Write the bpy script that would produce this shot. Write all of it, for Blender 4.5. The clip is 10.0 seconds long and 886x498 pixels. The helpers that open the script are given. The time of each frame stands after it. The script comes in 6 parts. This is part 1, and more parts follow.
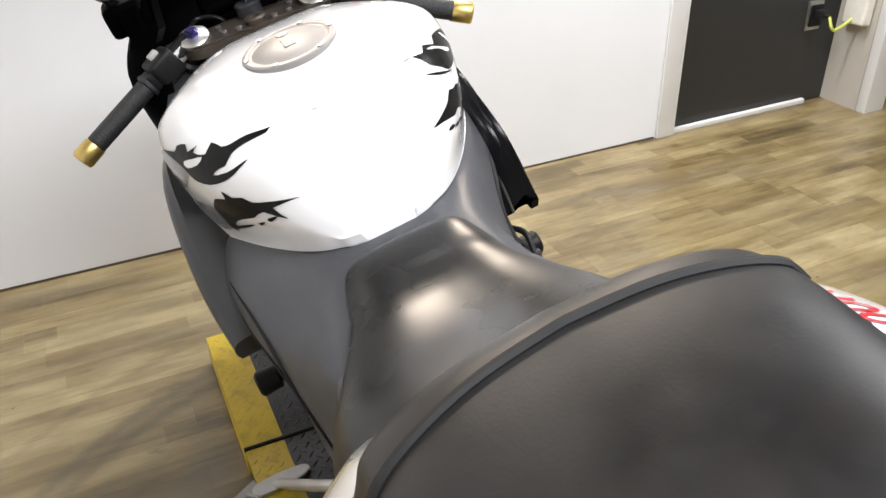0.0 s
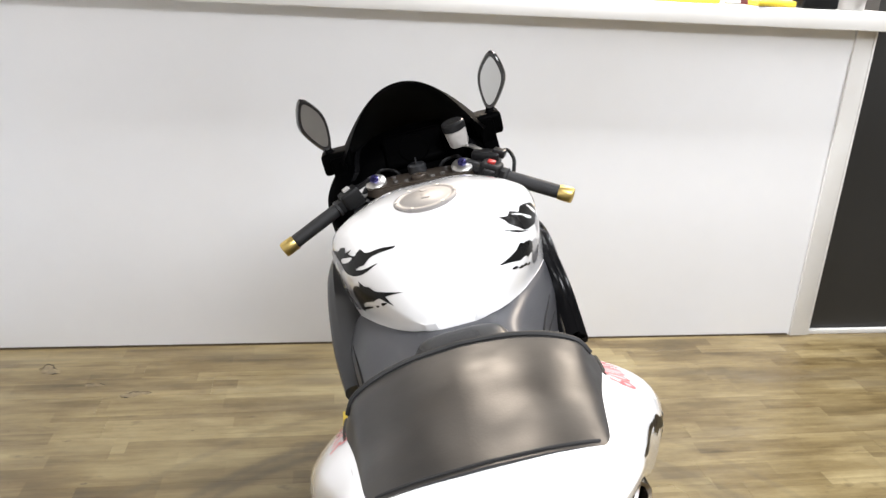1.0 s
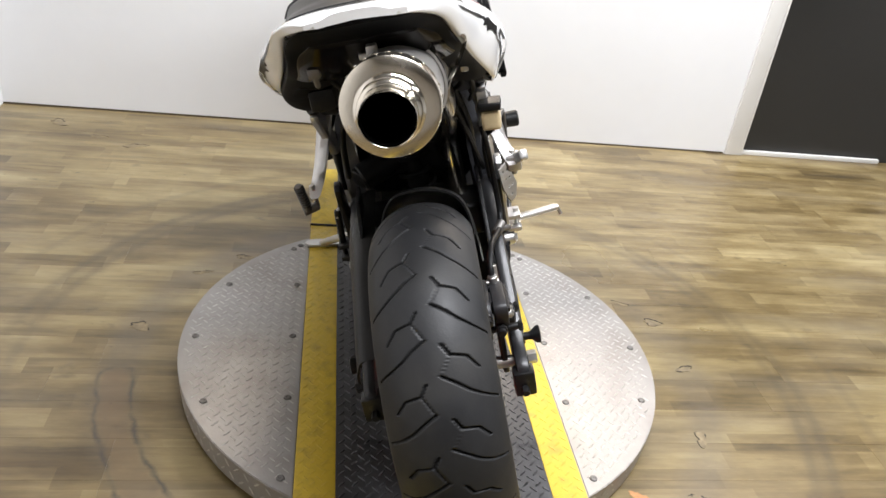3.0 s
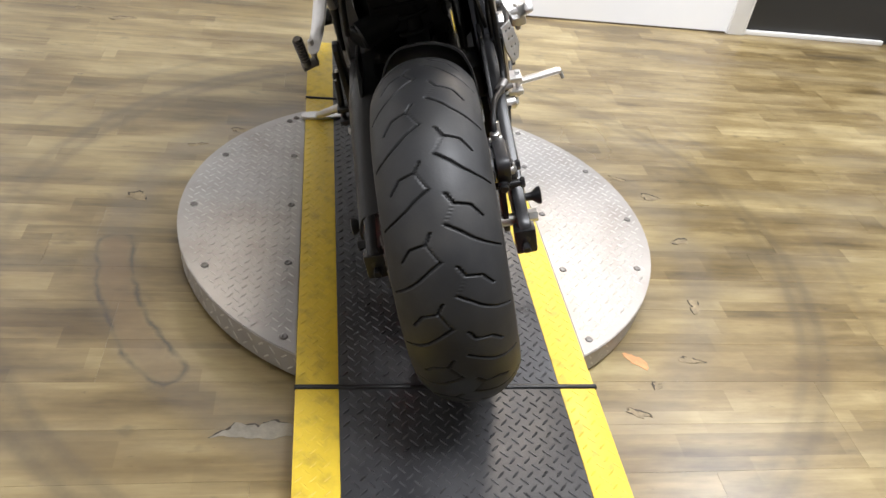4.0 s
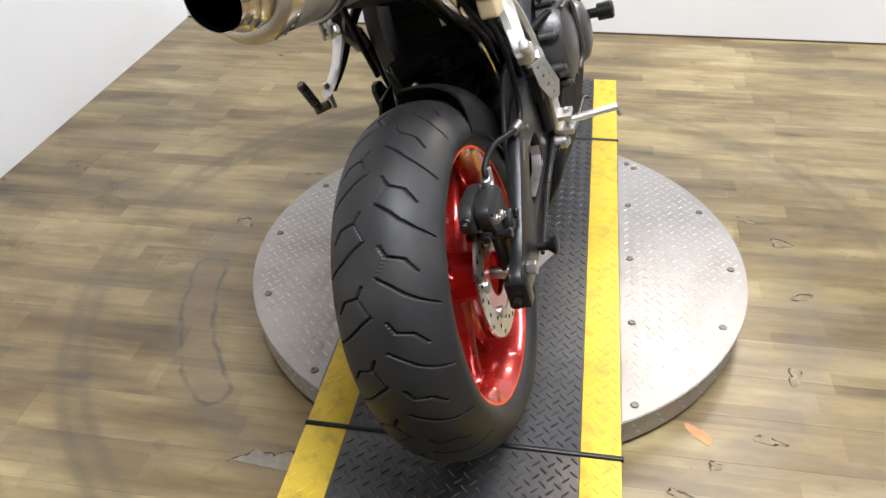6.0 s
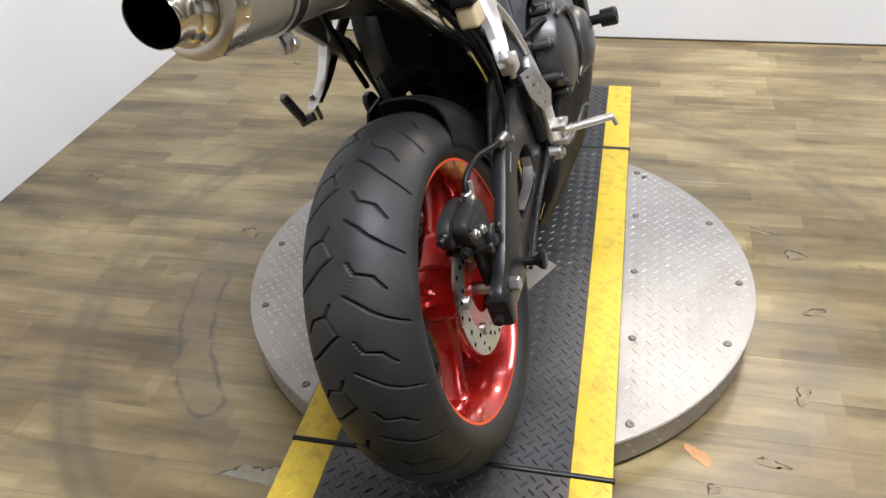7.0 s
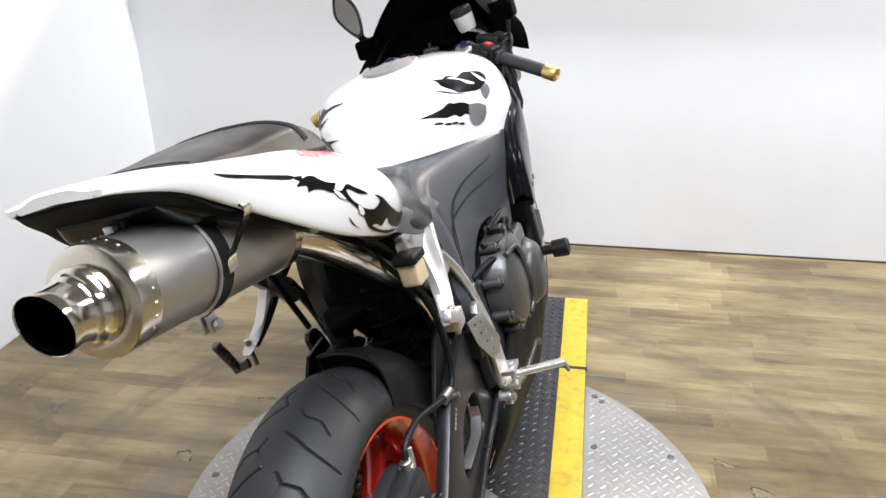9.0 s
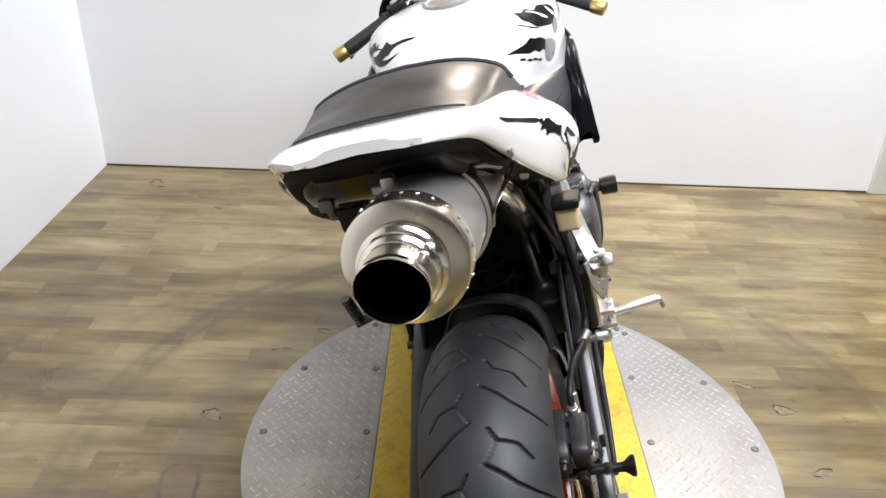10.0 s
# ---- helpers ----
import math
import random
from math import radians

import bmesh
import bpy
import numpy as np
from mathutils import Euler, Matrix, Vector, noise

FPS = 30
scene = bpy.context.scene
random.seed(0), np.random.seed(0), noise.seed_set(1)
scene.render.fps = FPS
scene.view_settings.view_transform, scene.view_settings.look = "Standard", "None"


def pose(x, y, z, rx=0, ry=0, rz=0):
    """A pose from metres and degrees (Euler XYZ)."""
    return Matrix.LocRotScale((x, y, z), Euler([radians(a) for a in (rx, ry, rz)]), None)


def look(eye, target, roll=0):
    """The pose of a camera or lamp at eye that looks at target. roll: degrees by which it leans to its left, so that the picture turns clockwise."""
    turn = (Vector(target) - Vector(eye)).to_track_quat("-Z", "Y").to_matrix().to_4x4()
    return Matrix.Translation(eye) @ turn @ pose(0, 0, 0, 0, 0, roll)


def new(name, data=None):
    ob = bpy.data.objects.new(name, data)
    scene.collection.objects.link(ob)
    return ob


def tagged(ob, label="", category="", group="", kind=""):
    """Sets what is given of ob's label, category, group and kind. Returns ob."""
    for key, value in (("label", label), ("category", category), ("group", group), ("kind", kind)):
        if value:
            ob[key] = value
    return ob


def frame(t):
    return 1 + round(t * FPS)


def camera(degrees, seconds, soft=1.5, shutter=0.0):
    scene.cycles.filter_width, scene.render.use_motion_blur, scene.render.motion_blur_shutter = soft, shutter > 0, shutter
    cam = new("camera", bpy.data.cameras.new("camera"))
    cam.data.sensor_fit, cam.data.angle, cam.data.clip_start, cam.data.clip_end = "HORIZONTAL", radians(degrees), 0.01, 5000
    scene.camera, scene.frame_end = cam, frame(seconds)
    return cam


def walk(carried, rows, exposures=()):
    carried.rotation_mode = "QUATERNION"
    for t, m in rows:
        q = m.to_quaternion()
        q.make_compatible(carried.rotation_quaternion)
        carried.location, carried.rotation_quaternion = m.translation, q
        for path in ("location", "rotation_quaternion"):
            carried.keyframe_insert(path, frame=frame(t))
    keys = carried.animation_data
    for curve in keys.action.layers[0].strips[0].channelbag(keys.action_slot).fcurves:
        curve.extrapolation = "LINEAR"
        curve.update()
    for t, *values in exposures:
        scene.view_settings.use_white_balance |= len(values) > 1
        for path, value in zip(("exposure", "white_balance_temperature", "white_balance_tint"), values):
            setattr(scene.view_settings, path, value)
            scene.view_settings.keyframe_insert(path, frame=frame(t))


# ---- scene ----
cam = camera(58.8, 10.0)
PATH = [
    (0, (-0.407, -0.069, 1.301), (0.297, 1.49, 0.265), -1.7),
    (0.5, (-0.454, -0.294, 1.398), (0.064, 1.437, 0.541), 1.0),
    (1, (-0.362, -0.527, 1.438), (-0.062, 1.327, 0.75), 3.1),
    (1.5, (-0.28, -0.709, 1.433), (-0.092, 1.157, 0.736), 4.9),
    (2, (-0.285, -0.879, 1.397), (-0.066, 0.957, 0.633), 4.7),
    (2.5, (-0.282, -0.999, 1.356), (-0.03, 0.774, 0.466), 6.7),
    (2.7, (-0.27, -1.015, 1.334), (0.016, 0.733, 0.405), 7.0),
    (3.8, (-0.288, -1.052, 1.251), (0.047, 0.547, 0.099), 9.1),
    (4, (-0.288, -1.062, 1.241), (0.054, 0.502, 0.042), 9.1),
    (4.5, (-0.281, -1.072, 1.224), (0.092, 0.408, -0.068), 11.0),
    (5, (-0.252, -1.07, 1.233), (0.079, 0.441, -0.034), 7.7),
    (5.5, (-0.098, -1.022, 1.268), (-0.234, 0.547, 0.036), -4.4),
    (5.7, (0.028, -0.996, 1.278), (-0.219, 0.574, 0.063), -2.0),
    (6.8, (0.252, -0.936, 1.268), (-0.14, 0.628, 0.085), -3.8),
    (7, (0.253, -0.919, 1.269), (-0.141, 0.641, 0.082), -3.7),
    (7.5, (0.266, -0.895, 1.279), (-0.134, 0.705, 0.148), -4.0),
    (8, (0.282, -0.863, 1.283), (-0.127, 0.78, 0.218), -3.2),
    (8.5, (0.3, -0.807, 1.316), (-0.047, 0.924, 0.375), -2.0),
    (9, (0.266, -0.774, 1.354), (-0.073, 1.016, 0.529), -1.0),
    (9.5, (0.096, -0.796, 1.363), (-0.232, 0.979, 0.502), -0.5),
    (10, (-0.167, -0.772, 1.344), (-0.166, 0.978, 0.375), 2.1),
]
walk(cam, [(t, look(eye, target, roll)) for t, eye, target, roll in PATH], [(0, 0.0, 6480, 10), (1.5, -0.08, 6450, 10), (2.5, 0.0, 6430, 10), (4.0, 0.22, 6420, 10), (5.5, 0.17, 6400, 10), (7.0, -0.04, 6330, 10), (8.0, -0.04, 6280, 10), (9, 0.03, 6220, 10), (10, 0.06, 6300, 10)])

# ---------------------------------------------------------------- light
world = bpy.data.worlds.new("world")
world.use_nodes = True
scene.world = world
world.node_tree.nodes["Background"].inputs[0].default_value = (0.9, 0.93, 1.0, 1)
world.node_tree.nodes["Background"].inputs[1].default_value = 0.02

COOL, WARM = (0.98, 0.99, 1.03), (1.0, 0.85, 0.70)
LAMPS = [  # x, y, z, size along x and y, tilt, watts, colour
    (2.15, 0.90, 2.62, 0.45, 2.0, 0, 62, COOL),
    # added washer that brightens the partition; no real fitting is known here
    (0.60, 2.00, 2.60, 1.9, 0.14, 46, 110, COOL),
    (0.35, -0.40, 2.62, 1.30, 0.60, 4, 94, COOL),
    (-0.15, 3.75, 2.46, 0.30, 0.22, -55, 44, WARM),
    (1.45, 3.65, 2.46, 0.55, 0.28, -55, 56, WARM),
]
for x, y, z, lx, ly, tilt, watts, tone in LAMPS:
    lamp = bpy.data.lights.new("lamp", "AREA")
    lamp.shape, lamp.size, lamp.size_y = "RECTANGLE", lx, ly
    lamp.energy, lamp.color = watts, tone
    lamp_ob = new("lamp", lamp)
    lamp_ob.matrix_world = pose(x, y, z, tilt)


# ---------------------------------------------------------------- materials
def shade(name, colour, rough=0.5, metal=0.0, vary=0.12, size=8.0, bump=0.0, bump_size=60.0,
          coat=0.0, spec=0.5, rough_vary=0.1, stretch=(1, 1, 1), dark=None, dark_amount=0.0, dark_size=3.0):
    """A surface with two scales of colour variation, uneven gloss and fine relief."""
    m = bpy.data.materials.new(name)
    m.use_nodes = True
    nt = m.node_tree
    bsdf = nt.nodes["Principled BSDF"]
    tc = nt.nodes.new("ShaderNodeTexCoord")
    mp = nt.nodes.new("ShaderNodeMapping")
    mp.inputs["Scale"].default_value = stretch
    nt.links.new(tc.outputs["Object"], mp.inputs[0])

    def noise_tex(scale, detail=4.0, seed=0.0):
        n = nt.nodes.new("ShaderNodeTexNoise")
        n.noise_dimensions = "4D"
        n.inputs["W"].default_value = seed
        n.inputs["Scale"].default_value = scale
        n.inputs["Detail"].default_value = detail
        nt.links.new(mp.outputs[0], n.inputs["Vector"])
        return n

    big, fine = noise_tex(size, 4, 1.3), noise_tex(size * 9, 5, 4.1)
    add = nt.nodes.new("ShaderNodeMath")
    add.operation = "MULTIPLY_ADD"
    add.inputs[1].default_value, add.inputs[2].default_value = 0.4, 0.0
    nt.links.new(fine.outputs[0], add.inputs[0])
    nt.links.new(big.outputs[0], add.inputs[2])
    ramp = nt.nodes.new("ShaderNodeValToRGB")
    ramp.color_ramp.elements[0].position, ramp.color_ramp.elements[1].position = 0.45, 0.95
    lo = [max(0, c * (1 - vary)) for c in colour]
    hi = [min(1, c * (1 + vary)) for c in colour]
    ramp.color_ramp.elements[0].color, ramp.color_ramp.elements[1].color = (*lo, 1), (*hi, 1)
    nt.links.new(add.outputs[0], ramp.inputs[0])
    out = ramp.outputs[0]
    if dark:
        patch = noise_tex(dark_size, 6, 7.7)
        pr = nt.nodes.new("ShaderNodeMapRange")
        pr.inputs[1].default_value, pr.inputs[2].default_value = 0.5, 0.68
        pr.inputs[3].default_value, pr.inputs[4].default_value = 0.0, dark_amount
        nt.links.new(patch.outputs[0], pr.inputs[0])
        mix = nt.nodes.new("ShaderNodeMix")
        mix.data_type = "RGBA"
        mix.inputs[7].default_value = (*dark, 1)
        nt.links.new(pr.outputs[0], mix.inputs[0])
        nt.links.new(out, mix.inputs[6])
        out = mix.outputs[2]
    nt.links.new(out, bsdf.inputs["Base Color"])
    rr = nt.nodes.new("ShaderNodeMapRange")
    rr.inputs[1].default_value, rr.inputs[2].default_value = 0.3, 0.7
    rr.inputs[3].default_value, rr.inputs[4].default_value = max(0.02, rough - rough_vary * rough), min(1, rough + rough_vary)
    nt.links.new(big.outputs[0], rr.inputs[0])
    nt.links.new(rr.outputs[0], bsdf.inputs["Roughness"])
    bsdf.inputs["Metallic"].default_value = metal
    bsdf.inputs["Specular IOR Level"].default_value = spec
    bsdf.inputs["Coat Weight"].default_value = coat
    bsdf.inputs["Coat Roughness"].default_value = 0.04
    if bump:
        grain = noise_tex(bump_size, 3, 2.2)
        bn = nt.nodes.new("ShaderNodeBump")
        bn.inputs["Strength"].default_value = bump
        bn.inputs["Distance"].default_value = 0.002
        nt.links.new(grain.outputs[0], bn.inputs["Height"])
        nt.links.new(bn.outputs[0], bsdf.inputs["Normal"])
    return m


WHITE_WALL = shade("white_wall_paint", (0.80, 0.805, 0.81), 0.55, vary=0.02, size=1.5, bump=0.08, bump_size=140,
                   dark=(0.68, 0.65, 0.60), dark_amount=0.2, dark_size=0.9)
TRIM_PAINT = shade("white_trim_paint", (0.70, 0.69, 0.66), 0.40, vary=0.03, size=2, bump=0.05, dark=(0.55, 0.5, 0.42), dark_amount=0.25, dark_size=4)
CEIL_PAINT = shade("ceiling_paint", (0.16, 0.16, 0.16), 0.8, vary=0.1, size=2)
UNSEEN_WALL = shade("unseen_pale_wall", (0.52, 0.51, 0.50), 0.7, vary=0.1, size=2)
YOKE_METAL = shade("dark_bronze_anodised", (0.060, 0.047, 0.036), 0.38, 0.5, vary=0.2, size=30, bump=0.1, bump_size=200)
GREY_WALL = shade("grey_wall_paint", (0.023, 0.0227, 0.0217), 0.42, vary=0.06, size=1.6, bump=0.1, bump_size=90)
FAR_WALL = shade("dim_wall_paint", (0.10, 0.09, 0.08), 0.7, vary=0.1, size=2)
BEIGE_WALL = shade("beige_wall_paint", (0.45, 0.41, 0.35), 0.6, vary=0.06, size=2, bump=0.1)
DARK_VOID = shade("doorway_shade", (0.03, 0.03, 0.03), 0.7)
SILVER_PLATE = shade("aluminium_tread_plate", (0.385, 0.370, 0.352), 0.47, 0.8, vary=0.10, size=5, bump=0.3, bump_size=160, rough_vary=0.10,
                     dark=(0.27, 0.24, 0.21), dark_amount=0.55, dark_size=9)
# tread bars lighter than their plate: bare wear, with glint put into the colour
WORN_GLINT_SILVER = shade("worn_tread_tops_with_glint", (0.50, 0.485, 0.46), 0.36, 0.95, vary=0.25, size=30, rough_vary=0.2)
BLACK_PLATE = shade("black_painted_plate", (0.026, 0.026, 0.028), 0.33, 0.0, vary=0.25, size=9, bump=0.25, bump_size=200, rough_vary=0.2,
                    dark=(0.045, 0.044, 0.043), dark_amount=0.5, dark_size=7)
WORN_BLACK = shade("worn_black_tread", (0.048, 0.048, 0.050), 0.27, 0.3, vary=0.4, size=30, rough_vary=0.2, dark=(0.018, 0.018, 0.019), dark_amount=0.8, dark_size=9)
YELLOW_PLATE = shade("yellow_painted_plate", (0.62, 0.44, 0.035), 0.42, 0.0, vary=0.10, size=9, bump=0.2, bump_size=180, rough_vary=0.15,
                     dark=(0.16, 0.11, 0.03), dark_amount=0.35, dark_size=34)
STEEL = shade("zinc_steel", (0.55, 0.54, 0.52), 0.35, 1.0, size=40)
SCREW = shade("dirty_screw_steel", (0.20, 0.19, 0.18), 0.45, 1.0, size=60)
RUBBER = shade("tyre_rubber", (0.0145, 0.0148, 0.0158), 0.52, vary=0.22, size=14, spec=0.36, bump=0.12, bump_size=260, rough_vary=0.12,
               dark=(0.036, 0.034, 0.031), dark_amount=0.5, dark_size=9)
GROOVE_SHADE = shade("groove_shade_black", (0.003, 0.003, 0.003), 0.95, vary=0.2, size=30)
RED_RIM = shade("candy_red_paint", (0.36, 0.011, 0.007), 0.20, 0.45, vary=0.06, size=12, coat=1.0)
RIM_TAPE = shade("orange_red_stripe", (0.80, 0.09, 0.03), 0.35, vary=0.05)
WHITE_PAINT = shade("pearl_white_paint", (0.84, 0.84, 0.84), 0.18, vary=0.015, size=6, coat=1.0, rough_vary=0.05)
BLACK_GLOSS = shade("gloss_black_paint", (0.007, 0.007, 0.008), 0.10, vary=0.2, size=10, coat=1.0, rough_vary=0.06)
BLACK_PLASTIC = shade("black_textured_plastic", (0.006, 0.006, 0.0063), 0.42, spec=0.25, vary=0.25, size=20, bump=0.3, bump_size=300)
GREY_FAIRING = shade("dark_grey_satin_paint", (0.026, 0.027, 0.029), 0.32, 0.1, vary=0.12, size=7, coat=0.2)
GREY_FRAME = shade("gunmetal_satin_paint", (0.064, 0.066, 0.073), 0.36, 0.25, vary=0.10, size=9, bump=0.12, bump_size=240)
# brown patches carry wear and also the warm sheen, painted into the colour
SEAT_VINYL = shade("worn_black_vinyl_brown_sheen", (0.0125, 0.0122, 0.012), 0.37, spec=0.42, vary=0.35, size=9, bump=0.05, bump_size=400, rough_vary=0.22,
                   dark=(0.036, 0.029, 0.023), dark_amount=0.45, dark_size=7)
SEAT_SIDE = shade("smooth_seat_vinyl", (0.015, 0.0148, 0.0145), 0.26, spec=0.30, vary=0.12, size=9, bump=0.03, bump_size=400)
SEAM = shade("seam_thread_black", (0.006, 0.006, 0.006), 0.7)
TITANIUM = shade("brushed_titanium", (0.47, 0.455, 0.43), 0.42, 1.0, vary=0.06, size=6, bump=0.15, bump_size=120, stretch=(1, 0.15, 1))
POLISHED = shade("polished_stainless", (0.76, 0.72, 0.64), 0.11, 1.0, vary=0.06, size=20, rough_vary=0.1, dark=(0.62, 0.48, 0.28), dark_amount=0.35, dark_size=12)
SATIN_STEEL = shade("satin_stainless", (0.70, 0.65, 0.56), 0.20, 1.0, vary=0.06, size=20, rough_vary=0.1)
# soot, plus the darkness inside holes put in as a black without reflection
SOOT_HOLE_SHADE = shade("soot_and_hole_shade", (0.0015, 0.0015, 0.0015), 0.9, spec=0.0)
ALLOY = shade("cast_alloy", (0.62, 0.61, 0.60), 0.40, 1.0, vary=0.10, size=16, bump=0.2, bump_size=220)
DARK_ALLOY = shade("dark_engine_alloy", (0.070, 0.069, 0.069), 0.30, 0.5, vary=0.2, size=14, bump=0.2, bump_size=160,
                   dark=(0.10, 0.090, 0.078), dark_amount=0.4, dark_size=10)
DEEP_BLACK = shade("matt_black_plastic", (0.004, 0.004, 0.0042), 0.6, spec=0.12, vary=0.2, size=16)
BLACK_SATIN = shade("black_fairing_paint", (0.005, 0.005, 0.0055), 0.16, spec=0.14, vary=0.2, size=10, rough_vary=0.06)
SWING_PAINT = shade("black_satin_swingarm_paint", (0.016, 0.016, 0.017), 0.30, 0.2, spec=0.5, vary=0.2, size=14, bump=0.08, bump_size=220)
CALIPER = shade("black_cast_caliper", (0.020, 0.020, 0.021), 0.38, 0.0, spec=0.3, vary=0.2, size=30, bump=0.2, bump_size=200)
BLACK_METAL = shade("black_coated_metal", (0.007, 0.007, 0.0075), 0.34, 0.0, spec=0.35, vary=0.2, size=18)
GRIP_RUBBER = shade("grip_rubber", (0.014, 0.014, 0.015), 0.6, vary=0.2, size=40, bump=0.5, bump_size=350)
GOLD = shade("gold_anodised", (0.60, 0.45, 0.16), 0.40, 1.0, vary=0.08, size=40)
PURPLE = shade("violet_anodised", (0.05, 0.045, 0.16), 0.3, 0.9)
DISC_STEEL = shade("brake_disc_steel", (0.50, 0.49, 0.48), 0.26, 1.0, vary=0.1, size=30)
AMBER_FLUID = shade("brake_fluid_tank", (0.50, 0.40, 0.24), 0.30, vary=0.15, size=25)
CLOUDY = shade("cloudy_white_plastic", (0.40, 0.385, 0.365), 0.35, vary=0.10, size=25)
MIRROR = shade("mirror_glass", (0.75, 0.77, 0.78), 0.03, 1.0, vary=0.01, rough_vary=0.0)
SCREEN = shade("black_tinted_screen", (0.0008, 0.0008, 0.0009), 0.45, spec=0.012, vary=0.1)
LENS = shade("smoked_lens", (0.006, 0.005, 0.005), 0.10, spec=0.25, vary=0.1, rough_vary=0.0)
CAP_GREY = shade("tank_cap_grey", (0.30, 0.285, 0.27), 0.45, 0.3, vary=0.08, size=30)
DECAL_BLACK = shade("black_vinyl_graphic", (0.006, 0.006, 0.006), 0.25, spec=0.12)
DECAL_GREY = shade("grey_vinyl_graphic", (0.16, 0.16, 0.17), 0.22, coat=0.8)
DECAL_RED = shade("red_vinyl_lettering", (0.62, 0.035, 0.05), 0.25, coat=0.8)
YELLOW_STUFF = shade("yellow_plastic", (0.70, 0.52, 0.04), 0.4, vary=0.2, size=20)
RED_STUFF = shade("red_switch_plastic", (0.45, 0.03, 0.025), 0.35)
MAROON = shade("maroon_card", (0.16, 0.02, 0.03), 0.5)
PINK = shade("pink_card", (0.45, 0.15, 0.28), 0.5)
PAPER = shade("off_white_card", (0.72, 0.68, 0.6), 0.6)
CABLE = shade("yellow_green_cable", (0.50, 0.55, 0.10), 0.45)
SCUFF_GREY = shade("exposed_screed", (0.215, 0.195, 0.155), 0.7, vary=0.25, size=40, bump=0.5)
SCUFF_WORN = shade("worn_plank_core", (0.215, 0.168, 0.098), 0.5, vary=0.45, size=45)
SCUFF_ORANGE = shade("torn_orange_backing", (0.50, 0.25, 0.11), 0.7, vary=0.3, size=40)
DARK_EDGE = shade("dark_torn_edge", (0.055, 0.045, 0.034), 0.7, vary=0.5, size=60)


def wood_floor():
    """Weathered oak vinyl: each plank draws its own tone and grain; scuffs and tyre rings lie across the planks."""
    m = bpy.data.materials.new("oak_vinyl_plank")
    m.use_nodes = True
    nt = m.node_tree
    N, L = nt.nodes.new, nt.links.new
    bsdf = nt.nodes["Principled BSDF"]
    geo, info = N("ShaderNodeNewGeometry"), N("ShaderNodeObjectInfo")

    def math_node(op, a, b=None, c=None):
        n = N("ShaderNodeMath")
        n.operation = op
        for i, v in enumerate((a, b, c)):
            if v is None:
                continue
            if isinstance(v, (int, float)):
                n.inputs[i].default_value = v
            else:
                L(v, n.inputs[i])
        return n.outputs[0]

    def noise_tex(scale, stretch, detail, seed):
        mp = N("ShaderNodeMapping")
        mp.inputs["Scale"].default_value = stretch
        L(geo.outputs["Position"], mp.inputs[0])
        n = N("ShaderNodeTexNoise")
        n.noise_dimensions = "4D"
        n.inputs["Scale"].default_value, n.inputs["Detail"].default_value = scale, detail
        n.inputs["Roughness"].default_value = 0.6
        L(mp.outputs[0], n.inputs["Vector"])
        if isinstance(seed, float):
            n.inputs["W"].default_value = seed
        else:
            L(seed, n.inputs["W"])
        return n.outputs[0]

    own = math_node("MULTIPLY", info.outputs["Random"], 37.0)
    streak = noise_tex(6.0, (0.45, 2.0, 1), 6, own)
    grain = noise_tex(26.0, (0.14, 2.0, 1), 5, own)
    blotch = noise_tex(2.6, (0.7, 1.3, 1), 5, 5.5)
    wear = noise_tex(0.9, (1, 1, 1), 5, 3.3)
    spots = noise_tex(11.0, (0.7, 1.4, 1), 3, 9.1)
    mix1 = math_node("MULTIPLY_ADD", streak, 0.56, math_node("MULTIPLY", blotch, 0.46))
    # printed strips, three to a plank, each of its own tone
    sep = N("ShaderNodeSeparateXYZ")
    L(geo.outputs["Position"], sep.inputs[0])
    row = math_node("FLOOR", math_node("MULTIPLY", sep.outputs[1], 16.4))
    rnd = N("ShaderNodeTexWhiteNoise")
    rnd.noise_dimensions = "1D"
    L(row, rnd.inputs["W"])
    col_no = math_node("FLOOR", math_node("ADD", math_node("MULTIPLY", sep.outputs[0], 2.7), math_node("MULTIPLY", rnd.outputs[0], 9.0)))
    pair = N("ShaderNodeCombineXYZ")
    L(row, pair.inputs[0])
    L(col_no, pair.inputs[1])
    tone = N("ShaderNodeTexWhiteNoise")
    tone.noise_dimensions = "2D"
    L(pair.outputs[0], tone.inputs["Vector"])
    mix2 = math_node("MULTIPLY_ADD", math_node("SUBTRACT", info.outputs["Random"], 0.5), 0.045, mix1)
    mix2 = math_node("MULTIPLY_ADD", math_node("SUBTRACT", tone.outputs[0], 0.5), 0.15, mix2)
    smear = noise_tex(3.4, (0.55, 2.2, 1), 7, 7.7)
    mix2 = math_node("MULTIPLY_ADD", math_node("SUBTRACT", smear, 0.5), 0.52, mix2)
    mix3 = math_node("MULTIPLY_ADD", math_node("SUBTRACT", grain, 0.5), 0.25, mix2)
    ramp = N("ShaderNodeValToRGB")
    cr = ramp.color_ramp
    cr.elements[0].position, cr.elements[0].color = 0.30, (0.056, 0.038, 0.013, 1)
    cr.elements[1].position, cr.elements[1].color = 0.74, (0.390, 0.315, 0.162, 1)
    e = cr.elements.new(0.44)
    e.color = (0.152, 0.107, 0.044, 1)
    e = cr.elements.new(0.57)
    e.color = (0.248, 0.187, 0.085, 1)
    L(mix3, ramp.inputs[0])

    def over(base, colour, mask):
        n = N("ShaderNodeMix")
        n.data_type = "RGBA"
        L(mask, n.inputs[0])
        L(base, n.inputs[6])
        n.inputs[7].default_value = (*colour, 1)
        return n.outputs[2]

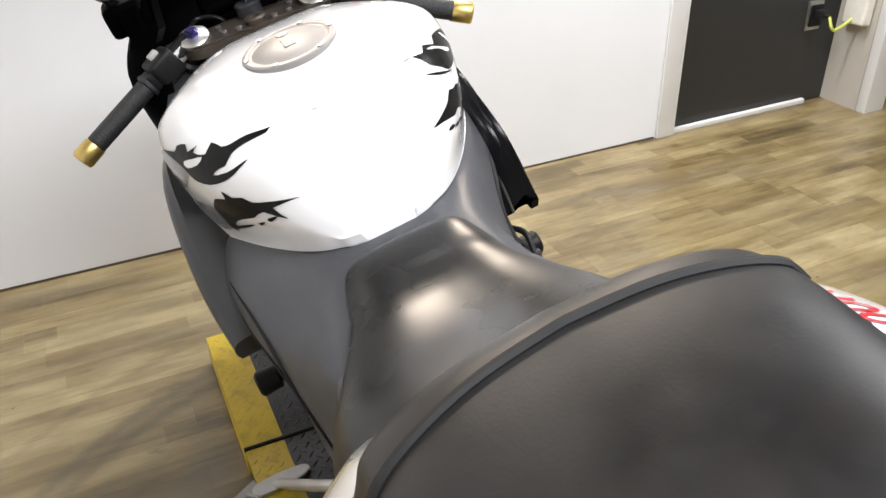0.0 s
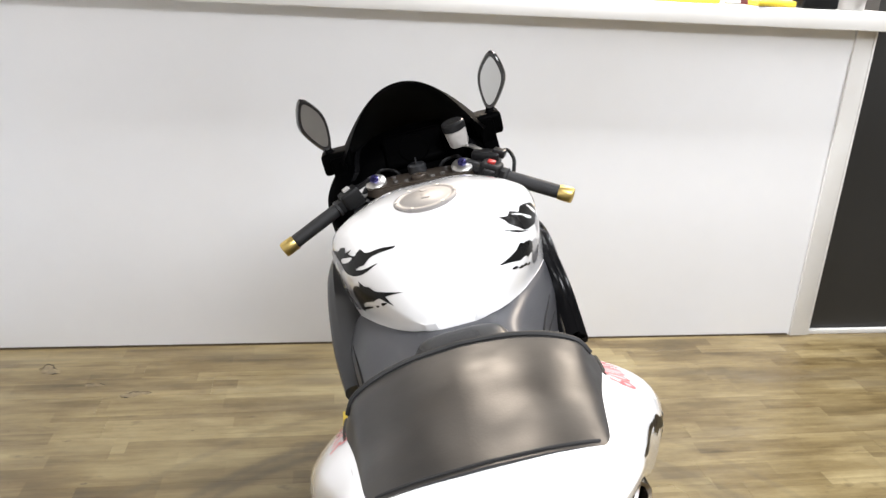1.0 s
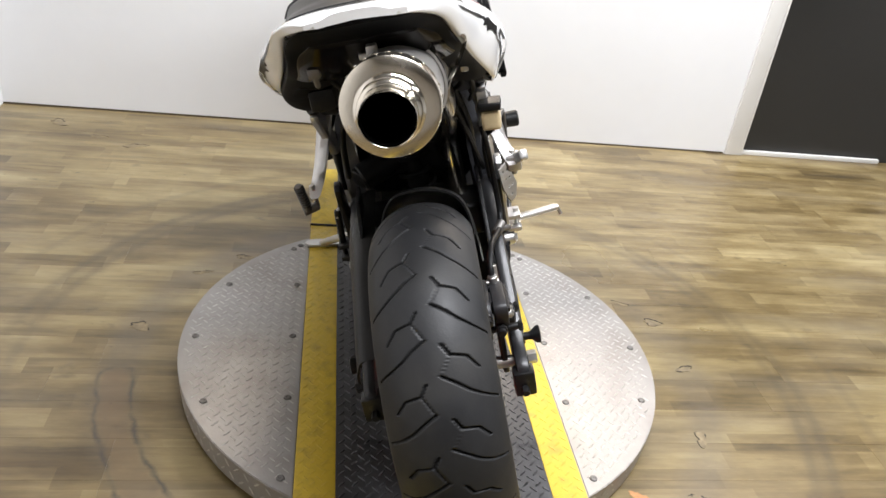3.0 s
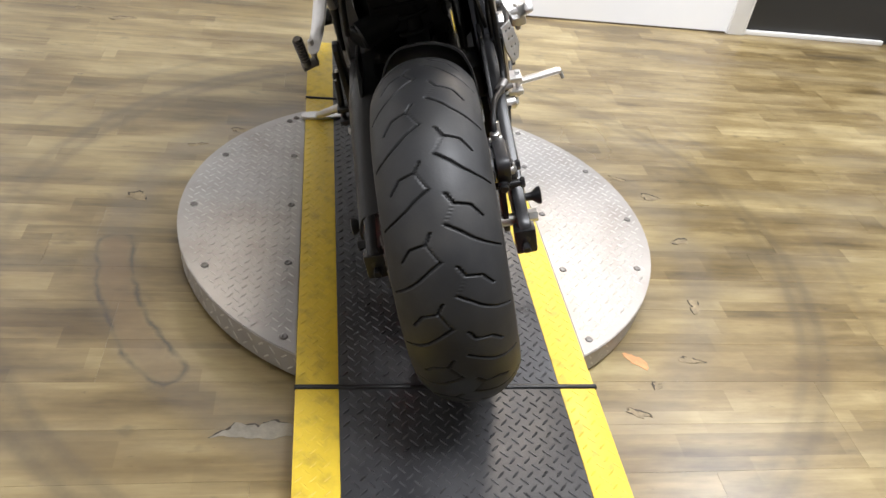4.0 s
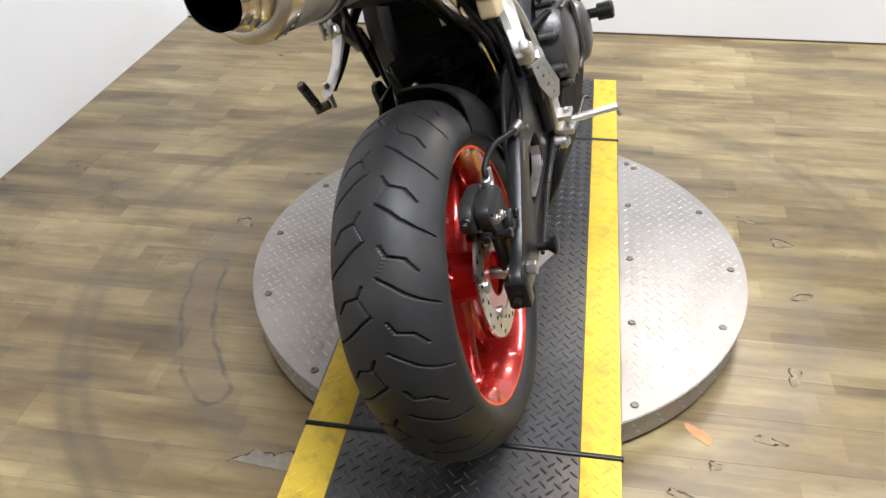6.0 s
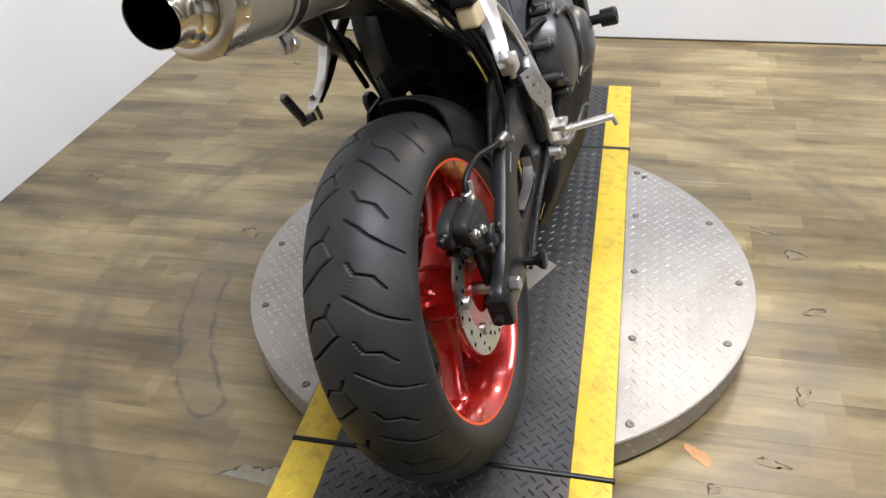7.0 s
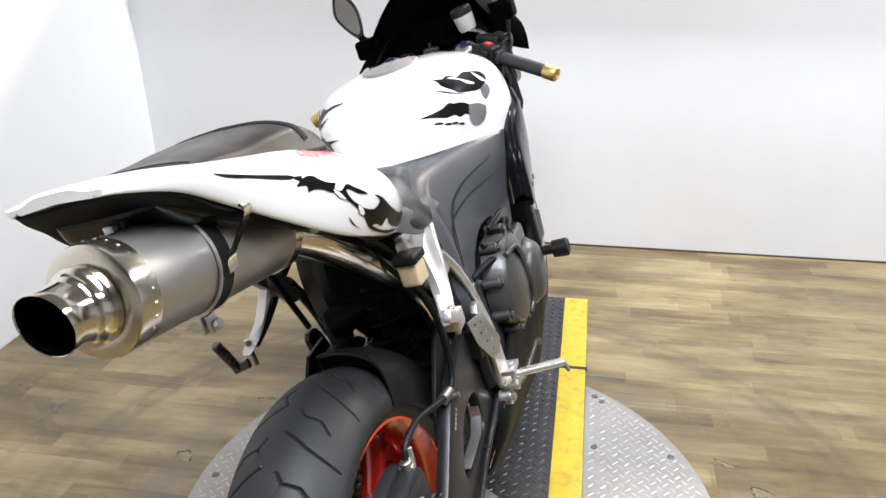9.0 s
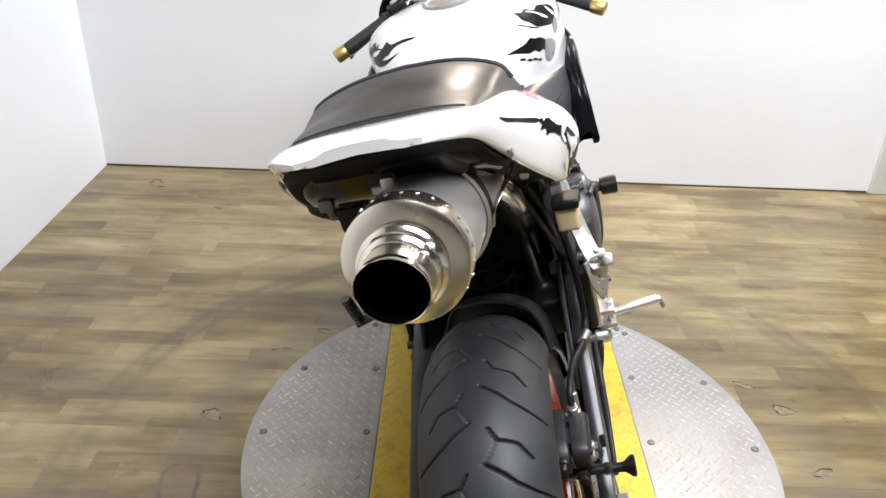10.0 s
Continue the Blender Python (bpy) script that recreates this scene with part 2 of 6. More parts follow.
    def span(v, a, b, lo, hi):
        n = N("ShaderNodeMapRange")
        n.inputs[1].default_value, n.inputs[2].default_value = a, b
        n.inputs[3].default_value, n.inputs[4].default_value = lo, hi
        L(v, n.inputs[0])
        return n.outputs[0]

    col = over(ramp.outputs[0], (0.045, 0.034, 0.022), span(spots, 0.62, 0.74, 0, 0.6))
    # brown worn patches and greyed ones, with flecks
    stain = noise_tex(3.1, (0.6, 1.7, 1), 8, 12.6)
    faded = noise_tex(2.2, (0.5, 2.6, 1), 6, 31.0)
    col = over(col, (0.190, 0.158, 0.105), span(faded, 0.52, 0.68, 0, 0.42))
    col = over(col, (0.112, 0.070, 0.023), span(stain, 0.52, 0.66, 0, 0.58))
    fleck = noise_tex(46.0, (0.6, 1.3, 1), 3, 21.0)
    col = over(col, (0.040, 0.030, 0.020), math_node("MULTIPLY", span(fleck, 0.66, 0.72, 0, 0.8), span(stain, 0.45, 0.6, 0.2, 1.0)))
    # worn, greyed bands swept round the turntable, and faint tyre rings
    dx, dy = math_node("SUBTRACT", sep.outputs[0], 0.003), math_node("SUBTRACT", sep.outputs[1], 0.609)
    dist = math_node("SQRT", math_node("ADD", math_node("MULTIPLY", dx, dx), math_node("MULTIPLY", dy, dy)))
    wob = math_node("MULTIPLY_ADD", math_node("SUBTRACT", wear, 0.5), 0.045, dist)
    scrub = noise_tex(60.0, (1, 1, 1), 3, 17.0)
    for r, w, k, c in ((0.755, 0.075, 0.50, (0.125, 0.105, 0.084)), (1.03, 0.060, 0.38, (0.072, 0.055, 0.032)), (1.055, 0.020, 0.42, (0.072, 0.055, 0.034)),
                       (1.005, 0.018, 0.36, (0.072, 0.055, 0.034)), (1.20, 0.020, 0.26, (0.085, 0.068, 0.046))):
        ring = span(math_node("ABSOLUTE", math_node("SUBTRACT", wob, r)), w * 0.30, w, k, 0.0)
        ring = math_node("MULTIPLY", ring, span(wear, 0.40, 0.58, 0.35, 1.0))
        col = over(col, c, math_node("MULTIPLY", ring, span(scrub, 0.3, 0.6, 0.7, 1.0)))
    # a long worn band, closed at both ends and edged in dark, beside the turntable
    fine_wob = noise_tex(14.0, (1, 1, 1), 4, 2.4)
    swing = math_node("ARCTAN2", math_node("MULTIPLY", dy, -1.0), math_node("MULTIPLY", dx, -1.0))
    along = math_node("SUBTRACT", math_node("ABSOLUTE", math_node("MULTIPLY", math_node("SUBTRACT", swing, 0.40), 0.752)), 0.270)
    across = math_node("SUBTRACT", math_node("ABSOLUTE", math_node("SUBTRACT", dist, 0.752)), 0.040)
    band = N("ShaderNodeMath")
    band.operation = "SMOOTH_MAX"
    L(along, band.inputs[0])
    L(across, band.inputs[1])
    band.inputs[2].default_value = 0.07
    inside = math_node("MULTIPLY_ADD", math_node("SUBTRACT", fine_wob, 0.5), 0.040, band.outputs[0])
    col = over(col, (0.190, 0.112, 0.050), math_node("MULTIPLY", span(inside, -0.016, 0.0, 0.34, 0.0), span(stain, 0.40, 0.58, 0.35, 1.0)))
    line = span(math_node("ABSOLUTE", inside), 0.0008, 0.0080, 0.8, 0.0)
    col = over(col, (0.052, 0.045, 0.038), math_node("MULTIPLY", line, span(spots, 0.40, 0.58, 0.22, 1.0)))
    col = over(col, (0.20, 0.16, 0.088), span(wear, 0.55, 0.75, 0, 0.3))
    L(col, bsdf.inputs["Base Color"])
    L(span(wear, 0.3, 0.7, 0.25, 0.38), bsdf.inputs["Roughness"])
    bsdf.inputs["Specular IOR Level"].default_value = 0.75
    bn = N("ShaderNodeBump")
    bn.inputs["Strength"].default_value, bn.inputs["Distance"].default_value = 0.10, 0.0012
    L(math_node("ADD", grain, streak), bn.inputs["Height"])
    L(bn.outputs[0], bsdf.inputs["Normal"])
    return m


WOOD = wood_floor()
GAP = shade("dark_floor_joint", (0.07, 0.052, 0.033), 0.8)


# ---------------------------------------------------------------- mesh tools
def mesh_object(name, bm, material, parent=None, label="", smooth=True):
    me = bpy.data.meshes.new(name)
    bmesh.ops.recalc_face_normals(bm, faces=bm.faces[:])
    bm.to_mesh(me)
    bm.free()
    for m in (material if isinstance(material, (list, tuple)) else [material]):
        me.materials.append(m)
    if smooth:
        me.shade_smooth()
        me.set_sharp_from_angle(angle=radians(38))
    ob = new(name, me)
    if parent:
        ob.parent = parent
    if label:
        ob["label"] = label
    return ob


def part(name, bm, material, parent, label="", smooth=True):
    return mesh_object(name, bm, material, parent, label, smooth)


def thing(name, label, category, at=None, group="", kind=""):
    """An Empty at a thing's base, whose parts are its children."""
    ob = new(name)
    ob.empty_display_size = 0.05
    if at is not None:
        ob.matrix_world = at
    return tagged(ob, label, category, group, kind)


def merge(*bms):
    out = bmesh.new()
    for b in bms:
        me = bpy.data.meshes.new("tmp")
        b.to_mesh(me)
        out.from_mesh(me)
        bpy.data.meshes.remove(me)
        b.free()
    return out


def box(x0, x1, y0, y1, z0, z1, bevel=0.0, segs=2):
    bm = bmesh.new()
    bmesh.ops.create_cube(bm, size=1)
    bmesh.ops.transform(bm, matrix=Matrix.Translation(((x0 + x1) / 2, (y0 + y1) / 2, (z0 + z1) / 2)) @ Matrix.Diagonal((x1 - x0, y1 - y0, z1 - z0, 1)), verts=bm.verts)
    if bevel:
        bmesh.ops.bevel(bm, geom=bm.edges[:], offset=bevel, segments=segs, affect="EDGES", profile=0.6)
    return bm


def turned(bm, m):
    bmesh.ops.transform(bm, matrix=m, verts=bm.verts)
    return bm


def spline(points, n):
    """n points along a smooth curve through the given points."""
    p = np.array(points, float)
    k = len(p)
    if k == 2:
        return p[0] + np.linspace(0, 1, n)[:, None] * (p[1] - p[0])
    t = np.linspace(0, k - 1 - 1e-9, n)
    i = t.astype(int)
    f = (t - i).reshape(-1, *([1] * (p.ndim - 1)))
    ext = np.concatenate([[2 * p[0] - p[1]], p, [2 * p[-1] - p[-2]]])
    a, b, c, d = ext[i], ext[i + 1], ext[i + 2], ext[i + 3]
    return 0.5 * (2 * b + (c - a) * f + (2 * a - 5 * b + 4 * c - d) * f ** 2 + (3 * b - a - 3 * c + d) * f ** 3)


def skin(rings, closed=True, caps=True):
    """A surface over rings of points, all of one length."""
    bm = bmesh.new()
    vs = [[bm.verts.new(p) for p in ring] for ring in rings]
    k = len(vs[0])
    for a, b in zip(vs, vs[1:]):
        for j in range(k if closed else k - 1):
            bm.faces.new((a[j], a[(j + 1) % k], b[(j + 1) % k], b[j]))
    if caps and closed:
        bm.faces.new(vs[0])
        bm.faces.new(list(reversed(vs[-1])))
    bmesh.ops.recalc_face_normals(bm, faces=bm.faces[:])
    bm.normal_update()
    return bm


def body_loft(sections, steps=28, fine=5, shift=0.0):
    """A body that is the same left and right: sections of (v, half profile of (u, w) from top middle to bottom middle)."""
    prof = []
    for v, half in sections:
        h = spline(half, (len(half) - 1) * fine + 1)
        ring = [(x, v, z) for x, z in h] + [(-x, v, z) for x, z in h[-2:0:-1]]
        prof.append(ring)
    rings = spline(np.array(prof), steps)
    rings[:, :, 0] += shift
    return skin(rings)


def side_loft(sections, side, steps=24, fine=4, inner=0.03):
    """A shell on one side: sections of (v, outline of (u, w) from top to bottom), with thickness towards the middle."""
    prof = []
    for v, line in sections:
        h = spline(line, (len(line) - 1) * fine + 1)
        ring = [(x * side, v, z) for x, z in h] + [((x - inner) * side, v, z) for x, z in h[::-1]]
        prof.append(ring)
    return skin(spline(np.array(prof), steps))


def tube(points, radius, n=24, segs=10, caps=True):
    """A bent rod; radius is one number or a list along it."""
    path = spline(points, n) if len(points) > 2 else spline(points, 2)
    n = len(path)
    rad = np.interp(np.linspace(0, 1, n), np.linspace(0, 1, np.size(radius)), np.atleast_1d(radius)) if np.size(radius) > 1 else np.full(n, radius)
    tang = np.gradient(path, axis=0)
    up = Vector((0.13, 0.21, 0.97))
    rings = []
    for p, t, r in zip(path, tang, rad):
        t = Vector(t).normalized()
        side = t.cross(up)
        if side.length < 0.05:
            side = t.cross(Vector((1, 0, 0)))
        side.normalize()
        up = side.cross(t).normalized()
        rings.append([Vector(p) + (float(r) * math.cos(a)) * side + (float(r) * math.sin(a)) * up for a in np.linspace(0, 2 * math.pi, segs, endpoint=False)])
    return skin(rings, caps=caps)


def lathe(profile, segs=48, m=None, closed_profile=False):
    """Turns (along, radius) about the x axis."""
    rings = []
    for a in np.linspace(0, 2 * math.pi, segs, endpoint=False):
        rings.append([(x, r * math.cos(a), r * math.sin(a)) for x, r in profile])
    bm = bmesh.new()
    vs = [[bm.verts.new(p) for p in ring] for ring in rings]
    k = len(profile)
    for i in range(segs):
        a, b = vs[i], vs[(i + 1) % segs]
        for j in range(k if closed_profile else k - 1):
            bm.faces.new((a[j], a[(j + 1) % k], b[(j + 1) % k], b[j]))
    if not closed_profile:
        for j in (0, k - 1):
            if profile[j][1] > 1e-4:
                bm.faces.new([vs[i][j] for i in range(segs)])
    bmesh.ops.remove_doubles(bm, verts=bm.verts, dist=1e-6)
    return turned(bm, m) if m is not None else bm


def along(a, b):
    """A pose that lays the x axis from a towards b."""
    a, b = Vector(a), Vector(b)
    return Matrix.Translation(a) @ (b - a).to_track_quat("X", "Z").to_matrix().to_4x4()


def rod(a, b, r, segs=16, bevel=0.15):
    """A straight turned piece from a to b with eased ends."""
    d = (Vector(b) - Vector(a)).length
    e = min(r * bevel, d * 0.2)
    return lathe([(0, 0), (0, r - e), (e, r), (d - e, r), (d, r - e), (d, 0)], segs, along(a, b))


def slab(outline, u0, u1, bevel=0.004, holes=()):
    """A flat plate in the v-w plane from u0 to u1, with eased edges and real holes."""
    bm = bmesh.new()
    loops = []
    for line in (outline, *holes):
        vs = [bm.verts.new((0, v, w)) for v, w in line]
        loops += [bm.edges.new((vs[i], vs[(i + 1) % len(vs)])) for i in range(len(vs))]
    bmesh.ops.triangle_fill(bm, edges=loops, use_beauty=True)
    faces = bm.faces[:]
    ext = bmesh.ops.extrude_face_region(bm, geom=faces)
    new_v = [g for g in ext["geom"] if isinstance(g, bmesh.types.BMVert)]
    for v in bm.verts:
        v.co.x = u0
    for v in new_v:
        v.co.x = u1
    bmesh.ops.recalc_face_normals(bm, faces=bm.faces[:])
    if bevel:
        rim = [e for e in bm.edges if len(e.link_faces) == 2 and e.calc_face_angle(0) > 0.9 and abs(e.verts[0].co.x - e.verts[1].co.x) < 1e-6]
        bmesh.ops.bevel(bm, geom=rim, offset=bevel, segments=2, affect="EDGES", profile=0.6)
    return bm


def rounded(points, n=6):
    """A closed smooth outline through corner points."""
    p = np.array(points, float)
    k = len(p)
    out = []
    for i in range(k):
        a, b, c, d = p[i - 1], p[i], p[(i + 1) % k], p[(i + 2) % k]
        for f in np.linspace(0, 1, n, endpoint=False):
            out.append(0.5 * (2 * b + (c - a) * f + (2 * a - 5 * b + 4 * c - d) * f ** 2 + (3 * b - a - 3 * c + d) * f ** 3))
    return [tuple(q) for q in out]


# ---------------------------------------------------------------- room
LEFT, BACK = -1.598, 2.283
RIGHT, FRONT, TOP = 5.2, -4.2, 2.72


def structure(name, bm, material, label, category):
    return tagged(mesh_object(name, bm, material, None, label), label, category, kind="structure")


structure("wall_left", box(LEFT - 0.12, LEFT, FRONT, 4.3, 0, TOP), WHITE_WALL, "plain white painted wall beside the turntable", "wall")
# added out of view, lightened so that mirrors and metal reflect something pale
structure("wall_front", box(LEFT, RIGHT, FRONT - 0.12, FRONT, 0, TOP), UNSEEN_WALL, "unseen grey wall added behind the walk as a reflector", "wall")
structure("wall_right", box(RIGHT, RIGHT + 0.12, FRONT, 4.3, 0, TOP), WHITE_WALL, "plain white painted wall closing the showroom", "wall")
structure("wall_far", box(LEFT, RIGHT, 4.3, 4.42, 0, TOP), FAR_WALL, "dim dark wall behind the low partition", "wall")
structure("ceiling", box(LEFT - 0.12, RIGHT + 0.12, FRONT - 0.12, 4.42, TOP, TOP + 0.1), CEIL_PAINT, "plain dark grey ceiling", "ceiling")
structure("floor", box(LEFT - 0.12, RIGHT + 0.12, FRONT - 0.12, 4.42, -0.12, -0.003), WOOD, "weathered oak vinyl plank floor", "floor")

# low white partition with a painted ledge on top
partition = structure("wall_partition", box(LEFT, 1.692, BACK, BACK + 0.16, 0, 1.272), WHITE_WALL, "low white painted partition wall under a ledge", "wall")
part("ledge", box(LEFT, 1.725, BACK - 0.078, BACK + 0.36, 1.274, 1.342, 0.005), TRIM_PAINT, partition, "thick white painted wooden ledge")
part("corner_post", box(1.620, 1.694, BACK - 0.014, BACK - 0.001, 0.0, 1.272, 0.003), TRIM_PAINT, partition, "flat white corner trim")
part("end_trim", box(1.6945, 1.706, BACK - 0.014, BACK + 0.17, 0.0, 1.272, 0.003), TRIM_PAINT, partition)
structure("baseboard", box(LEFT + 0.002, 1.612, BACK - 0.004, BACK - 0.0005, 0.0, 0.007), GAP, "dark gap line at the foot of the partition", "baseboard")

# grey wall beyond the partition, its return and the dark doorway
structure("wall_grey", box(1.708, 2.56, BACK + 0.02, BACK + 0.16, 0, TOP), GREY_WALL, "dark grey painted wall beyond the partition", "wall")
structure("trim_white", box(1.708, 2.44, BACK - 0.004, BACK + 0.018, 0, 0.020, 0.003), TRIM_PAINT, "thin white strip at the foot of the grey wall", "trim")
structure("wall_return", box(2.56, 2.66, 2.11, BACK + 0.16, 0, TOP), BEIGE_WALL, "short beige return wall beside a doorway", "wall")
structure("trim_post", box(2.555, 2.668, 2.06, 2.107, 0, TOP, 0.004), TRIM_PAINT, "white painted door post", "trim")
# the opening's darkness is put in as a near-black panel
structure("wall_dark", box(2.72, 4.9, 2.5, 2.62, 0, TOP), DARK_VOID, "black panel standing in for the shade beyond the doorway", "wall")

for x, y, z, lx, ly, tilt, watts, tone in LAMPS:
    fix = thing("ceiling_light" if tilt >= 0 else "floodlight", "assumed white batten light on the ceiling, out of view" if tilt >= 0 else "tilted floodlight hung behind the partition", "light", pose(x, y, TOP), "ceiling lights")
    if tilt < 0:
        part("housing", turned(box(-lx / 2 - 0.02, lx / 2 + 0.02, -ly / 2 - 0.02, ly / 2 + 0.02, 0.006, 0.05, 0.006), pose(0, 0, z - TOP, tilt)), BLACK_PLASTIC, fix)
        part("drop_rod", rod((0, 0, z - TOP + 0.03), (0, 0, 0), 0.01), BLACK_PLASTIC, fix)
    else:
        part("housing", box(-lx / 2 - 0.02, lx / 2 + 0.02, -ly / 2 - 0.02, ly / 2 + 0.02, -0.05, 0.0, 0.006), TRIM_PAINT, fix)

# socket with a plugged cable on the grey wall
socket = thing("wall_socket", "steel wall socket with a plug on the grey wall", "socket", pose(2.405, BACK + 0.02, 0.39))
part("plate", box(-0.042, 0.042, -0.010, 0, -0.062, 0.062, 0.004), STEEL, socket)
part("cover", box(-0.030, 0.030, -0.022, -0.010, -0.045, 0.045, 0.005), BLACK_PLASTIC, socket, "dark socket insert")
part("plug", merge(box(-0.020, 0.020, -0.060, -0.022, -0.012, 0.030, 0.007), rod((0, -0.06, 0.008), (0, -0.085, 0.008), 0.008)), SEAT_SIDE, socket, "black moulded plug")
switch = thing("wall_switch", "brushed steel switch plate on the grey wall", "switch", pose(2.348, BACK + 0.02, 0.600))
part("plate", box(-0.058, 0.058, -0.008, 0, -0.046, 0.046, 0.003), SCREW, switch)
for x in (-0.026, 0.026):
    part("rocker", box(x - 0.016, x + 0.016, -0.013, -0.008, -0.026, 0.026, 0.002), BLACK_PLASTIC, switch)
cable = mesh_object("cable", tube([(2.405, BACK - 0.064, 0.398), (2.40, BACK - 0.09, 0.36), (2.45, BACK - 0.075, 0.345), (2.52, BACK - 0.09, 0.40), (2.548, 2.24, 0.47), (2.55, 2.16, 0.52), (2.548, 2.12, 0.60)], 0.006, 40, 8), CABLE)
tagged(cable, "yellow-green cable looping from the wall socket", "cable")
bag = mesh_object("paper_bag", box(2.505, 2.556, 2.135, 2.245, 0.36, 0.62, 0.014, 3), PAPER)
for v in bag.data.vertices:
    v.co += 0.008 * noise.noise_vector(v.co * 14)
tagged(bag, "crumpled off-white paper bag hung on the return wall", "bag")


# ---------------------------------------------------------------- ledge clutter
def on_ledge(name, bm, material, label, category):
    return tagged(mesh_object(name, bm, material), label, category)


Z = 1.343
on_ledge("strap_roll", merge(box(0.80, 1.05, 2.26, 2.36, Z, Z + 0.018, 0.006), box(0.83, 1.02, 2.27, 2.35, Z + 0.018, Z + 0.034, 0.007), box(0.87, 1.07, 2.28, 2.34, Z + 0.034, Z + 0.046, 0.005)), YELLOW_STUFF, "folded yellow strap lying on the white ledge", "strap")
bottle = thing("bottle", "clear plastic bottle with yellow cap on the ledge", "bottle", pose(1.13, 2.33, Z))
part("body", lathe([(0, 0), (0, 0.026), (0.004, 0.03), (0.10, 0.03), (0.13, 0.014), (0.14, 0.012), (0.14, 0)], 24, pose(0, 0, 0, 0, -90, 0)), CLOUDY, bottle)
part("cap", lathe([(0.14, 0), (0.14, 0.014), (0.165, 0.014), (0.167, 0.012), (0.167, 0)], 20, pose(0, 0, 0, 0, -90, 0)), YELLOW_STUFF, bottle)
on_ledge("carton", box(1.18, 1.225, 2.30, 2.42, Z, Z + 0.21, 0.003), MAROON, "upright maroon carton on the white ledge", "carton")
on_ledge("carton", box(1.232, 1.262, 2.30, 2.42, Z, Z + 0.19, 0.003), PINK, "upright pink carton on the white ledge", "carton")
on_ledge("carton", box(1.266, 1.30, 2.31, 2.43, Z, Z + 0.18, 0.003), MAROON, "upright dark red carton on the white ledge", "carton")
on_ledge("white_box", box(1.34, 1.44, 2.36, 2.46, Z, Z + 0.16, 0.004), PAPER, "plain off-white box standing on the ledge", "box")
on_ledge("work_glove", turned(box(-0.08, 0.08, -0.035, 0.035, 0, 0.022, 0.009, 3), pose(1.24, 2.245, Z, 0, 0, 8)), YELLOW_STUFF, "yellow work glove lying on the ledge", "glove")
case = thing("hard_case", "small black hard case on the white ledge", "case", pose(1.41, 2.25, Z))
part("shell", box(-0.07, 0.07, -0.04, 0.04, 0, 0.045, 0.01, 3), BLACK_PLASTIC, case)
part("lid", box(-0.068, 0.068, -0.038, 0.038, 0.047, 0.062, 0.007, 3), BLACK_PLASTIC, case)
tub = thing("plastic_tub", "cloudy pinkish plastic tub on the ledge", "tub", pose(1.56, 2.27, Z))
part("tub_body", lathe([(0, 0), (0, 0.05), (0.006, 0.054), (0.10, 0.058), (0.105, 0.055), (0.105, 0)], 28, pose(0, 0, 0, 0, -90, 0)), CLOUDY, tub)
part("tub_lid", lathe([(0.106, 0), (0.106, 0.061), (0.118, 0.061), (0.121, 0.057), (0.121, 0)], 28, pose(0, 0, 0, 0, -90, 0)), PAPER, tub)


# ---------------------------------------------------------------- turntable and its tread-plate strip
CX, CY, CR, H = 0.003, 0.609, 0.605, 0.080
XL, XLI, XRI, XR = -0.302, -0.218, 0.231, 0.307   # strip: outer and inner edges of the yellow bands
Y0, Y1, Y2, YN = 0.0, 1.217, 1.652, -1.35         # hinges, far end, near end


def lozenges(points, z, tall=0.0011, long=0.0118, wide=0.0030):
    """Raised bars of tread plate, in turns at plus and minus 45 degrees."""
    verts, faces = [], []
    for x, y, a in points:
        ca, sa = math.cos(a), math.sin(a)
        n = len(verts)
        for px, py, pz in ((-long, 0, -0.0004), (-long * 0.4, -wide, -0.0004), (long * 0.4, -wide, -0.0004), (long, 0, -0.0004), (long * 0.4, wide, -0.0004),
                           (-long * 0.4, wide, -0.0004), (-long * 0.55, 0, tall), (long * 0.55, 0, tall)):
            verts.append((x + px * ca - py * sa, y + px * sa + py * ca, z + pz))
        faces += [(n, n + 1, n + 6), (n + 1, n + 2, n + 7, n + 6), (n + 2, n + 3, n + 7), (n + 3, n + 4, n + 7), (n + 4, n + 5, n + 6, n + 7), (n + 5, n, n + 6)]
    bm = bmesh.new()
    vs = [bm.verts.new(v) for v in verts]
    for f in faces:
        bm.faces.new([vs[i] for i in f])
    return bm


def tread_points(x0, x1, y0, y1, inside=None, pitch=0.028, row=0.0150):
    """Rows of bars that lean one way and the other in turns, each row set off by half a step."""
    out = []
    n = max(1, round((x1 - x0) / pitch))
    for j in range(int((y1 - y0) / row)):
        for i in range(n):
            x, y = x0 + (i + (0.28 if j % 2 else 0.78)) * (x1 - x0) / n, y0 + (j + 0.5) * row
            if x < x1 - 0.006 and x > x0 + 0.006 and (inside is None or inside(x, y)):
                out.append((x, y, radians(45 if j % 2 else -45) + random.uniform(-0.04, 0.04)))
    return out


def segment(side, r, x_in):
    """Half of the round top beside the strip, as an outline of (x, y)."""
    a0 = math.acos(abs(x_in - CX) / r)
    return [(CX + side * r * math.cos(a), CY + r * math.sin(a)) for a in np.linspace(-a0, a0, 60)]


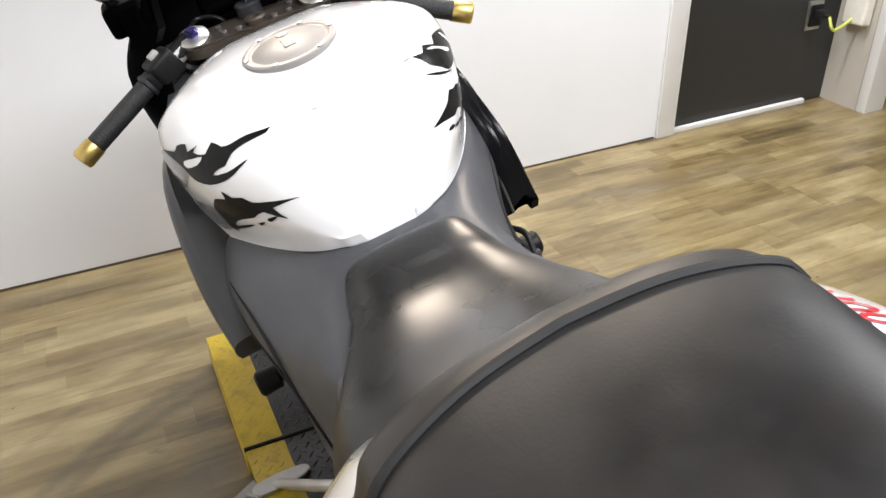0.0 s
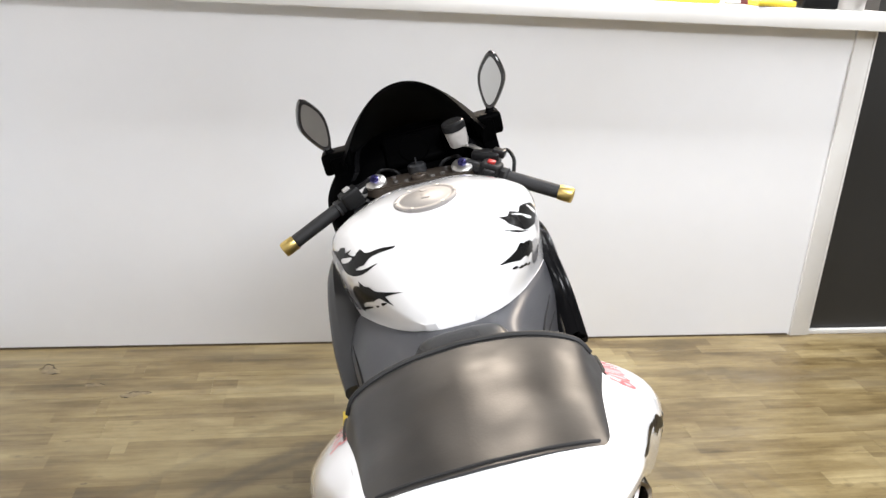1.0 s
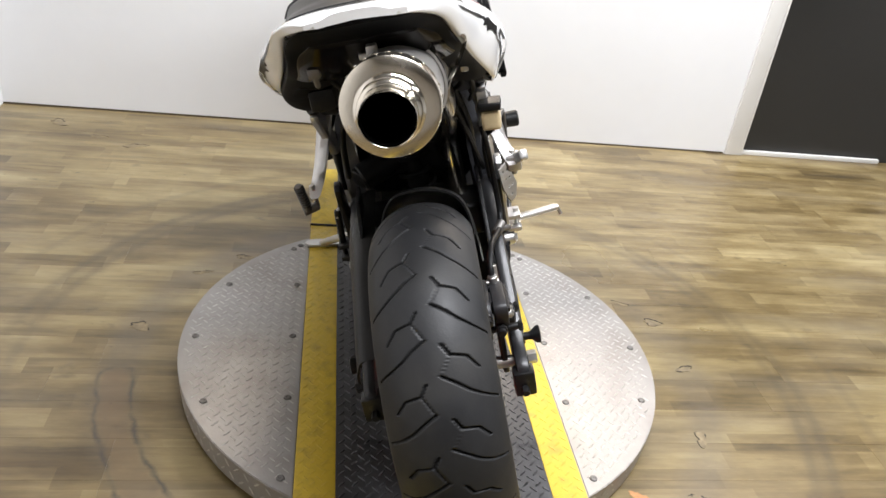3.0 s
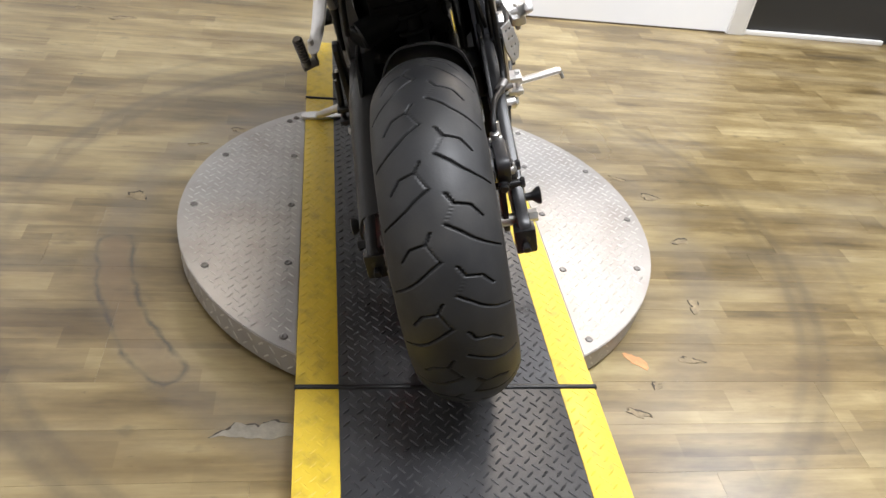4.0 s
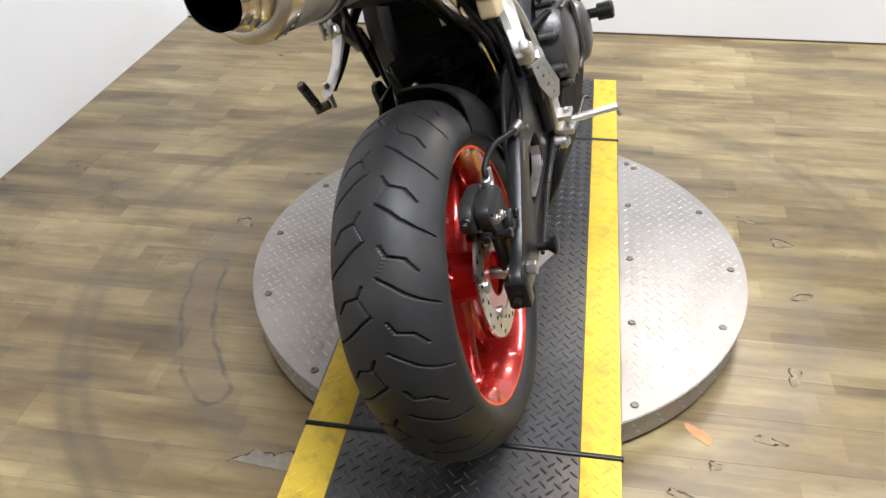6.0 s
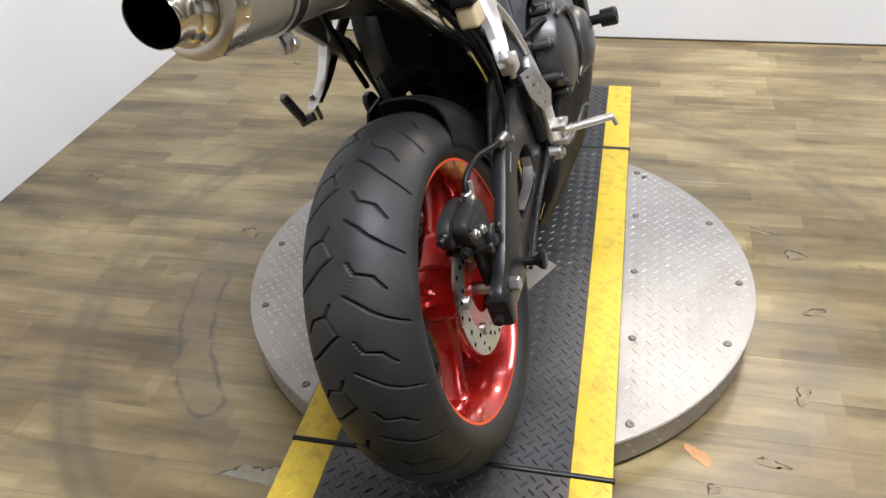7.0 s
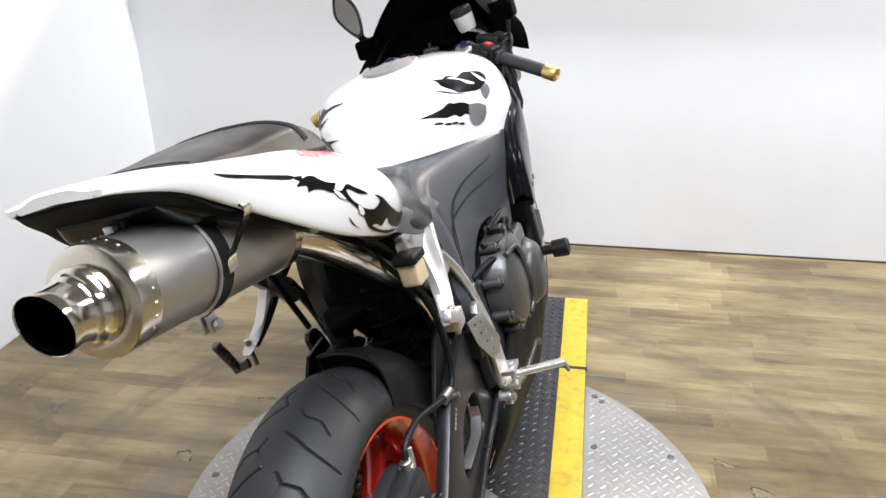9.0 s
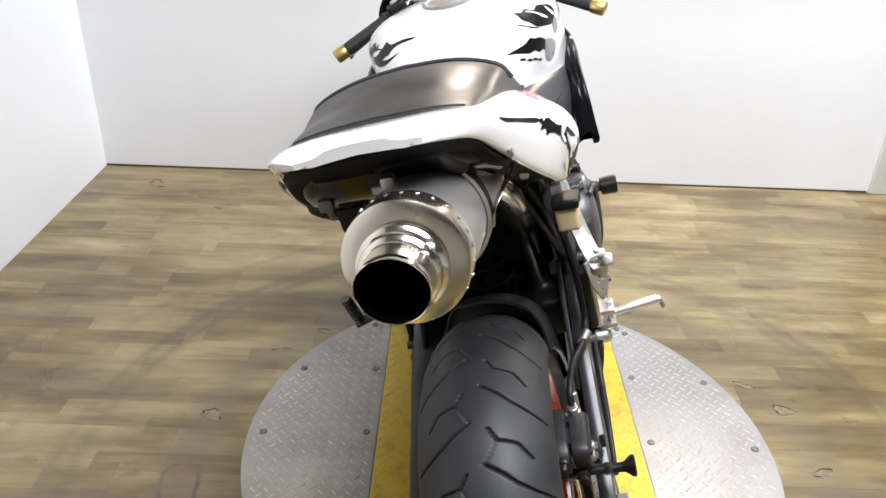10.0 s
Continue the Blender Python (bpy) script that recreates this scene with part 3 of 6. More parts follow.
def flat_plate(outline, z0, z1, bevel=0.002):
    bm = bmesh.new()
    f = bm.faces.new([bm.verts.new((x, y, z0)) for x, y in outline])
    ext = bmesh.ops.extrude_face_region(bm, geom=[f])
    for g in ext["geom"]:
        if isinstance(g, bmesh.types.BMVert):
            g.co.z = z1
    bmesh.ops.recalc_face_normals(bm, faces=bm.faces[:])
    if bevel:
        rim = [e for e in bm.edges if min(v.co.z for v in e.verts) > z1 - 1e-5]
        bmesh.ops.bevel(bm, geom=rim, offset=bevel, segments=2, affect="EDGES")
    return bm


table = thing("turntable", "round aluminium tread-plate turntable on the floor", "turntable", pose(0, 0, 0))
skirt = part("skirt", lathe([(0.013, CR - 0.012), (0.013, CR - 0.004), (H - 0.008, CR - 0.004), (H - 0.008, CR - 0.012)], 128, pose(CX, CY, 0, 0, -90, 0), True), SILVER_PLATE, table, "tread-plate rim band")
for side, x_in in ((-1, XL - 0.001), (1, XR + 0.001)):
    seg = part("top_plate", flat_plate(segment(side, CR, x_in), H - 0.008, H - 0.001), SILVER_PLATE, table, "worn silver tread-plate half")
    keep = lambda x, y: math.hypot(x - CX, y - CY) < CR - 0.018
    xs = (CX - CR, XL - 0.012) if side < 0 else (XR + 0.012, CX + CR)
    tagged(part("tread", lozenges(tread_points(*xs, CY - CR, CY + CR, keep), H - 0.001, 0.0010), WORN_GLINT_SILVER, seg, smooth=False), kind="stuff")
    ang = (205, 180, 155, 128) if side < 0 else (-22, 0, 25, 52)
    spots = [(CX + (CR - 0.035) * math.cos(radians(a)), CY + (CR - 0.035) * math.sin(radians(a))) for a in ang]
    spots += [(x_in + side * 0.026, y) for y in (0.139, 0.384, 0.62, 0.86, 1.08)]
    for x, y in spots:
        part("screw", lathe([(0, 0.009), (0.0025, 0.008), (0.0035, 0.005), (0.002, 0.003), (0.002, 0)], 14, pose(x, y, H - 0.001, 0, -90, 0)), SCREW, table)
# tread bars round the rim band
rim_bars = []
for i in range(124):
    for k in range(2):
        a = 2 * math.pi * (i + 0.5 * k) / 124
        b = lozenges([(0, 0, radians(45 if (i + k) % 2 else -45))], 0, 0.0013)
        turned(b, Matrix.Translation((CX + (CR - 0.004) * math.cos(a), CY + (CR - 0.004) * math.sin(a), 0.029 + 0.026 * k)) @ pose(0, 0, 0, 0, 90, math.degrees(a)))
        rim_bars.append(b)
tagged(part("rim_tread", merge(*rim_bars), WORN_GLINT_SILVER, skirt, smooth=False), kind="stuff")


def strip(name, y0, y1, label, legs):
    """A run of black tread plate between two yellow bands."""
    t = thing(name, label, "ramp", pose(0, 0, 0), "tread-plate strip")
    base = H - 0.007
    mid = part("black_plate", box(XLI, XRI, y0, y1, base, H, 0.0008), BLACK_PLATE, t)
    tagged(part("tread", lozenges(tread_points(XLI + 0.004, XRI - 0.004, y0 + 0.004, y1), H, 0.0018), WORN_BLACK, mid, smooth=False), kind="stuff")
    for x0, x1 in ((XL, XLI - 0.0005), (XRI + 0.0005, XR)):
        band = part("yellow_band", box(x0, x1, y0, y1, base, H, 0.0012), YELLOW_PLATE, t, "yellow painted edge band")
        tagged(part("tread", lozenges(tread_points(x0 + 0.004, x1 - 0.004, y0 + 0.004, y1), H), YELLOW_PLATE, band, smooth=False), kind="stuff")
    if legs:
        for x0, x1 in ((XL, XL + 0.006), (XR - 0.006, XR)):
            part("side_skirt", box(x0, x1, y0, y1, 0.0, base - 0.0005, 0.001), YELLOW_PLATE, t)
    return t


track = strip("turntable_track", Y0 + 0.006, Y1 - 0.006, "black tread-plate track with yellow edges across the turntable", False)
# light falling past the wheel, laid on the black track as a silver plate
part("light_patch", flat_plate([(0.0, 0.60), (0.045, 0.695), (0.150, 0.612), (0.095, 0.512)], H + 0.0026, H + 0.0036, 0), SILVER_PLATE, track, "pale plate standing in for a patch of light", smooth=False)
strip("near_ramp", YN, Y0 - 0.006, "black tread-plate approach with yellow edges", True)
strip("far_ramp", Y1 + 0.006, Y2, "short black tread-plate run with yellow edges", True)
for y in (Y0, Y1):
    tagged(mesh_object("hinge_bar", rod((XL - 0.002, y, H - 0.002), (XR + 0.004, y, H - 0.002), 0.0062), BLACK_METAL), "black hinge rod across the tread-plate strip", "hinge", "hinge rods")


# ---------------------------------------------------------------- scuffs in the floor
def blob(cx, cy, rx, ry, seed, n=40, rough=0.3, turn=0.0):
    rng = random.Random(seed)
    ph = [rng.uniform(0, 6.28) for _ in range(5)]
    out = []
    for a in np.linspace(0, 2 * math.pi, n, endpoint=False):
        k = 1 + rough * sum(math.sin((i + 2) * a + p) / (i + 2) for i, p in enumerate(ph))
        x, y = rx * k * math.cos(a), ry * k * math.sin(a)
        out.append((cx + x * math.cos(turn) - y * math.sin(turn), cy + x * math.sin(turn) + y * math.cos(turn)))
    return out


def flake(line, width, seed, mid):
    """A thin dark lip of torn plank along a line, ragged and tapering at both ends."""
    rng = random.Random(seed)
    bm = bmesh.new()
    rows = []
    for i, p in enumerate(line):
        w = width * (0.12 + math.sin(math.pi * i / (len(line) - 1)) ** 0.7 * rng.uniform(0.35, 1.5))
        q = p + (mid - p).normalized() * w
        rows.append([bm.verts.new(v) for v in ((p.x, p.y, 0.0002), (p.x, p.y, 0.0012), (q.x, q.y, 0.0017), (q.x, q.y, 0.0002))])
    for r0, r1 in zip(rows, rows[1:]):
        for q in range(3):
            bm.faces.new((r0[q], r0[q + 1], r1[q + 1], r1[q]))
    return bm


def scuff(name, outline, material, label, lips=((0.0, 0.5),), z=0.0009, width=0.0035):
    t = thing(name, label, "floor damage", pose(0, 0, 0), "floor damage")
    bm = bmesh.new()
    f = bm.faces.new([bm.verts.new((x, y, z)) for x, y in outline])
    bmesh.ops.triangulate(bm, faces=[f])
    low = bmesh.ops.extrude_face_region(bm, geom=bm.faces[:])
    for g in low["geom"]:
        if isinstance(g, bmesh.types.BMVert):
            g.co.z = 0.0002
    part("torn_patch", bm, material, t, smooth=False)
    k = len(outline)
    mid = sum((Vector((x, y, 0)) for x, y in outline), Vector()) / k
    for a, b in lips:
        line = [Vector((*outline[i % k], 0)) for i in range(int(a * k), max(int(a * k) + 4, int(b * k)))]
        part("torn_edge", flake(line, width, int(a * 100) + int(1000 * abs(line[0].x)), mid), DARK_EDGE, t, "dark curled edge", smooth=False)
    return t


def ragged(pts, amount, seed):
    """The outline of pts with a broken, uneven line between its corners."""
    rng = random.Random(seed)
    out = []
    for (ax, ay), (bx, by) in zip(pts, pts[1:] + pts[:1]):
        n = max(2, int(math.hypot(bx - ax, by - ay) / 0.008))
        out += [(ax + (bx - ax) * i / n + rng.uniform(-amount, amount), ay + (by - ay) * i / n + rng.uniform(-amount, amount)) for i in range(n)]
    return out


scuff("floor_tear", ragged([(-0.462, -0.055), (-0.415, -0.022), (-0.37, -0.026), (-0.345, -0.012), (-0.305, -0.028), (-0.304, -0.052), (-0.35, -0.062), (-0.40, -0.056)], 0.003, 4), SCUFF_GREY,
      "torn grey patch in the plank floor beside the strip", lips=((0.0, 0.2), (0.2, 0.5)), width=0.005)
scuff("floor_chip", ragged(blob(0.473, 0.150, 0.030, 0.016, 3, 12, turn=-0.8), 0.002, 8), SCUFF_ORANGE, "torn orange chip in the plank floor", lips=())
for k, (x, y, r, a0) in enumerate(((0.757, 0.622, 0.034, 0.1), (0.693, 0.345, 0.030, 1.2), (0.605, 0.154, 0.035, -0.3), (0.425, -0.005, 0.03, -0.5), (0.495, 0.075, 0.018, 1.0), (0.671, 0.945, 0.028, -0.4),
                                    (0.744, 0.846, 0.04, -0.2), (-0.735, 0.752, 0.033, 0.1), (-0.615, 1.03, 0.03, 0.2), (-0.50, 1.13, 0.03, 0.1), (-1.326, 2.114, 0.05, -0.3), (-1.15, 2.0, 0.04, -0.2), (-1.0, 1.93, 0.05, 0.1))):
    lips = (((0.05, 0.45), (0.62, 0.72)), ((0.12, 0.55), (0.85, 0.95)), ((0.0, 0.25), (0.3, 0.5)))[k % 3]
    scuff("floor_scuff", ragged(blob(x, y, 0.85 * r, 0.85 * r * (0.42, 0.62, 0.34)[k % 3], 20 + k, 18, 0.5, turn=a0), 0.0018, k), SCUFF_WORN, "small dark-edged scuff torn in the plank floor", lips=lips, width=0.0045)


# ---------------------------------------------------------------- motorcycle
# local axes: x to its right, y ahead of the rear axle, z up from the ground; it leans on its side stand
bike = thing("motorcycle", "white sport motorcycle with black graphics and red rims, on a turntable", "motorcycle", pose(0.061, 0.099, 0.0835, 0, -16.4, -3.05))
AXLE = 0.3204


def wheel_tyre(radius, half, n_round, n_across, pitch, centre, name, rim_r):
    """A tyre with its tread cut into the rubber."""
    half_line = spline([(-0.33 * half, 0.988), (0, 1.0), (0.33 * half, 0.988), (0.62 * half, 0.950), (0.83 * half, 0.895), (0.965 * half, 0.838), (half, 0.803), (0.985 * half, 0.768), (0.92 * half, 0.738), (0.83 * half, 0.712)], 9 * (n_across // 18) + 1)[n_across // 18:]
    side = np.array([(u, r * radius) for u, r in half_line])
    across_u = np.concatenate([-side[:0:-1, 0], side[:, 0]])
    across_r = np.maximum(np.concatenate([side[:0:-1, 1], side[:, 1]]), rim_r)
    n_across = len(across_u)
    arc = np.concatenate([[0], np.cumsum(np.hypot(np.diff(across_u), np.diff(across_r)))])
    arc -= arc[n_across // 2]
    s = np.arange(n_round) * 2 * math.pi * radius / n_round
    S, C = np.meshgrid(s, arc, indexing="ij")
    count = round(2 * math.pi * radius / pitch)
    pitch = 2 * math.pi * radius / count
    depth = np.zeros_like(S)
    # a long slanting groove, a short bent one and the sipe that links them
    lines = (((0.010, 0.008), (0.023, 0.029), (0.036, 0.047), (0.047, 0.068), (0.059, 0.100)), ((0.075, 0.016), (0.091, 0.026), (0.096, 0.052), (0.115, 0.070)), ((0.091, 0.026), (0.121, 0.008)))
    for sign in (1, -1):
        shift = 0.0 if sign > 0 else pitch / 2
        for li, line in enumerate(lines):
            wide, deep = (0.0018, 0.0045) if li < 2 else (0.0009, 0.0011) if sign > 0 else (0.0014, 0.0030)
            for (s0, c0), (s1, c1) in zip(line, line[1:]):
                for k in (-1, 0, 1):
                    ps = np.mod(S + shift, pitch) + k * pitch
                    ds, dc = s1 - s0, c1 - c0
                    f = np.clip(((ps - s0) * ds + (sign * C - c0) * dc) / (ds * ds + dc * dc), 0, 1)
                    d = np.hypot(ps - s0 - f * ds, sign * C - c0 - f * dc)
                    depth = np.maximum(depth, deep * np.clip((wide * 1.35 - d) / (wide * 0.8), 0, 1))
    theta = s / radius
    R = across_r[None, :] - depth
    X = np.broadcast_to(across_u[None, :], R.shape) - 0.0
    Y, Zc = R * np.cos(theta)[:, None], R * np.sin(theta)[:, None]
    verts = np.stack([X, Y + centre[1], Zc + centre[2]], -1).reshape(-1, 3)
    i, j = np.meshgrid(np.arange(n_round), np.arange(n_across - 1), indexing="ij")
    a, b = i * n_across + j, ((i + 1) % n_round) * n_across + j
    faces = np.stack([a, a + 1, b + 1, b], -1).reshape(-1, 4)
    me = bpy.data.meshes.new(name)
    me.from_pydata(verts.tolist(), [], faces.tolist())
    me.materials.append(RUBBER)
    me.materials.append(GROOVE_SHADE)
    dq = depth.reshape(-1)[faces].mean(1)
    # deep faces are coloured near-black: groove shade painted over the cut relief
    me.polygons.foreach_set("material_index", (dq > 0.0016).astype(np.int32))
    me.shade_smooth()
    me.set_sharp_from_angle(angle=radians(50))
    ob = new(name, me)
    ob.parent = bike
    return ob


rear_tyre = wheel_tyre(0.317, 0.0925, 1900, 190, 0.110, (0, 0, AXLE), "rear_tyre", 0.226)
rear_tyre["label"] = "worn black rear tyre with angled tread grooves"
front_tyre = wheel_tyre(0.300, 0.060, 300, 36, 0.0993, (0, 1.372, 0.302), "front_tyre", 0.224)


def wheel_rim(name, half, cz, cy, spokes, hub):
    """A red cast rim: barrel, flanges, spokes and hub."""
    m = Matrix.Translation((0, cy, cz))
    rim = part(name, lathe([(-half, 0.222), (-half, 0.232), (-half + 0.005, 0.233), (-half + 0.010, 0.226), (-half * 0.5, 0.212), (half * 0.5, 0.212), (half - 0.010, 0.226), (half - 0.005, 0.233), (half, 0.232),
                             (half, 0.222), (half - 0.008, 0.214), (half * 0.55, 0.197), (-half * 0.55, 0.197), (-half + 0.008, 0.214)], 96, m, True), RED_RIM, bike, "glossy candy red cast wheel")
    for sgn in (-1, 1):
        part("rim_stripe", lathe([(sgn * (half + 0.0008), 0.2225), (sgn * (half + 0.0008), 0.2315), (sgn * (half - 0.001), 0.2315), (sgn * (half - 0.001), 0.2225)], 96, m, True), RIM_TAPE, rim, "thin orange-red rim stripe")
    part("hub", lathe([(-hub, 0.016), (-hub, 0.042), (-hub * 0.6, 0.046), (0, 0.052), (hub * 0.6, 0.046), (hub, 0.042), (hub, 0.016)], 40, m), RED_RIM, rim)
    for k in range(spokes):
        a = 2 * math.pi * k / spokes + radians(25)
        for arm in (-1, 1):
            secs = []
            for r, wv, wu, lean in ((0.038, 0.020, 0.027, 0.20), (0.085, 0.016, 0.023, 0.14), (0.130, 0.013, 0.020, 0.17), (0.165, 0.013, 0.020, 0.22), (0.190, 0.017, 0.023, 0.25), (0.207, 0.028, 0.030, 0.27)):
                c = Vector((0, math.cos(a + arm * lean), math.sin(a + arm * lean))) * r
                t = Vector((0, -math.sin(a + arm * lean), math.cos(a + arm * lean)))
                secs.append([tuple(Vector((x * wu, 0, 0)) + c + t * (y * wv)) for x, y in ((-1, -0.5), (-0.7, -0.85), (0.7, -0.85), (1, -0.5), (0.75, 0), (1, 0.5), (0.7, 0.85), (-0.7, 0.85), (-1, 0.5), (-0.75, 0))])
            part("spoke", turned(skin(spline(np.array(secs), 16)), m), RED_RIM, rim)
    return rim


wheel_rim("rear_rim", 0.077, AXLE, 0, 3, 0.060)
wheel_rim("front_rim", 0.052, 0.302, 1.372, 3, 0.045)


def brake_disc(u, y, z, r_in, r_out, name="brake_disc"):
    m = Matrix.Translation((u, y, z))
    n, holes = 96, 30
    d = part(name, lathe([(-0.0025, r_in), (-0.0025, r_out), (0.0025, r_out), (0.0025, r_in)], n, m, True), DISC_STEEL, bike, "drilled steel brake disc")
    # black spots on an uncut disc stand in for the dark of its holes
    dots = []
    for k in range(holes):
        a = 2 * math.pi * k / holes
        r = r_in + (r_out - r_in) * (0.22 + 0.28 * (k % 3))
        c = (u, y + r * math.cos(a), z + r * math.sin(a))
        dots.append(lathe([(0.0027, 0), (0.0027, 0.0042), (-0.0027, 0.0042), (-0.0027, 0)], 10, Matrix.Translation(c)))
    tagged(part("dark_hole_spots", merge(*dots), SOOT_HOLE_SHADE, d), kind="stuff")
    for k in range(5):
        a = 2 * math.pi * k / 5 + 0.3
        part("carrier_bolt", rod((u - 0.004, y + (r_in - 0.004) * math.cos(a), z + (r_in - 0.004) * math.sin(a)), (u + 0.008, y + (r_in - 0.004) * math.cos(a), z + (r_in - 0.004) * math.sin(a)), 0.011), STEEL, d)
    return d


brake_disc(0.088, 0, AXLE, 0.072, 0.112)
part("disc_carrier", lathe([(0.081, 0.040), (0.085, 0.074), (0.0895, 0.074), (0.0895, 0.040)], 40, Matrix.Translation((0, 0, AXLE)), True), RED_RIM, bike)
brake_disc(-0.075, 1.372, 0.302, 0.10, 0.155, "front_brake_disc")
brake_disc(0.075, 1.372, 0.302, 0.10, 0.155, "front_brake_disc")

# rear caliper, its bracket and hose
cal = part("rear_caliper", merge(slab(rounded([(-0.058, 0.466), (-0.032, 0.486), (0.034, 0.483), (0.052, 0.464), (0.046, 0.436), (-0.046, 0.438)], 3), 0.076, 0.100, 0.006),
                                  slab(rounded([(-0.050, 0.470), (-0.030, 0.482), (0.030, 0.479), (0.048, 0.455), (0.046, 0.405), (0.020, 0.388), (-0.006, 0.398), (-0.040, 0.436)], 3), 0.103, 0.128, 0.006),
                                  box(0.098, 0.106, -0.030, 0.004, 0.452, 0.478, 0.003), box(0.098, 0.106, 0.016, 0.044, 0.448, 0.476, 0.003)), CALIPER, bike, "black rear brake caliper")
part("piston_cap", merge(rod((0.126, 0.022, 0.412), (0.141, 0.022, 0.412), 0.0195, 28, 0.2), rod((0.140, 0.022, 0.412), (0.1425, 0.022, 0.412), 0.013, 24)), CALIPER, cal, "round piston cap")
part("casting_rib", merge(box(0.126, 0.132, -0.044, 0.036, 0.462, 0.470, 0.002), box(0.126, 0.131, -0.030, 0.000, 0.440, 0.447, 0.002)), CALIPER, cal)
for y, z, r in ((-0.030, 0.449, 0.0085), (0.002, 0.437, 0.0085), (0.004, 0.394, 0.007)):
    part("caliper_bolt", merge(rod((0.124, y, z), (0.134, y, z), r, 16), rod((0.133, y, z), (0.138, y, z), r * 0.66, 6)), STEEL if z > 0.43 else BLACK_METAL, cal)
part("pin_boot", merge(rod((0.090, -0.078, 0.470), (0.090, -0.040, 0.462), 0.0065, 14), rod((0.090, -0.064, 0.467), (0.090, -0.050, 0.464), 0.010, 16), rod((0.112, -0.058, 0.428), (0.112, -0.030, 0.430), 0.0075, 14), rod((0.112, -0.050, 0.4285), (0.112, -0.044, 0.429), 0.0100, 14)), BLACK_METAL, cal, "rubber boots of the slide pins")
part("bracket", slab(rounded([(-0.012, 0.33), (-0.006, 0.42), (0.045, 0.435), (0.055, 0.37), (0.030, 0.30), (0.0, 0.295)], 3), 0.104, 0.116), BLACK_METAL, cal)
for y in (-0.028, 0.030):
    part("slide_pin", merge(rod((0.07, y, AXLE + 0.098), (0.148, y, AXLE + 0.098), 0.0065), rod((0.142, y, AXLE + 0.098), (0.150, y, AXLE + 0.098), 0.0095, 6)), BLACK_METAL, cal)
part("bleed_nipple", rod((0.118, 0.038, AXLE + 0.155), (0.118, 0.045, AXLE + 0.185), 0.005), STEEL, cal)
hose = part("brake_hose", tube([(0.112, 0.030, AXLE + 0.160), (0.113, 0.046, AXLE + 0.186), (0.122, 0.092, AXLE + 0.198), (0.136, 0.145, 0.508), (0.145, 0.180, 0.503), (0.152, 0.215, 0.520), (0.150, 0.235, 0.60), (0.146, 0.225, 0.66), (0.142, 0.205, 0.70)], 0.0055, 60, 10), BLACK_PLASTIC, bike, "black rubber brake hose")
part("banjo", merge(rod((0.112, 0.030, AXLE + 0.148), (0.112, 0.030, AXLE + 0.172), 0.009), rod((0.100, 0.030, AXLE + 0.158), (0.124, 0.030, AXLE + 0.158), 0.006)), STEEL, hose)
part("hose_clip", merge(rod((0.136, 0.168, 0.496), (0.152, 0.192, 0.506), 0.0095), rod((0.146, 0.182, 0.496), (0.166, 0.184, 0.498), 0.0055, 8)), SCREW, hose)


# swingarm
arm_out = rounded([(-0.055, 0.298), (-0.058, 0.346), (0.00, 0.370), (0.10, 0.436), (0.20, 0.500), (0.32, 0.525), (0.42, 0.512), (0.50, 0.470), (0.50, 0.390), (0.38, 0.340), (0.22, 0.318), (0.06, 0.284)], 4)
arm_hole = rounded([(0.150, 0.358), (0.162, 0.396), (0.220, 0.434), (0.292, 0.430), (0.298, 0.380), (0.262, 0.356)], 4)
swing = part("swingarm", slab(arm_out, 0.126, 0.150, 0.008, [arm_hole]), SWING_PAINT, bike, "dark swingarm with a cut-out brace")
part("left_beam", slab(arm_out, -0.150, -0.126, 0.008, [arm_hole]), SWING_PAINT, swing)
part("cross_brace", box(-0.125, 0.125, 0.345, 0.45, 0.40, 0.475, 0.012, 3), BLACK_METAL, swing)
part("hole_edge", skin([[(0.130, v, w), (0.148, v, w), (0.148, v - 0.003, w + 0.003), (0.130, v - 0.003, w + 0.003)] for v, w in ((0.292, 0.402), (0.290, 0.382), (0.264, 0.362), (0.215, 0.360), (0.170, 0.361))]), ALLOY, swing, "bright machined lower wall of the cut-out")
part("edge_strip", tube([(0.154, 0.09, 0.287), (0.156, 0.22, 0.331), (0.156, 0.37, 0.356), (0.154, 0.47, 0.395)], [0.004, 0.006, 0.006, 0.004], 20), SWING_PAINT, swing)
part("axle", rod((-0.160, -0.004, AXLE + 0.004), (0.160, -0.004, AXLE + 0.004), 0.0115), STEEL, swing)
for sgn in (-1, 1):
    part("axle_nut", rod((sgn * 0.150, -0.012, AXLE + 0.012), (sgn * 0.168, -0.012, AXLE + 0.012), 0.0125, 6), STEEL if sgn > 0 else BLACK_METAL, swing)
    part("adjuster_block", box(min(sgn * 0.118, sgn * 0.157), max(sgn * 0.118, sgn * 0.157), -0.066, -0.034, 0.288, 0.340, 0.006), BLACK_METAL, swing)
    part("adjuster_bolt", rod((sgn * 0.136, -0.080, 0.306), (sgn * 0.136, -0.060, 0.308), 0.008, 6), BLACK_METAL, swing)
    part("stand_spool", lathe([(0, 0), (0, 0.008), (0.014, 0.008), (0.020, 0.009), (0.030, 0.017), (0.036, 0.018), (0.038, 0.014), (0.038, 0)], 24, along((sgn * 0.150, 0.0855, 0.306), (sgn * 0.22, 0.0855, 0.306))), BLACK_METAL, swing, "black paddock stand bobbin")
part("caution_label", merge(*[box(-0.1504, -0.1496, 0.16 + 0.014 * k, 0.17 + 0.014 * k, 0.395 - 0.002 * k, 0.425, 0) for k in range(3)]), CLOUDY, swing, "small pale label bars")
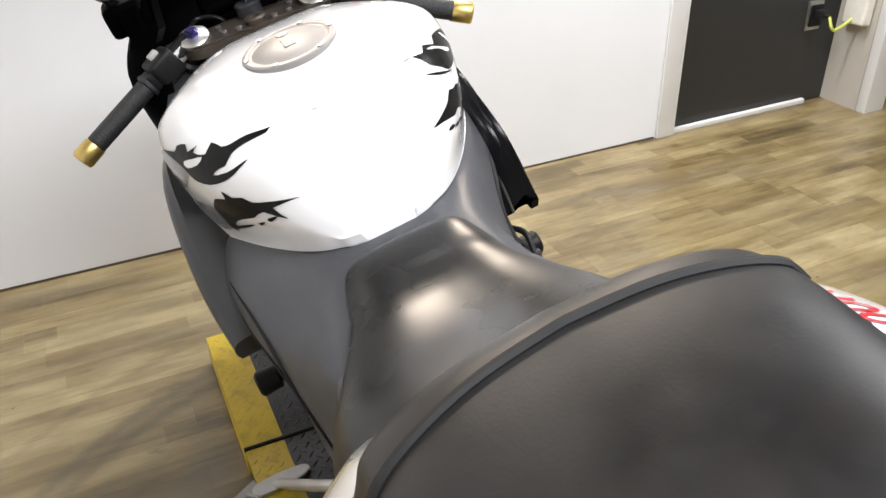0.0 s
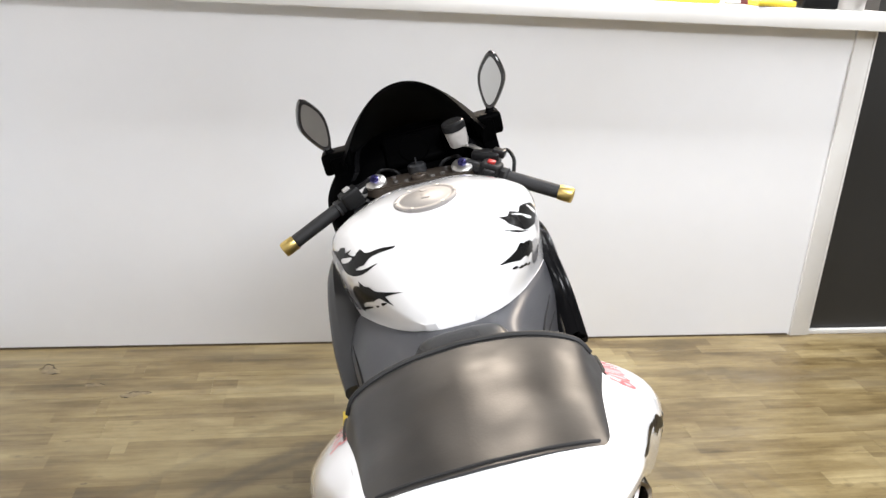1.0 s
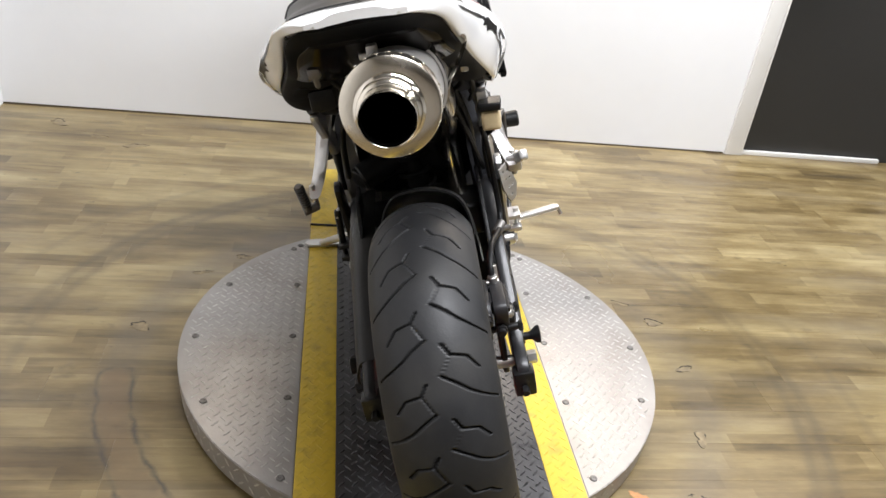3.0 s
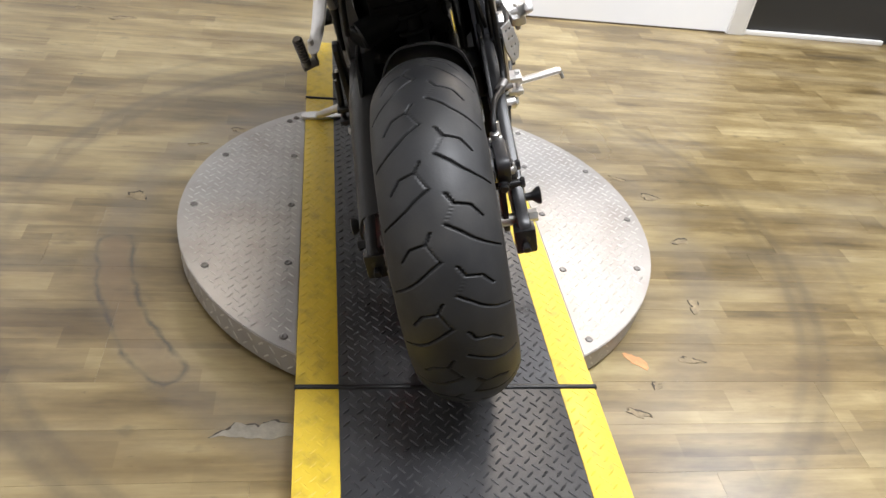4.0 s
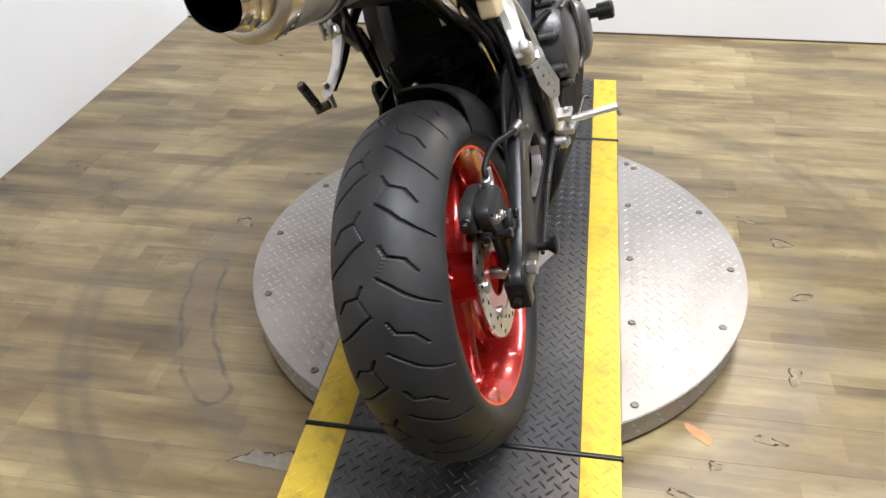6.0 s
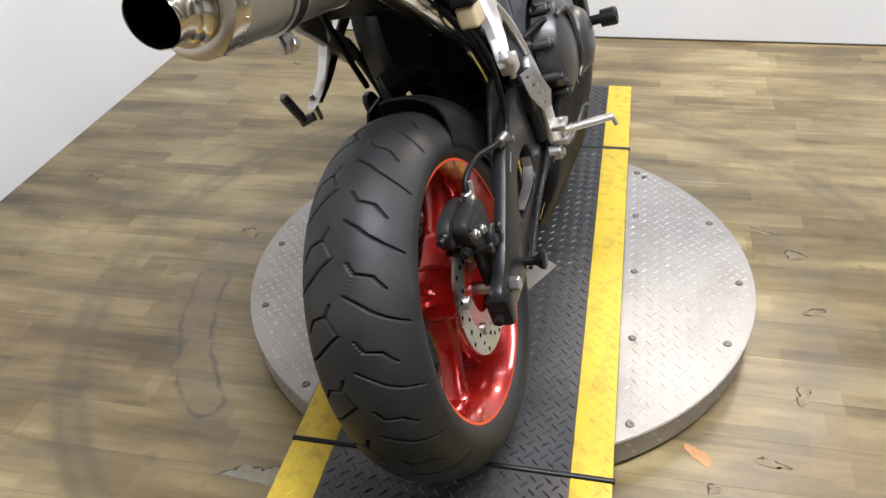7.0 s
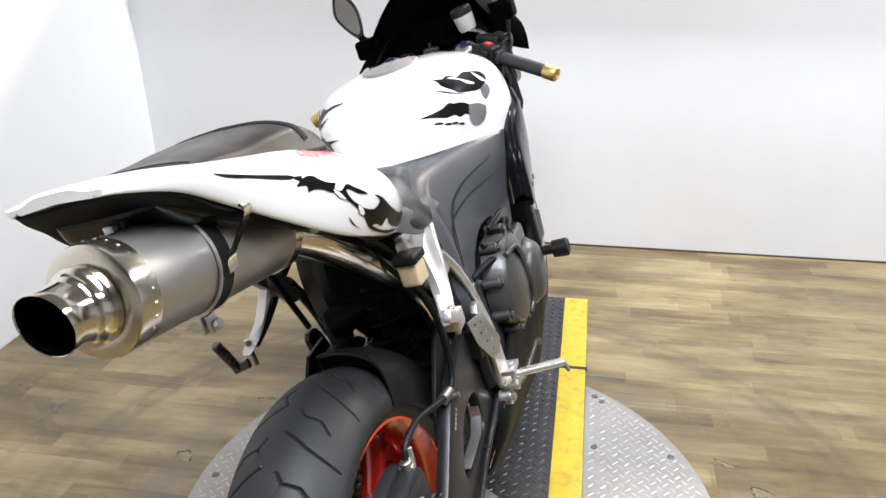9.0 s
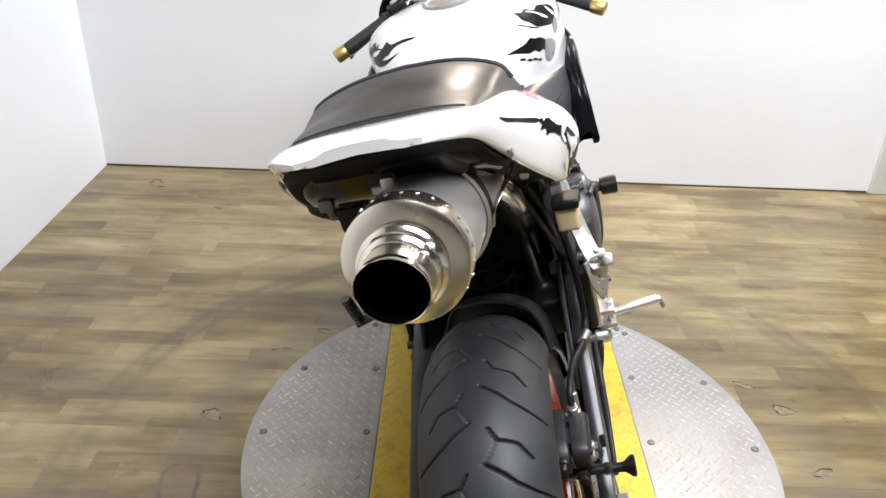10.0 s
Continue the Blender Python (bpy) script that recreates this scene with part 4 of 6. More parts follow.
part("maker_label", merge(*[box(0.1496, 0.1504, 0.158 + 0.007 * k, 0.162 + 0.007 * k, 0.448 + 0.0045 * k, 0.453 + 0.0045 * k, 0) for k in range(5)]), CLOUDY, swing, "small pale label bars")

# chain, sprocket and guard on the left
sprk = part("rear_sprocket", lathe([(-0.108, 0.05), (-0.108, 0.098), (-0.102, 0.098), (-0.102, 0.05)], 60, Matrix.Translation((0, 0, AXLE)), True), STEEL, bike)
part("tooth_ring", merge(*[turned(box(-0.1075, -0.1025, -0.004, 0.004, 0.095, 0.104, 0), Matrix.Translation((0, 0, AXLE)) @ pose(0, 0, 0, 360 / 42 * k, 0, 0)) for k in range(42)]), STEEL, sprk)
run = []
for k in range(22):
    a = radians(85) + radians(190) * k / 21
    run.append((0.103 * math.cos(a), AXLE + 0.103 * math.sin(a)))
low_end, high_end = (0.505, 0.405), (0.505, 0.475)
pts = [high_end] + [(high_end[0] + (run[0][0] - high_end[0]) * f, high_end[1] + (run[0][1] - high_end[1]) * f) for f in np.linspace(0.04, 0.97, 30)] + run + [(run[-1][0] + (low_end[0] - run[-1][0]) * f, run[-1][1] + (low_end[1] - run[-1][1]) * f) for f in np.linspace(0.03, 1, 30)]
links = []
for k, ((y0, z0), (y1, z1)) in enumerate(zip(pts, pts[1:])):
    gap = 0.0075 if k % 2 else 0.0050
    for sgn in (-1, 1):
        b = box(-0.001, 0.001, -0.0025, math.hypot(y1 - y0, z1 - z0) + 0.0025, -0.0065, 0.0065, 0)
        links.append(turned(b, Matrix.Translation((-0.105 + sgn * gap, y0, z0)) @ pose(0, 0, 0, math.degrees(math.atan2(z1 - z0, y1 - y0)), 0, 0)))
    links.append(rod((-0.114, y0, z0), (-0.096, y0, z0), 0.0045, 8))
chain = part("drive_chain", merge(*links), SCREW, bike, "oily steel drive chain")
guard = side_loft([(-0.10, [(0.100, 0.455), (0.130, 0.450), (0.142, 0.425), (0.143, 0.405)]), (0.05, [(0.100, 0.490), (0.134, 0.485), (0.148, 0.455), (0.149, 0.425)]),
                   (0.25, [(0.100, 0.525), (0.136, 0.522), (0.156, 0.49), (0.157, 0.44)]), (0.40, [(0.100, 0.525), (0.134, 0.522), (0.152, 0.50), (0.152, 0.46)])], -1, 20, 4, 0.004)
part("chain_guard", guard, BLACK_PLASTIC, bike, "black plastic chain guard")

# hugger over the rear tyre
rings = []
for a in np.linspace(radians(20), radians(68), 26):
    f = (a - radians(20)) / radians(48)
    k = 1.0 - 0.10 * f ** 1.4
    r = 0.352 - 0.018 * f
    ring = []
    sm = spline([(-0.094, -0.085), (-0.091, -0.050), (-0.078, -0.018), (-0.044, 0.004), (0, 0.010), (0.044, 0.004), (0.082, -0.018), (0.100, -0.056), (0.106, -0.105)], 33)
    for x, d in sm:
        b = a - f * 6.5 * max(0.0, -0.030 - x)
        ring.append((x * k, (r + d * k * k) * math.cos(b), AXLE + (r + d * k * k) * math.sin(b)))
    for x, d in sm[::-1]:
        b = a - f * 6.5 * max(0.0, -0.030 - x)
        ring.append((x * k * 0.97, (r + d * k * k - 0.004) * math.cos(b), AXLE + (r + d * k * k - 0.004) * math.sin(b)))
    rings.append(ring)
hug = part("rear_hugger", skin(rings), BLACK_PLASTIC, bike, "black plastic mudguard close over the rear tyre")
for sgn in (-1, 1):
    part("stay", slab([(0.13, 0.44), (0.30, 0.50), (0.33, 0.57), (0.26, 0.57), (0.18, 0.50)], min(sgn * 0.126, sgn * 0.118), max(sgn * 0.126, sgn * 0.118), 0.002), BLACK_PLASTIC, hug)

# shock, inner mudguard and the dark mass between wheel and engine
shock = part("rear_shock", rod((0, 0.36, 0.38), (0, 0.40, 0.72), 0.024), DEEP_BLACK, bike)
coil = []
for k in range(90):
    a = k * 2 * math.pi / 14
    coil.append((0.034 * math.cos(a), 0.365 + 0.0003 * k + 0.034 * math.sin(a), 0.43 + 0.0026 * k))
part("spring", tube(coil, 0.0055, 270, 8), DEEP_BLACK, shock)
part("inner_mudguard", body_loft([(0.365, [(0, 0.775), (0.060, 0.770), (0.080, 0.740), (0.080, 0.585), (0, 0.57)]), (0.40, [(0, 0.775), (0.075, 0.765), (0.092, 0.72), (0.090, 0.55), (0, 0.53)]), (0.47, [(0, 0.76), (0.09, 0.75), (0.120, 0.68), (0.115, 0.50), (0, 0.48)]),
                                   (0.52, [(0, 0.74), (0.08, 0.73), (0.10, 0.66), (0.10, 0.52), (0, 0.50)])], 20, 5), DEEP_BLACK, bike, "black battery box and inner mudguard")
for z in (0.62, 0.68, 0.735):
    part("box_rib", box(-0.079, 0.079, 0.359, 0.3655, z, z + 0.006, 0.002), DEEP_BLACK, bike)
part("box_clip", merge(box(0.010, 0.024, 0.356, 0.364, 0.655, 0.690, 0.002), rod((0.017, 0.352, 0.672), (0.017, 0.358, 0.672), 0.005, 8)), STEEL, bike, "small bright clip")
part("canister", merge(rod((-0.118, 0.362, 0.572), (-0.02, 0.40, 0.60), 0.030, 28), rod((-0.124, 0.360, 0.571), (-0.116, 0.367, 0.575), 0.026, 28)), BLACK_PLASTIC, bike, "black plastic canister")

# engine
part("engine", merge(box(-0.150, 0.150, 0.52, 0.90, 0.30, 0.55, 0.03, 3), turned(box(-0.14, 0.14, -0.11, 0.11, -0.02, 0.25, 0.025, 3), Matrix.Translation((0, 0.83, 0.52)) @ pose(0, 0, 0, -28, 0, 0)),
                            box(-0.10, 0.10, 0.60, 0.86, 0.22, 0.31, 0.02, 3)), DARK_ALLOY, bike, "dark grey engine block")
clutch = part("clutch_cover", merge(lathe([(0.148, 0.0), (0.148, 0.100), (0.185, 0.100), (0.198, 0.092), (0.206, 0.070), (0.212, 0.030), (0.213, 0)], 48, Matrix.Translation((0, 0.625, 0.495))),
                                     lathe([(0.148, 0.0), (0.148, 0.080), (0.190, 0.078), (0.212, 0.062), (0.222, 0.034), (0.224, 0)], 40, Matrix.Translation((0, 0.770, 0.44))),
                                     box(0.14, 0.19, 0.58, 0.82, 0.38, 0.55, 0.02, 3)), DARK_ALLOY, bike, "dark cast clutch cover")
for k in range(9):
    a = 2 * math.pi * k / 9
    y, z = 0.625 + 0.108 * math.cos(a), 0.495 + 0.108 * math.sin(a)
    part("cover_bolt", merge(rod((0.15, y, z), (0.186, y, z), 0.010), rod((0.184, y, z), (0.193, y, z), 0.0068, 6)), DARK_ALLOY, clutch)
part("cover_rib", tube([(0.20, 0.565, 0.57), (0.214, 0.62, 0.56), (0.212, 0.66, 0.44), (0.20, 0.64, 0.40)], 0.006, 20), DARK_ALLOY, clutch)
part("alternator_cover", lathe([(-0.148, 0), (-0.148, 0.095), (-0.19, 0.092), (-0.207, 0.07), (-0.212, 0.0)], 44, Matrix.Translation((0, 0.74, 0.42))), DARK_ALLOY, bike)
part("wiring", merge(tube([(0.16, 0.56, 0.60), (0.19, 0.62, 0.585), (0.18, 0.69, 0.60), (0.17, 0.74, 0.58)], 0.006, 24), tube([(0.17, 0.60, 0.62), (0.185, 0.66, 0.63), (0.175, 0.72, 0.615)], 0.0045, 20),
                             tube([(0.14, 0.50, 0.56), (0.17, 0.55, 0.57), (0.185, 0.58, 0.56), (0.18, 0.62, 0.57)], 0.007, 24), box(0.155, 0.19, 0.63, 0.67, 0.575, 0.605, 0.006), box(0.16, 0.187, 0.70, 0.73, 0.565, 0.59, 0.005)), BLACK_PLASTIC, bike, "bundle of black wiring and connectors")
for sgn in (-1, 1):
    sl = part("frame_slider", lathe([(0.20, 0), (0.20, 0.012), (0.232, 0.012), (0.234, 0.021), (0.268, 0.022), (0.272, 0.018), (0.272, 0.009), (0.266, 0.008), (0.266, 0)], 28, Matrix.Translation((0, 0.866, 0.442)) @ Matrix.Diagonal((sgn, 1, 1, 1))), BLACK_PLASTIC, bike, "black plastic crash bobbin")
part("radiator", box(-0.17, 0.17, 1.04, 1.075, 0.38, 0.66, 0.01), BLACK_METAL, bike)
part("oil_filter", rod((0.04, 0.98, 0.33), (0.04, 1.06, 0.33), 0.036, 24), BLACK_METAL, bike)
for k, u in enumerate((-0.10, -0.035, 0.035, 0.10)):
    part("exhaust_header", tube([(u, 0.94, 0.55), (u, 1.01, 0.50), (u * 0.9, 1.0, 0.36), (u * 0.6, 0.90, 0.20), (u * 0.4, 0.70, 0.175), (u * 0.2 + 0.03, 0.52, 0.19)], 0.020, 24, 12), POLISHED, bike)
part("exhaust_collector", tube([(0.03, 0.54, 0.19), (0.06, 0.46, 0.23), (0.075, 0.44, 0.36), (0.075, 0.42, 0.50), (0.072, 0.36, 0.63), (0.074, 0.26, 0.705), (0.076, 0.16, 0.785), (0.066, 0.080, 0.850), (0.043, 0.035, 0.886)], [0.030, 0.028, 0.027, 0.025, 0.025, 0.026, 0.027, 0.030, 0.034], 60, 20), POLISHED, bike, "bent stainless exhaust link pipe")

# exhaust silencer under the tail
can_a, can_b, tip_b = Vector((0.040, 0.048, 0.885)), Vector((0.020, -0.276, 0.941)), Vector((0.019, -0.332, 0.949))
RC = 0.905


def can_ring(profile, closed=True):
    return lathe([(x, r * RC) for x, r in profile], 72, along(can_a, can_b), closed)


L = (can_b - can_a).length
can = part("exhaust_can", can_ring([(0, 0.034), (0.004, 0.048), (0.03, 0.0635), (0.036, 0.065), (L - 0.026, 0.065), (L - 0.026, 0.036), (0.02, 0.036)]), TITANIUM, bike, "brushed titanium exhaust silencer")
part("end_cap", can_ring([(L - 0.026, 0.05), (L - 0.026, 0.0664), (L - 0.002, 0.0664), (L + 0.002, 0.0654), (L + 0.004, 0.0625), (L + 0.0055, 0.052), (L + 0.0065, 0.046), (L + 0.0065, 0.0355), (L - 0.01, 0.0355)]), SATIN_STEEL, can, "brushed stainless end cap")
part("front_ring", can_ring([(0.022, 0.0615), (0.022, 0.0660), (0.040, 0.0664), (0.040, 0.064)]), POLISHED, can)
D = (tip_b - can_b).length
tip_m = along(can_b + 0.010 * (tip_b - can_b).normalized(), tip_b + 0.010 * (tip_b - can_b).normalized())
tip = lathe([(0.0, 0.0300), (0.0, 0.0415), (0.008, 0.0415), (0.010, 0.0395), (0.014, 0.0372), (0.020, 0.0366), (0.022, 0.0340), (0.026, 0.0326), (D - 0.012, 0.0326), (D - 0.003, 0.0330), (D, 0.0322), (D - 0.001, 0.0314), (D - 0.03, 0.0308)], 64, tip_m, True)
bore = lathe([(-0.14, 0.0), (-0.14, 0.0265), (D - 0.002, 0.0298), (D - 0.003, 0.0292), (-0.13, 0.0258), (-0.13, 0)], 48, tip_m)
# the outlet is cut aslant, its upper lip reaching further back
to_tip, lift = tip_m.inverted(), tip_m.to_3x3().inverted() @ Vector((0, 0, 1))
for piece in (tip, bore):
    for v in piece.verts:
        q = to_tip @ v.co
        k = max(0.0, min(1.0, (q.x - (D - 0.034)) / 0.034))
        q.x += 0.20 * k * (q.y * lift.y + q.z * lift.z)
        v.co = tip_m @ q
part("tail_tip", tip, POLISHED, can, "polished tail pipe with heat tint")
part("bore", bore, SOOT_HOLE_SHADE, can, "sooty bore, blackened for the shade inside")
axis = (can_b - can_a).normalized()
for k in range(26):
    a = 2 * math.pi * k / 26
    p = along(can_a, can_b) @ Vector((L - 0.018, 0.0662 * RC * math.cos(a), 0.0662 * RC * math.sin(a)))
    q = along(can_a, can_b) @ Vector((L - 0.018, 0.0676 * RC * math.cos(a), 0.0676 * RC * math.sin(a)))
    part("rivet", rod(p, q, 0.0022, 8), SATIN_STEEL, can)
for at in (L * 0.555 - 0.0012, L * 0.555 + 0.0232):
    part("clamp_edge", can_ring([(at, 0.0662), (at, 0.0702), (at + 0.002, 0.0702), (at + 0.002, 0.0662)]), STEEL, can)
clamp = part("can_clamp", can_ring([(L * 0.555, 0.0655), (L * 0.555, 0.0695), (L * 0.555 + 0.024, 0.0695), (L * 0.555 + 0.024, 0.0655)]), BLACK_PLASTIC, bike, "black rubber-lined silencer clamp")
hang_line = spline([(0.0900, -0.143, 0.898), (0.0935, -0.142, 0.914), (0.108, -0.136, 0.934), (0.122, -0.123, 0.955), (0.121, -0.119, 0.966), (0.102, -0.116, 0.972)], 30)
part("hanger", skin([[(p[0] + dx, p[1] + dy, p[2] + dz) for dx, dy, dz in ((-0.0015, -0.010, -0.001), (0.0015, -0.010, 0.001), (0.0015, 0.010, 0.001), (-0.0015, 0.010, -0.001))] for p in hang_line]), POLISHED, clamp, "bright silencer hanger strap")
part("clamp_bolt", turned(merge(rod((0.000, -0.147, 0.826), (0.022, -0.147, 0.828), 0.0045), rod((0.018, -0.147, 0.8275), (0.024, -0.147, 0.8285), 0.0075, 6), box(0.002, 0.007, -0.155, -0.139, 0.818, 0.842, 0.002), box(0.012, 0.017, -0.155, -0.139, 0.818, 0.842, 0.002)), Matrix.Translation((0.021, 0.003, 0.011))), STEEL, clamp)
part("top_lug", merge(box(0.000, 0.014, -0.203, -0.188, 0.974, 0.995, 0.003), rod((-0.010, -0.196, 0.983), (0.024, -0.196, 0.983), 0.005)), STEEL, can)


# ---- bodywork
from mathutils.bvhtree import BVHTree


def cowl_section(v, a, top, b, belt, low, lw, wall=0.007):
    """An arched cowl: outer line over the top, and back along the inside."""
    outer = [(0, top), (a * 0.6, top - 0.001), (a, top - 0.006), (a + (b - a) * 0.72, belt + 0.5 * (top - 0.006 - belt)), (b, belt), (b * 0.992, belt - (belt - lw) * 0.42), (low, lw)]
    th = min(0.028 if v < -0.1 else 0.010, (top - lw) * 0.8)
    inner = [(low - wall * 0.9, lw + 0.0005), (b - wall * 1.6, lw + (belt - lw) * 0.5), (b - wall * 2, min(belt, top - th - 0.003)), (a - wall, top - th - 0.002), (0, top - th)]
    return (v, outer + inner)


TAIL = [cowl_section(-0.246, 0.040, 1.050, 0.060, 1.042, 0.059, 1.036), cowl_section(-0.226, 0.060, 1.051, 0.083, 1.041, 0.080, 1.028), cowl_section(-0.184, 0.083, 1.043, 0.107, 1.026, 0.101, 1.008),
        cowl_section(-0.135, 0.098, 1.030, 0.125, 1.004, 0.116, 0.972), cowl_section(-0.065, 0.109, 1.013, 0.148, 0.972, 0.137, 0.920),
        cowl_section(0.005, 0.119, 0.997, 0.177, 0.940, 0.161, 0.870), cowl_section(0.075, 0.125, 0.974, 0.193, 0.908, 0.171, 0.836),
        cowl_section(0.135, 0.124, 0.948, 0.191, 0.881, 0.169, 0.813), cowl_section(0.185, 0.120, 0.914, 0.177, 0.854, 0.160, 0.801),
        cowl_section(0.225, 0.116, 0.874, 0.158, 0.831, 0.152, 0.797)]
tail_bm = body_loft(TAIL, 56, 4)
# the skirt is shorter on the left
belt_line = spline([(-0.246, 1.042), (-0.184, 1.026), (-0.135, 1.004), (-0.065, 0.972), (0.005, 0.940), (0.075, 0.908), (0.135, 0.881), (0.225, 0.831)], 60)
for vert in tail_bm.verts:
    belt = float(np.interp(vert.co.y, [p[0] for p in belt_line], [p[1] for p in belt_line]))
    if vert.co.x < -0.04 and vert.co.z < belt:
        vert.co.z = belt - (belt - vert.co.z) * (1.0 - 0.45 * min(1.0, (-0.04 - vert.co.x) / 0.05))
# its front edge runs aslant from the pad's corner down to the lower tip
cut_n = Vector((0, 0.118, 0.132)).normalized()
trim = bmesh.ops.bisect_plane(tail_bm, geom=tail_bm.verts[:] + tail_bm.edges[:] + tail_bm.faces[:], plane_co=(0, 0.092, 0.985), plane_no=cut_n, clear_outer=True)
bmesh.ops.holes_fill(tail_bm, edges=[e for e in tail_bm.edges if e.is_boundary], sides=0)
tail_tree = BVHTree.FromBMesh(tail_bm)
tail = part("tail_cowl", tail_bm, WHITE_PAINT, bike, "glossy white tail cowl with black graphics")
part("tail_light", body_loft([(-0.190, [(0, 1.017), (0.045, 1.015), (0.066, 1.007), (0.060, 0.999), (0, 0.997)]), (-0.155, [(0, 1.008), (0.072, 1.004), (0.096, 0.986), (0.080, 0.966), (0, 0.960)]),
                              (-0.10, [(0, 0.992), (0.09, 0.982), (0.114, 0.956), (0.095, 0.934), (0, 0.931)])], 24, 5), LENS, bike, "smoked tail light under the cowl")
part("undertray", body_loft([(-0.232, [(0, 1.037), (0.050, 1.036), (0.066, 1.034), (0.062, 1.030), (0, 1.030)]), (-0.205, [(0, 1.024), (0.060, 1.024), (0.084, 1.021), (0.080, 1.014), (0, 1.012)]), (-0.175, [(0, 1.012), (0.07, 1.010), (0.097, 1.003), (0.090, 0.994), (0, 0.990)]), (-0.14, [(0, 1.000), (0.085, 0.992), (0.108, 0.974), (0.095, 0.962), (0, 0.958)]), (-0.06, [(0, 0.975), (0.10, 0.966), (0.130, 0.938), (0.115, 0.918), (0, 0.925)]), (0.02, [(0, 0.955), (0.11, 0.945), (0.157, 0.896), (0.135, 0.872), (0, 0.905)]),
                                          (0.10, [(0, 0.93), (0.11, 0.92), (0.160, 0.852), (0.13, 0.828), (0, 0.875)]), (0.18, [(0, 0.89), (0.10, 0.88), (0.150, 0.822), (0.12, 0.800), (0, 0.845)]), (0.25, [(0, 0.86), (0.09, 0.85), (0.122, 0.80), (0.10, 0.785), (0, 0.83)]),
                                          (0.33, [(0, 0.82), (0.08, 0.812), (0.112, 0.79), (0.09, 0.77), (0, 0.79)])], 36, 4), DEEP_BLACK, bike, "black plastic undertray")
for sgn in (-1, 1):
    part("subframe_rail", tube([(sgn * 0.085, 0.0, 0.90), (sgn * 0.10, 0.12, 0.862), (sgn * 0.110, 0.24, 0.80), (sgn * 0.122, 0.36, 0.74), (sgn * 0.12, 0.46, 0.70)], 0.012, 30, 12), BLACK_METAL, bike)


# seats
pad_bm = body_loft([(0.130, [(0, 0.948), (0.06, 0.944), (0.104, 0.926), (0.120, 0.908), (0.118, 0.890), (0, 0.885)]), (0.123, [(0, 0.988), (0.06, 0.982), (0.106, 0.962), (0.125, 0.938), (0.126, 0.905), (0, 0.885)]),
                          (0.100, [(0, 1.016), (0.06, 1.011), (0.107, 0.996), (0.128, 0.974), (0.131, 0.930), (0, 0.895)]), (0.055, [(0, 1.026), (0.06, 1.022), (0.106, 1.010), (0.125, 0.992), (0.129, 0.948), (0, 0.92)]),
                          (0.0, [(0, 1.030), (0.06, 1.026), (0.102, 1.015), (0.119, 0.999), (0.122, 0.966), (0, 0.94)]), (-0.05, [(0, 1.031), (0.06, 1.027), (0.097, 1.017), (0.113, 1.004), (0.114, 0.980), (0, 0.955)]),
                          (-0.10, [(0, 1.033), (0.055, 1.031), (0.092, 1.024), (0.106, 1.014), (0.107, 0.998), (0, 0.98)]), (-0.148, [(0, 1.0365), (0.05, 1.0345), (0.088, 1.029), (0.101, 1.022), (0.101, 1.010), (0, 0.99)])], 44, 5)
pad_tree = BVHTree.FromBMesh(pad_bm)
pad = part("pillion_seat", pad_bm, SEAT_VINYL, bike, "worn black vinyl pillion pad")


def on_surface(tree, p, d, lift):
    hit, nrm, _, _ = tree.ray_cast(Vector(p), Vector(d))
    if hit is None:
        return None
    if nrm.dot(Vector(d)) > 0:
        nrm = -nrm
    return hit + nrm * lift


seam_pts = [on_surface(pad_tree, (u, 0.080 - 1.25 * u * u, 1.2), (0, 0, -1), 0.0004) for u in np.linspace(-0.128, 0.128, 33)]
part("front_seam", tube([p for p in seam_pts if p], 0.0038, 60, 8), SEAM, pad, "black piped seam")
rear_pts = [on_surface(pad_tree, (u, -0.1420 + 0.2 * u * u, 1.2), (0, 0, -1), 0.0) for u in np.linspace(-0.090, 0.090, 23)]
part("rear_piping", tube([p for p in rear_pts if p], 0.0016, 40, 8), SEAM, pad)
for sgn in (-1, 1):
    line = [on_surface(pad_tree, (sgn * 0.3, v, z), (-sgn, 0, 0), 0.0) for v, z in ((-0.112, 1.012), (-0.06, 1.000), (0.0, 0.984), (0.05, 0.971), (0.085, 0.964))]
    part("side_piping", tube([p for p in line if p], 0.003, 30, 8), SEAM, pad)

part("rider_seat", body_loft([(0.531, [(0, 0.806), (0.034, 0.805), (0.056, 0.801), (0.065, 0.795), (0.064, 0.788), (0, 0.785)]), (0.522, [(0, 0.815), (0.038, 0.814), (0.064, 0.807), (0.075, 0.796), (0.074, 0.782), (0, 0.775)]),
                               (0.48, [(0, 0.816), (0.045, 0.814), (0.075, 0.804), (0.089, 0.786), (0.090, 0.765), (0, 0.76)]), (0.45, [(0, 0.814), (0.05, 0.812), (0.084, 0.799), (0.098, 0.778), (0.099, 0.755), (0, 0.745)]),
                               (0.40, [(0, 0.816), (0.06, 0.813), (0.106, 0.797), (0.124, 0.772), (0.124, 0.745), (0, 0.73)]), (0.34, [(0, 0.827), (0.07, 0.824), (0.124, 0.807), (0.147, 0.780), (0.148, 0.745), (0, 0.73)]),
                               (0.28, [(0, 0.847), (0.08, 0.844), (0.130, 0.827), (0.153, 0.797), (0.155, 0.755), (0, 0.74)]), (0.21, [(0, 0.873), (0.075, 0.869), (0.118, 0.853), (0.140, 0.826), (0.144, 0.785), (0, 0.77)]),
                               (0.150, [(0, 0.915), (0.06, 0.912), (0.102, 0.896), (0.122, 0.868), (0.124, 0.83), (0, 0.82)])], 56, 5), SEAT_SIDE, bike, "smooth black rider seat")


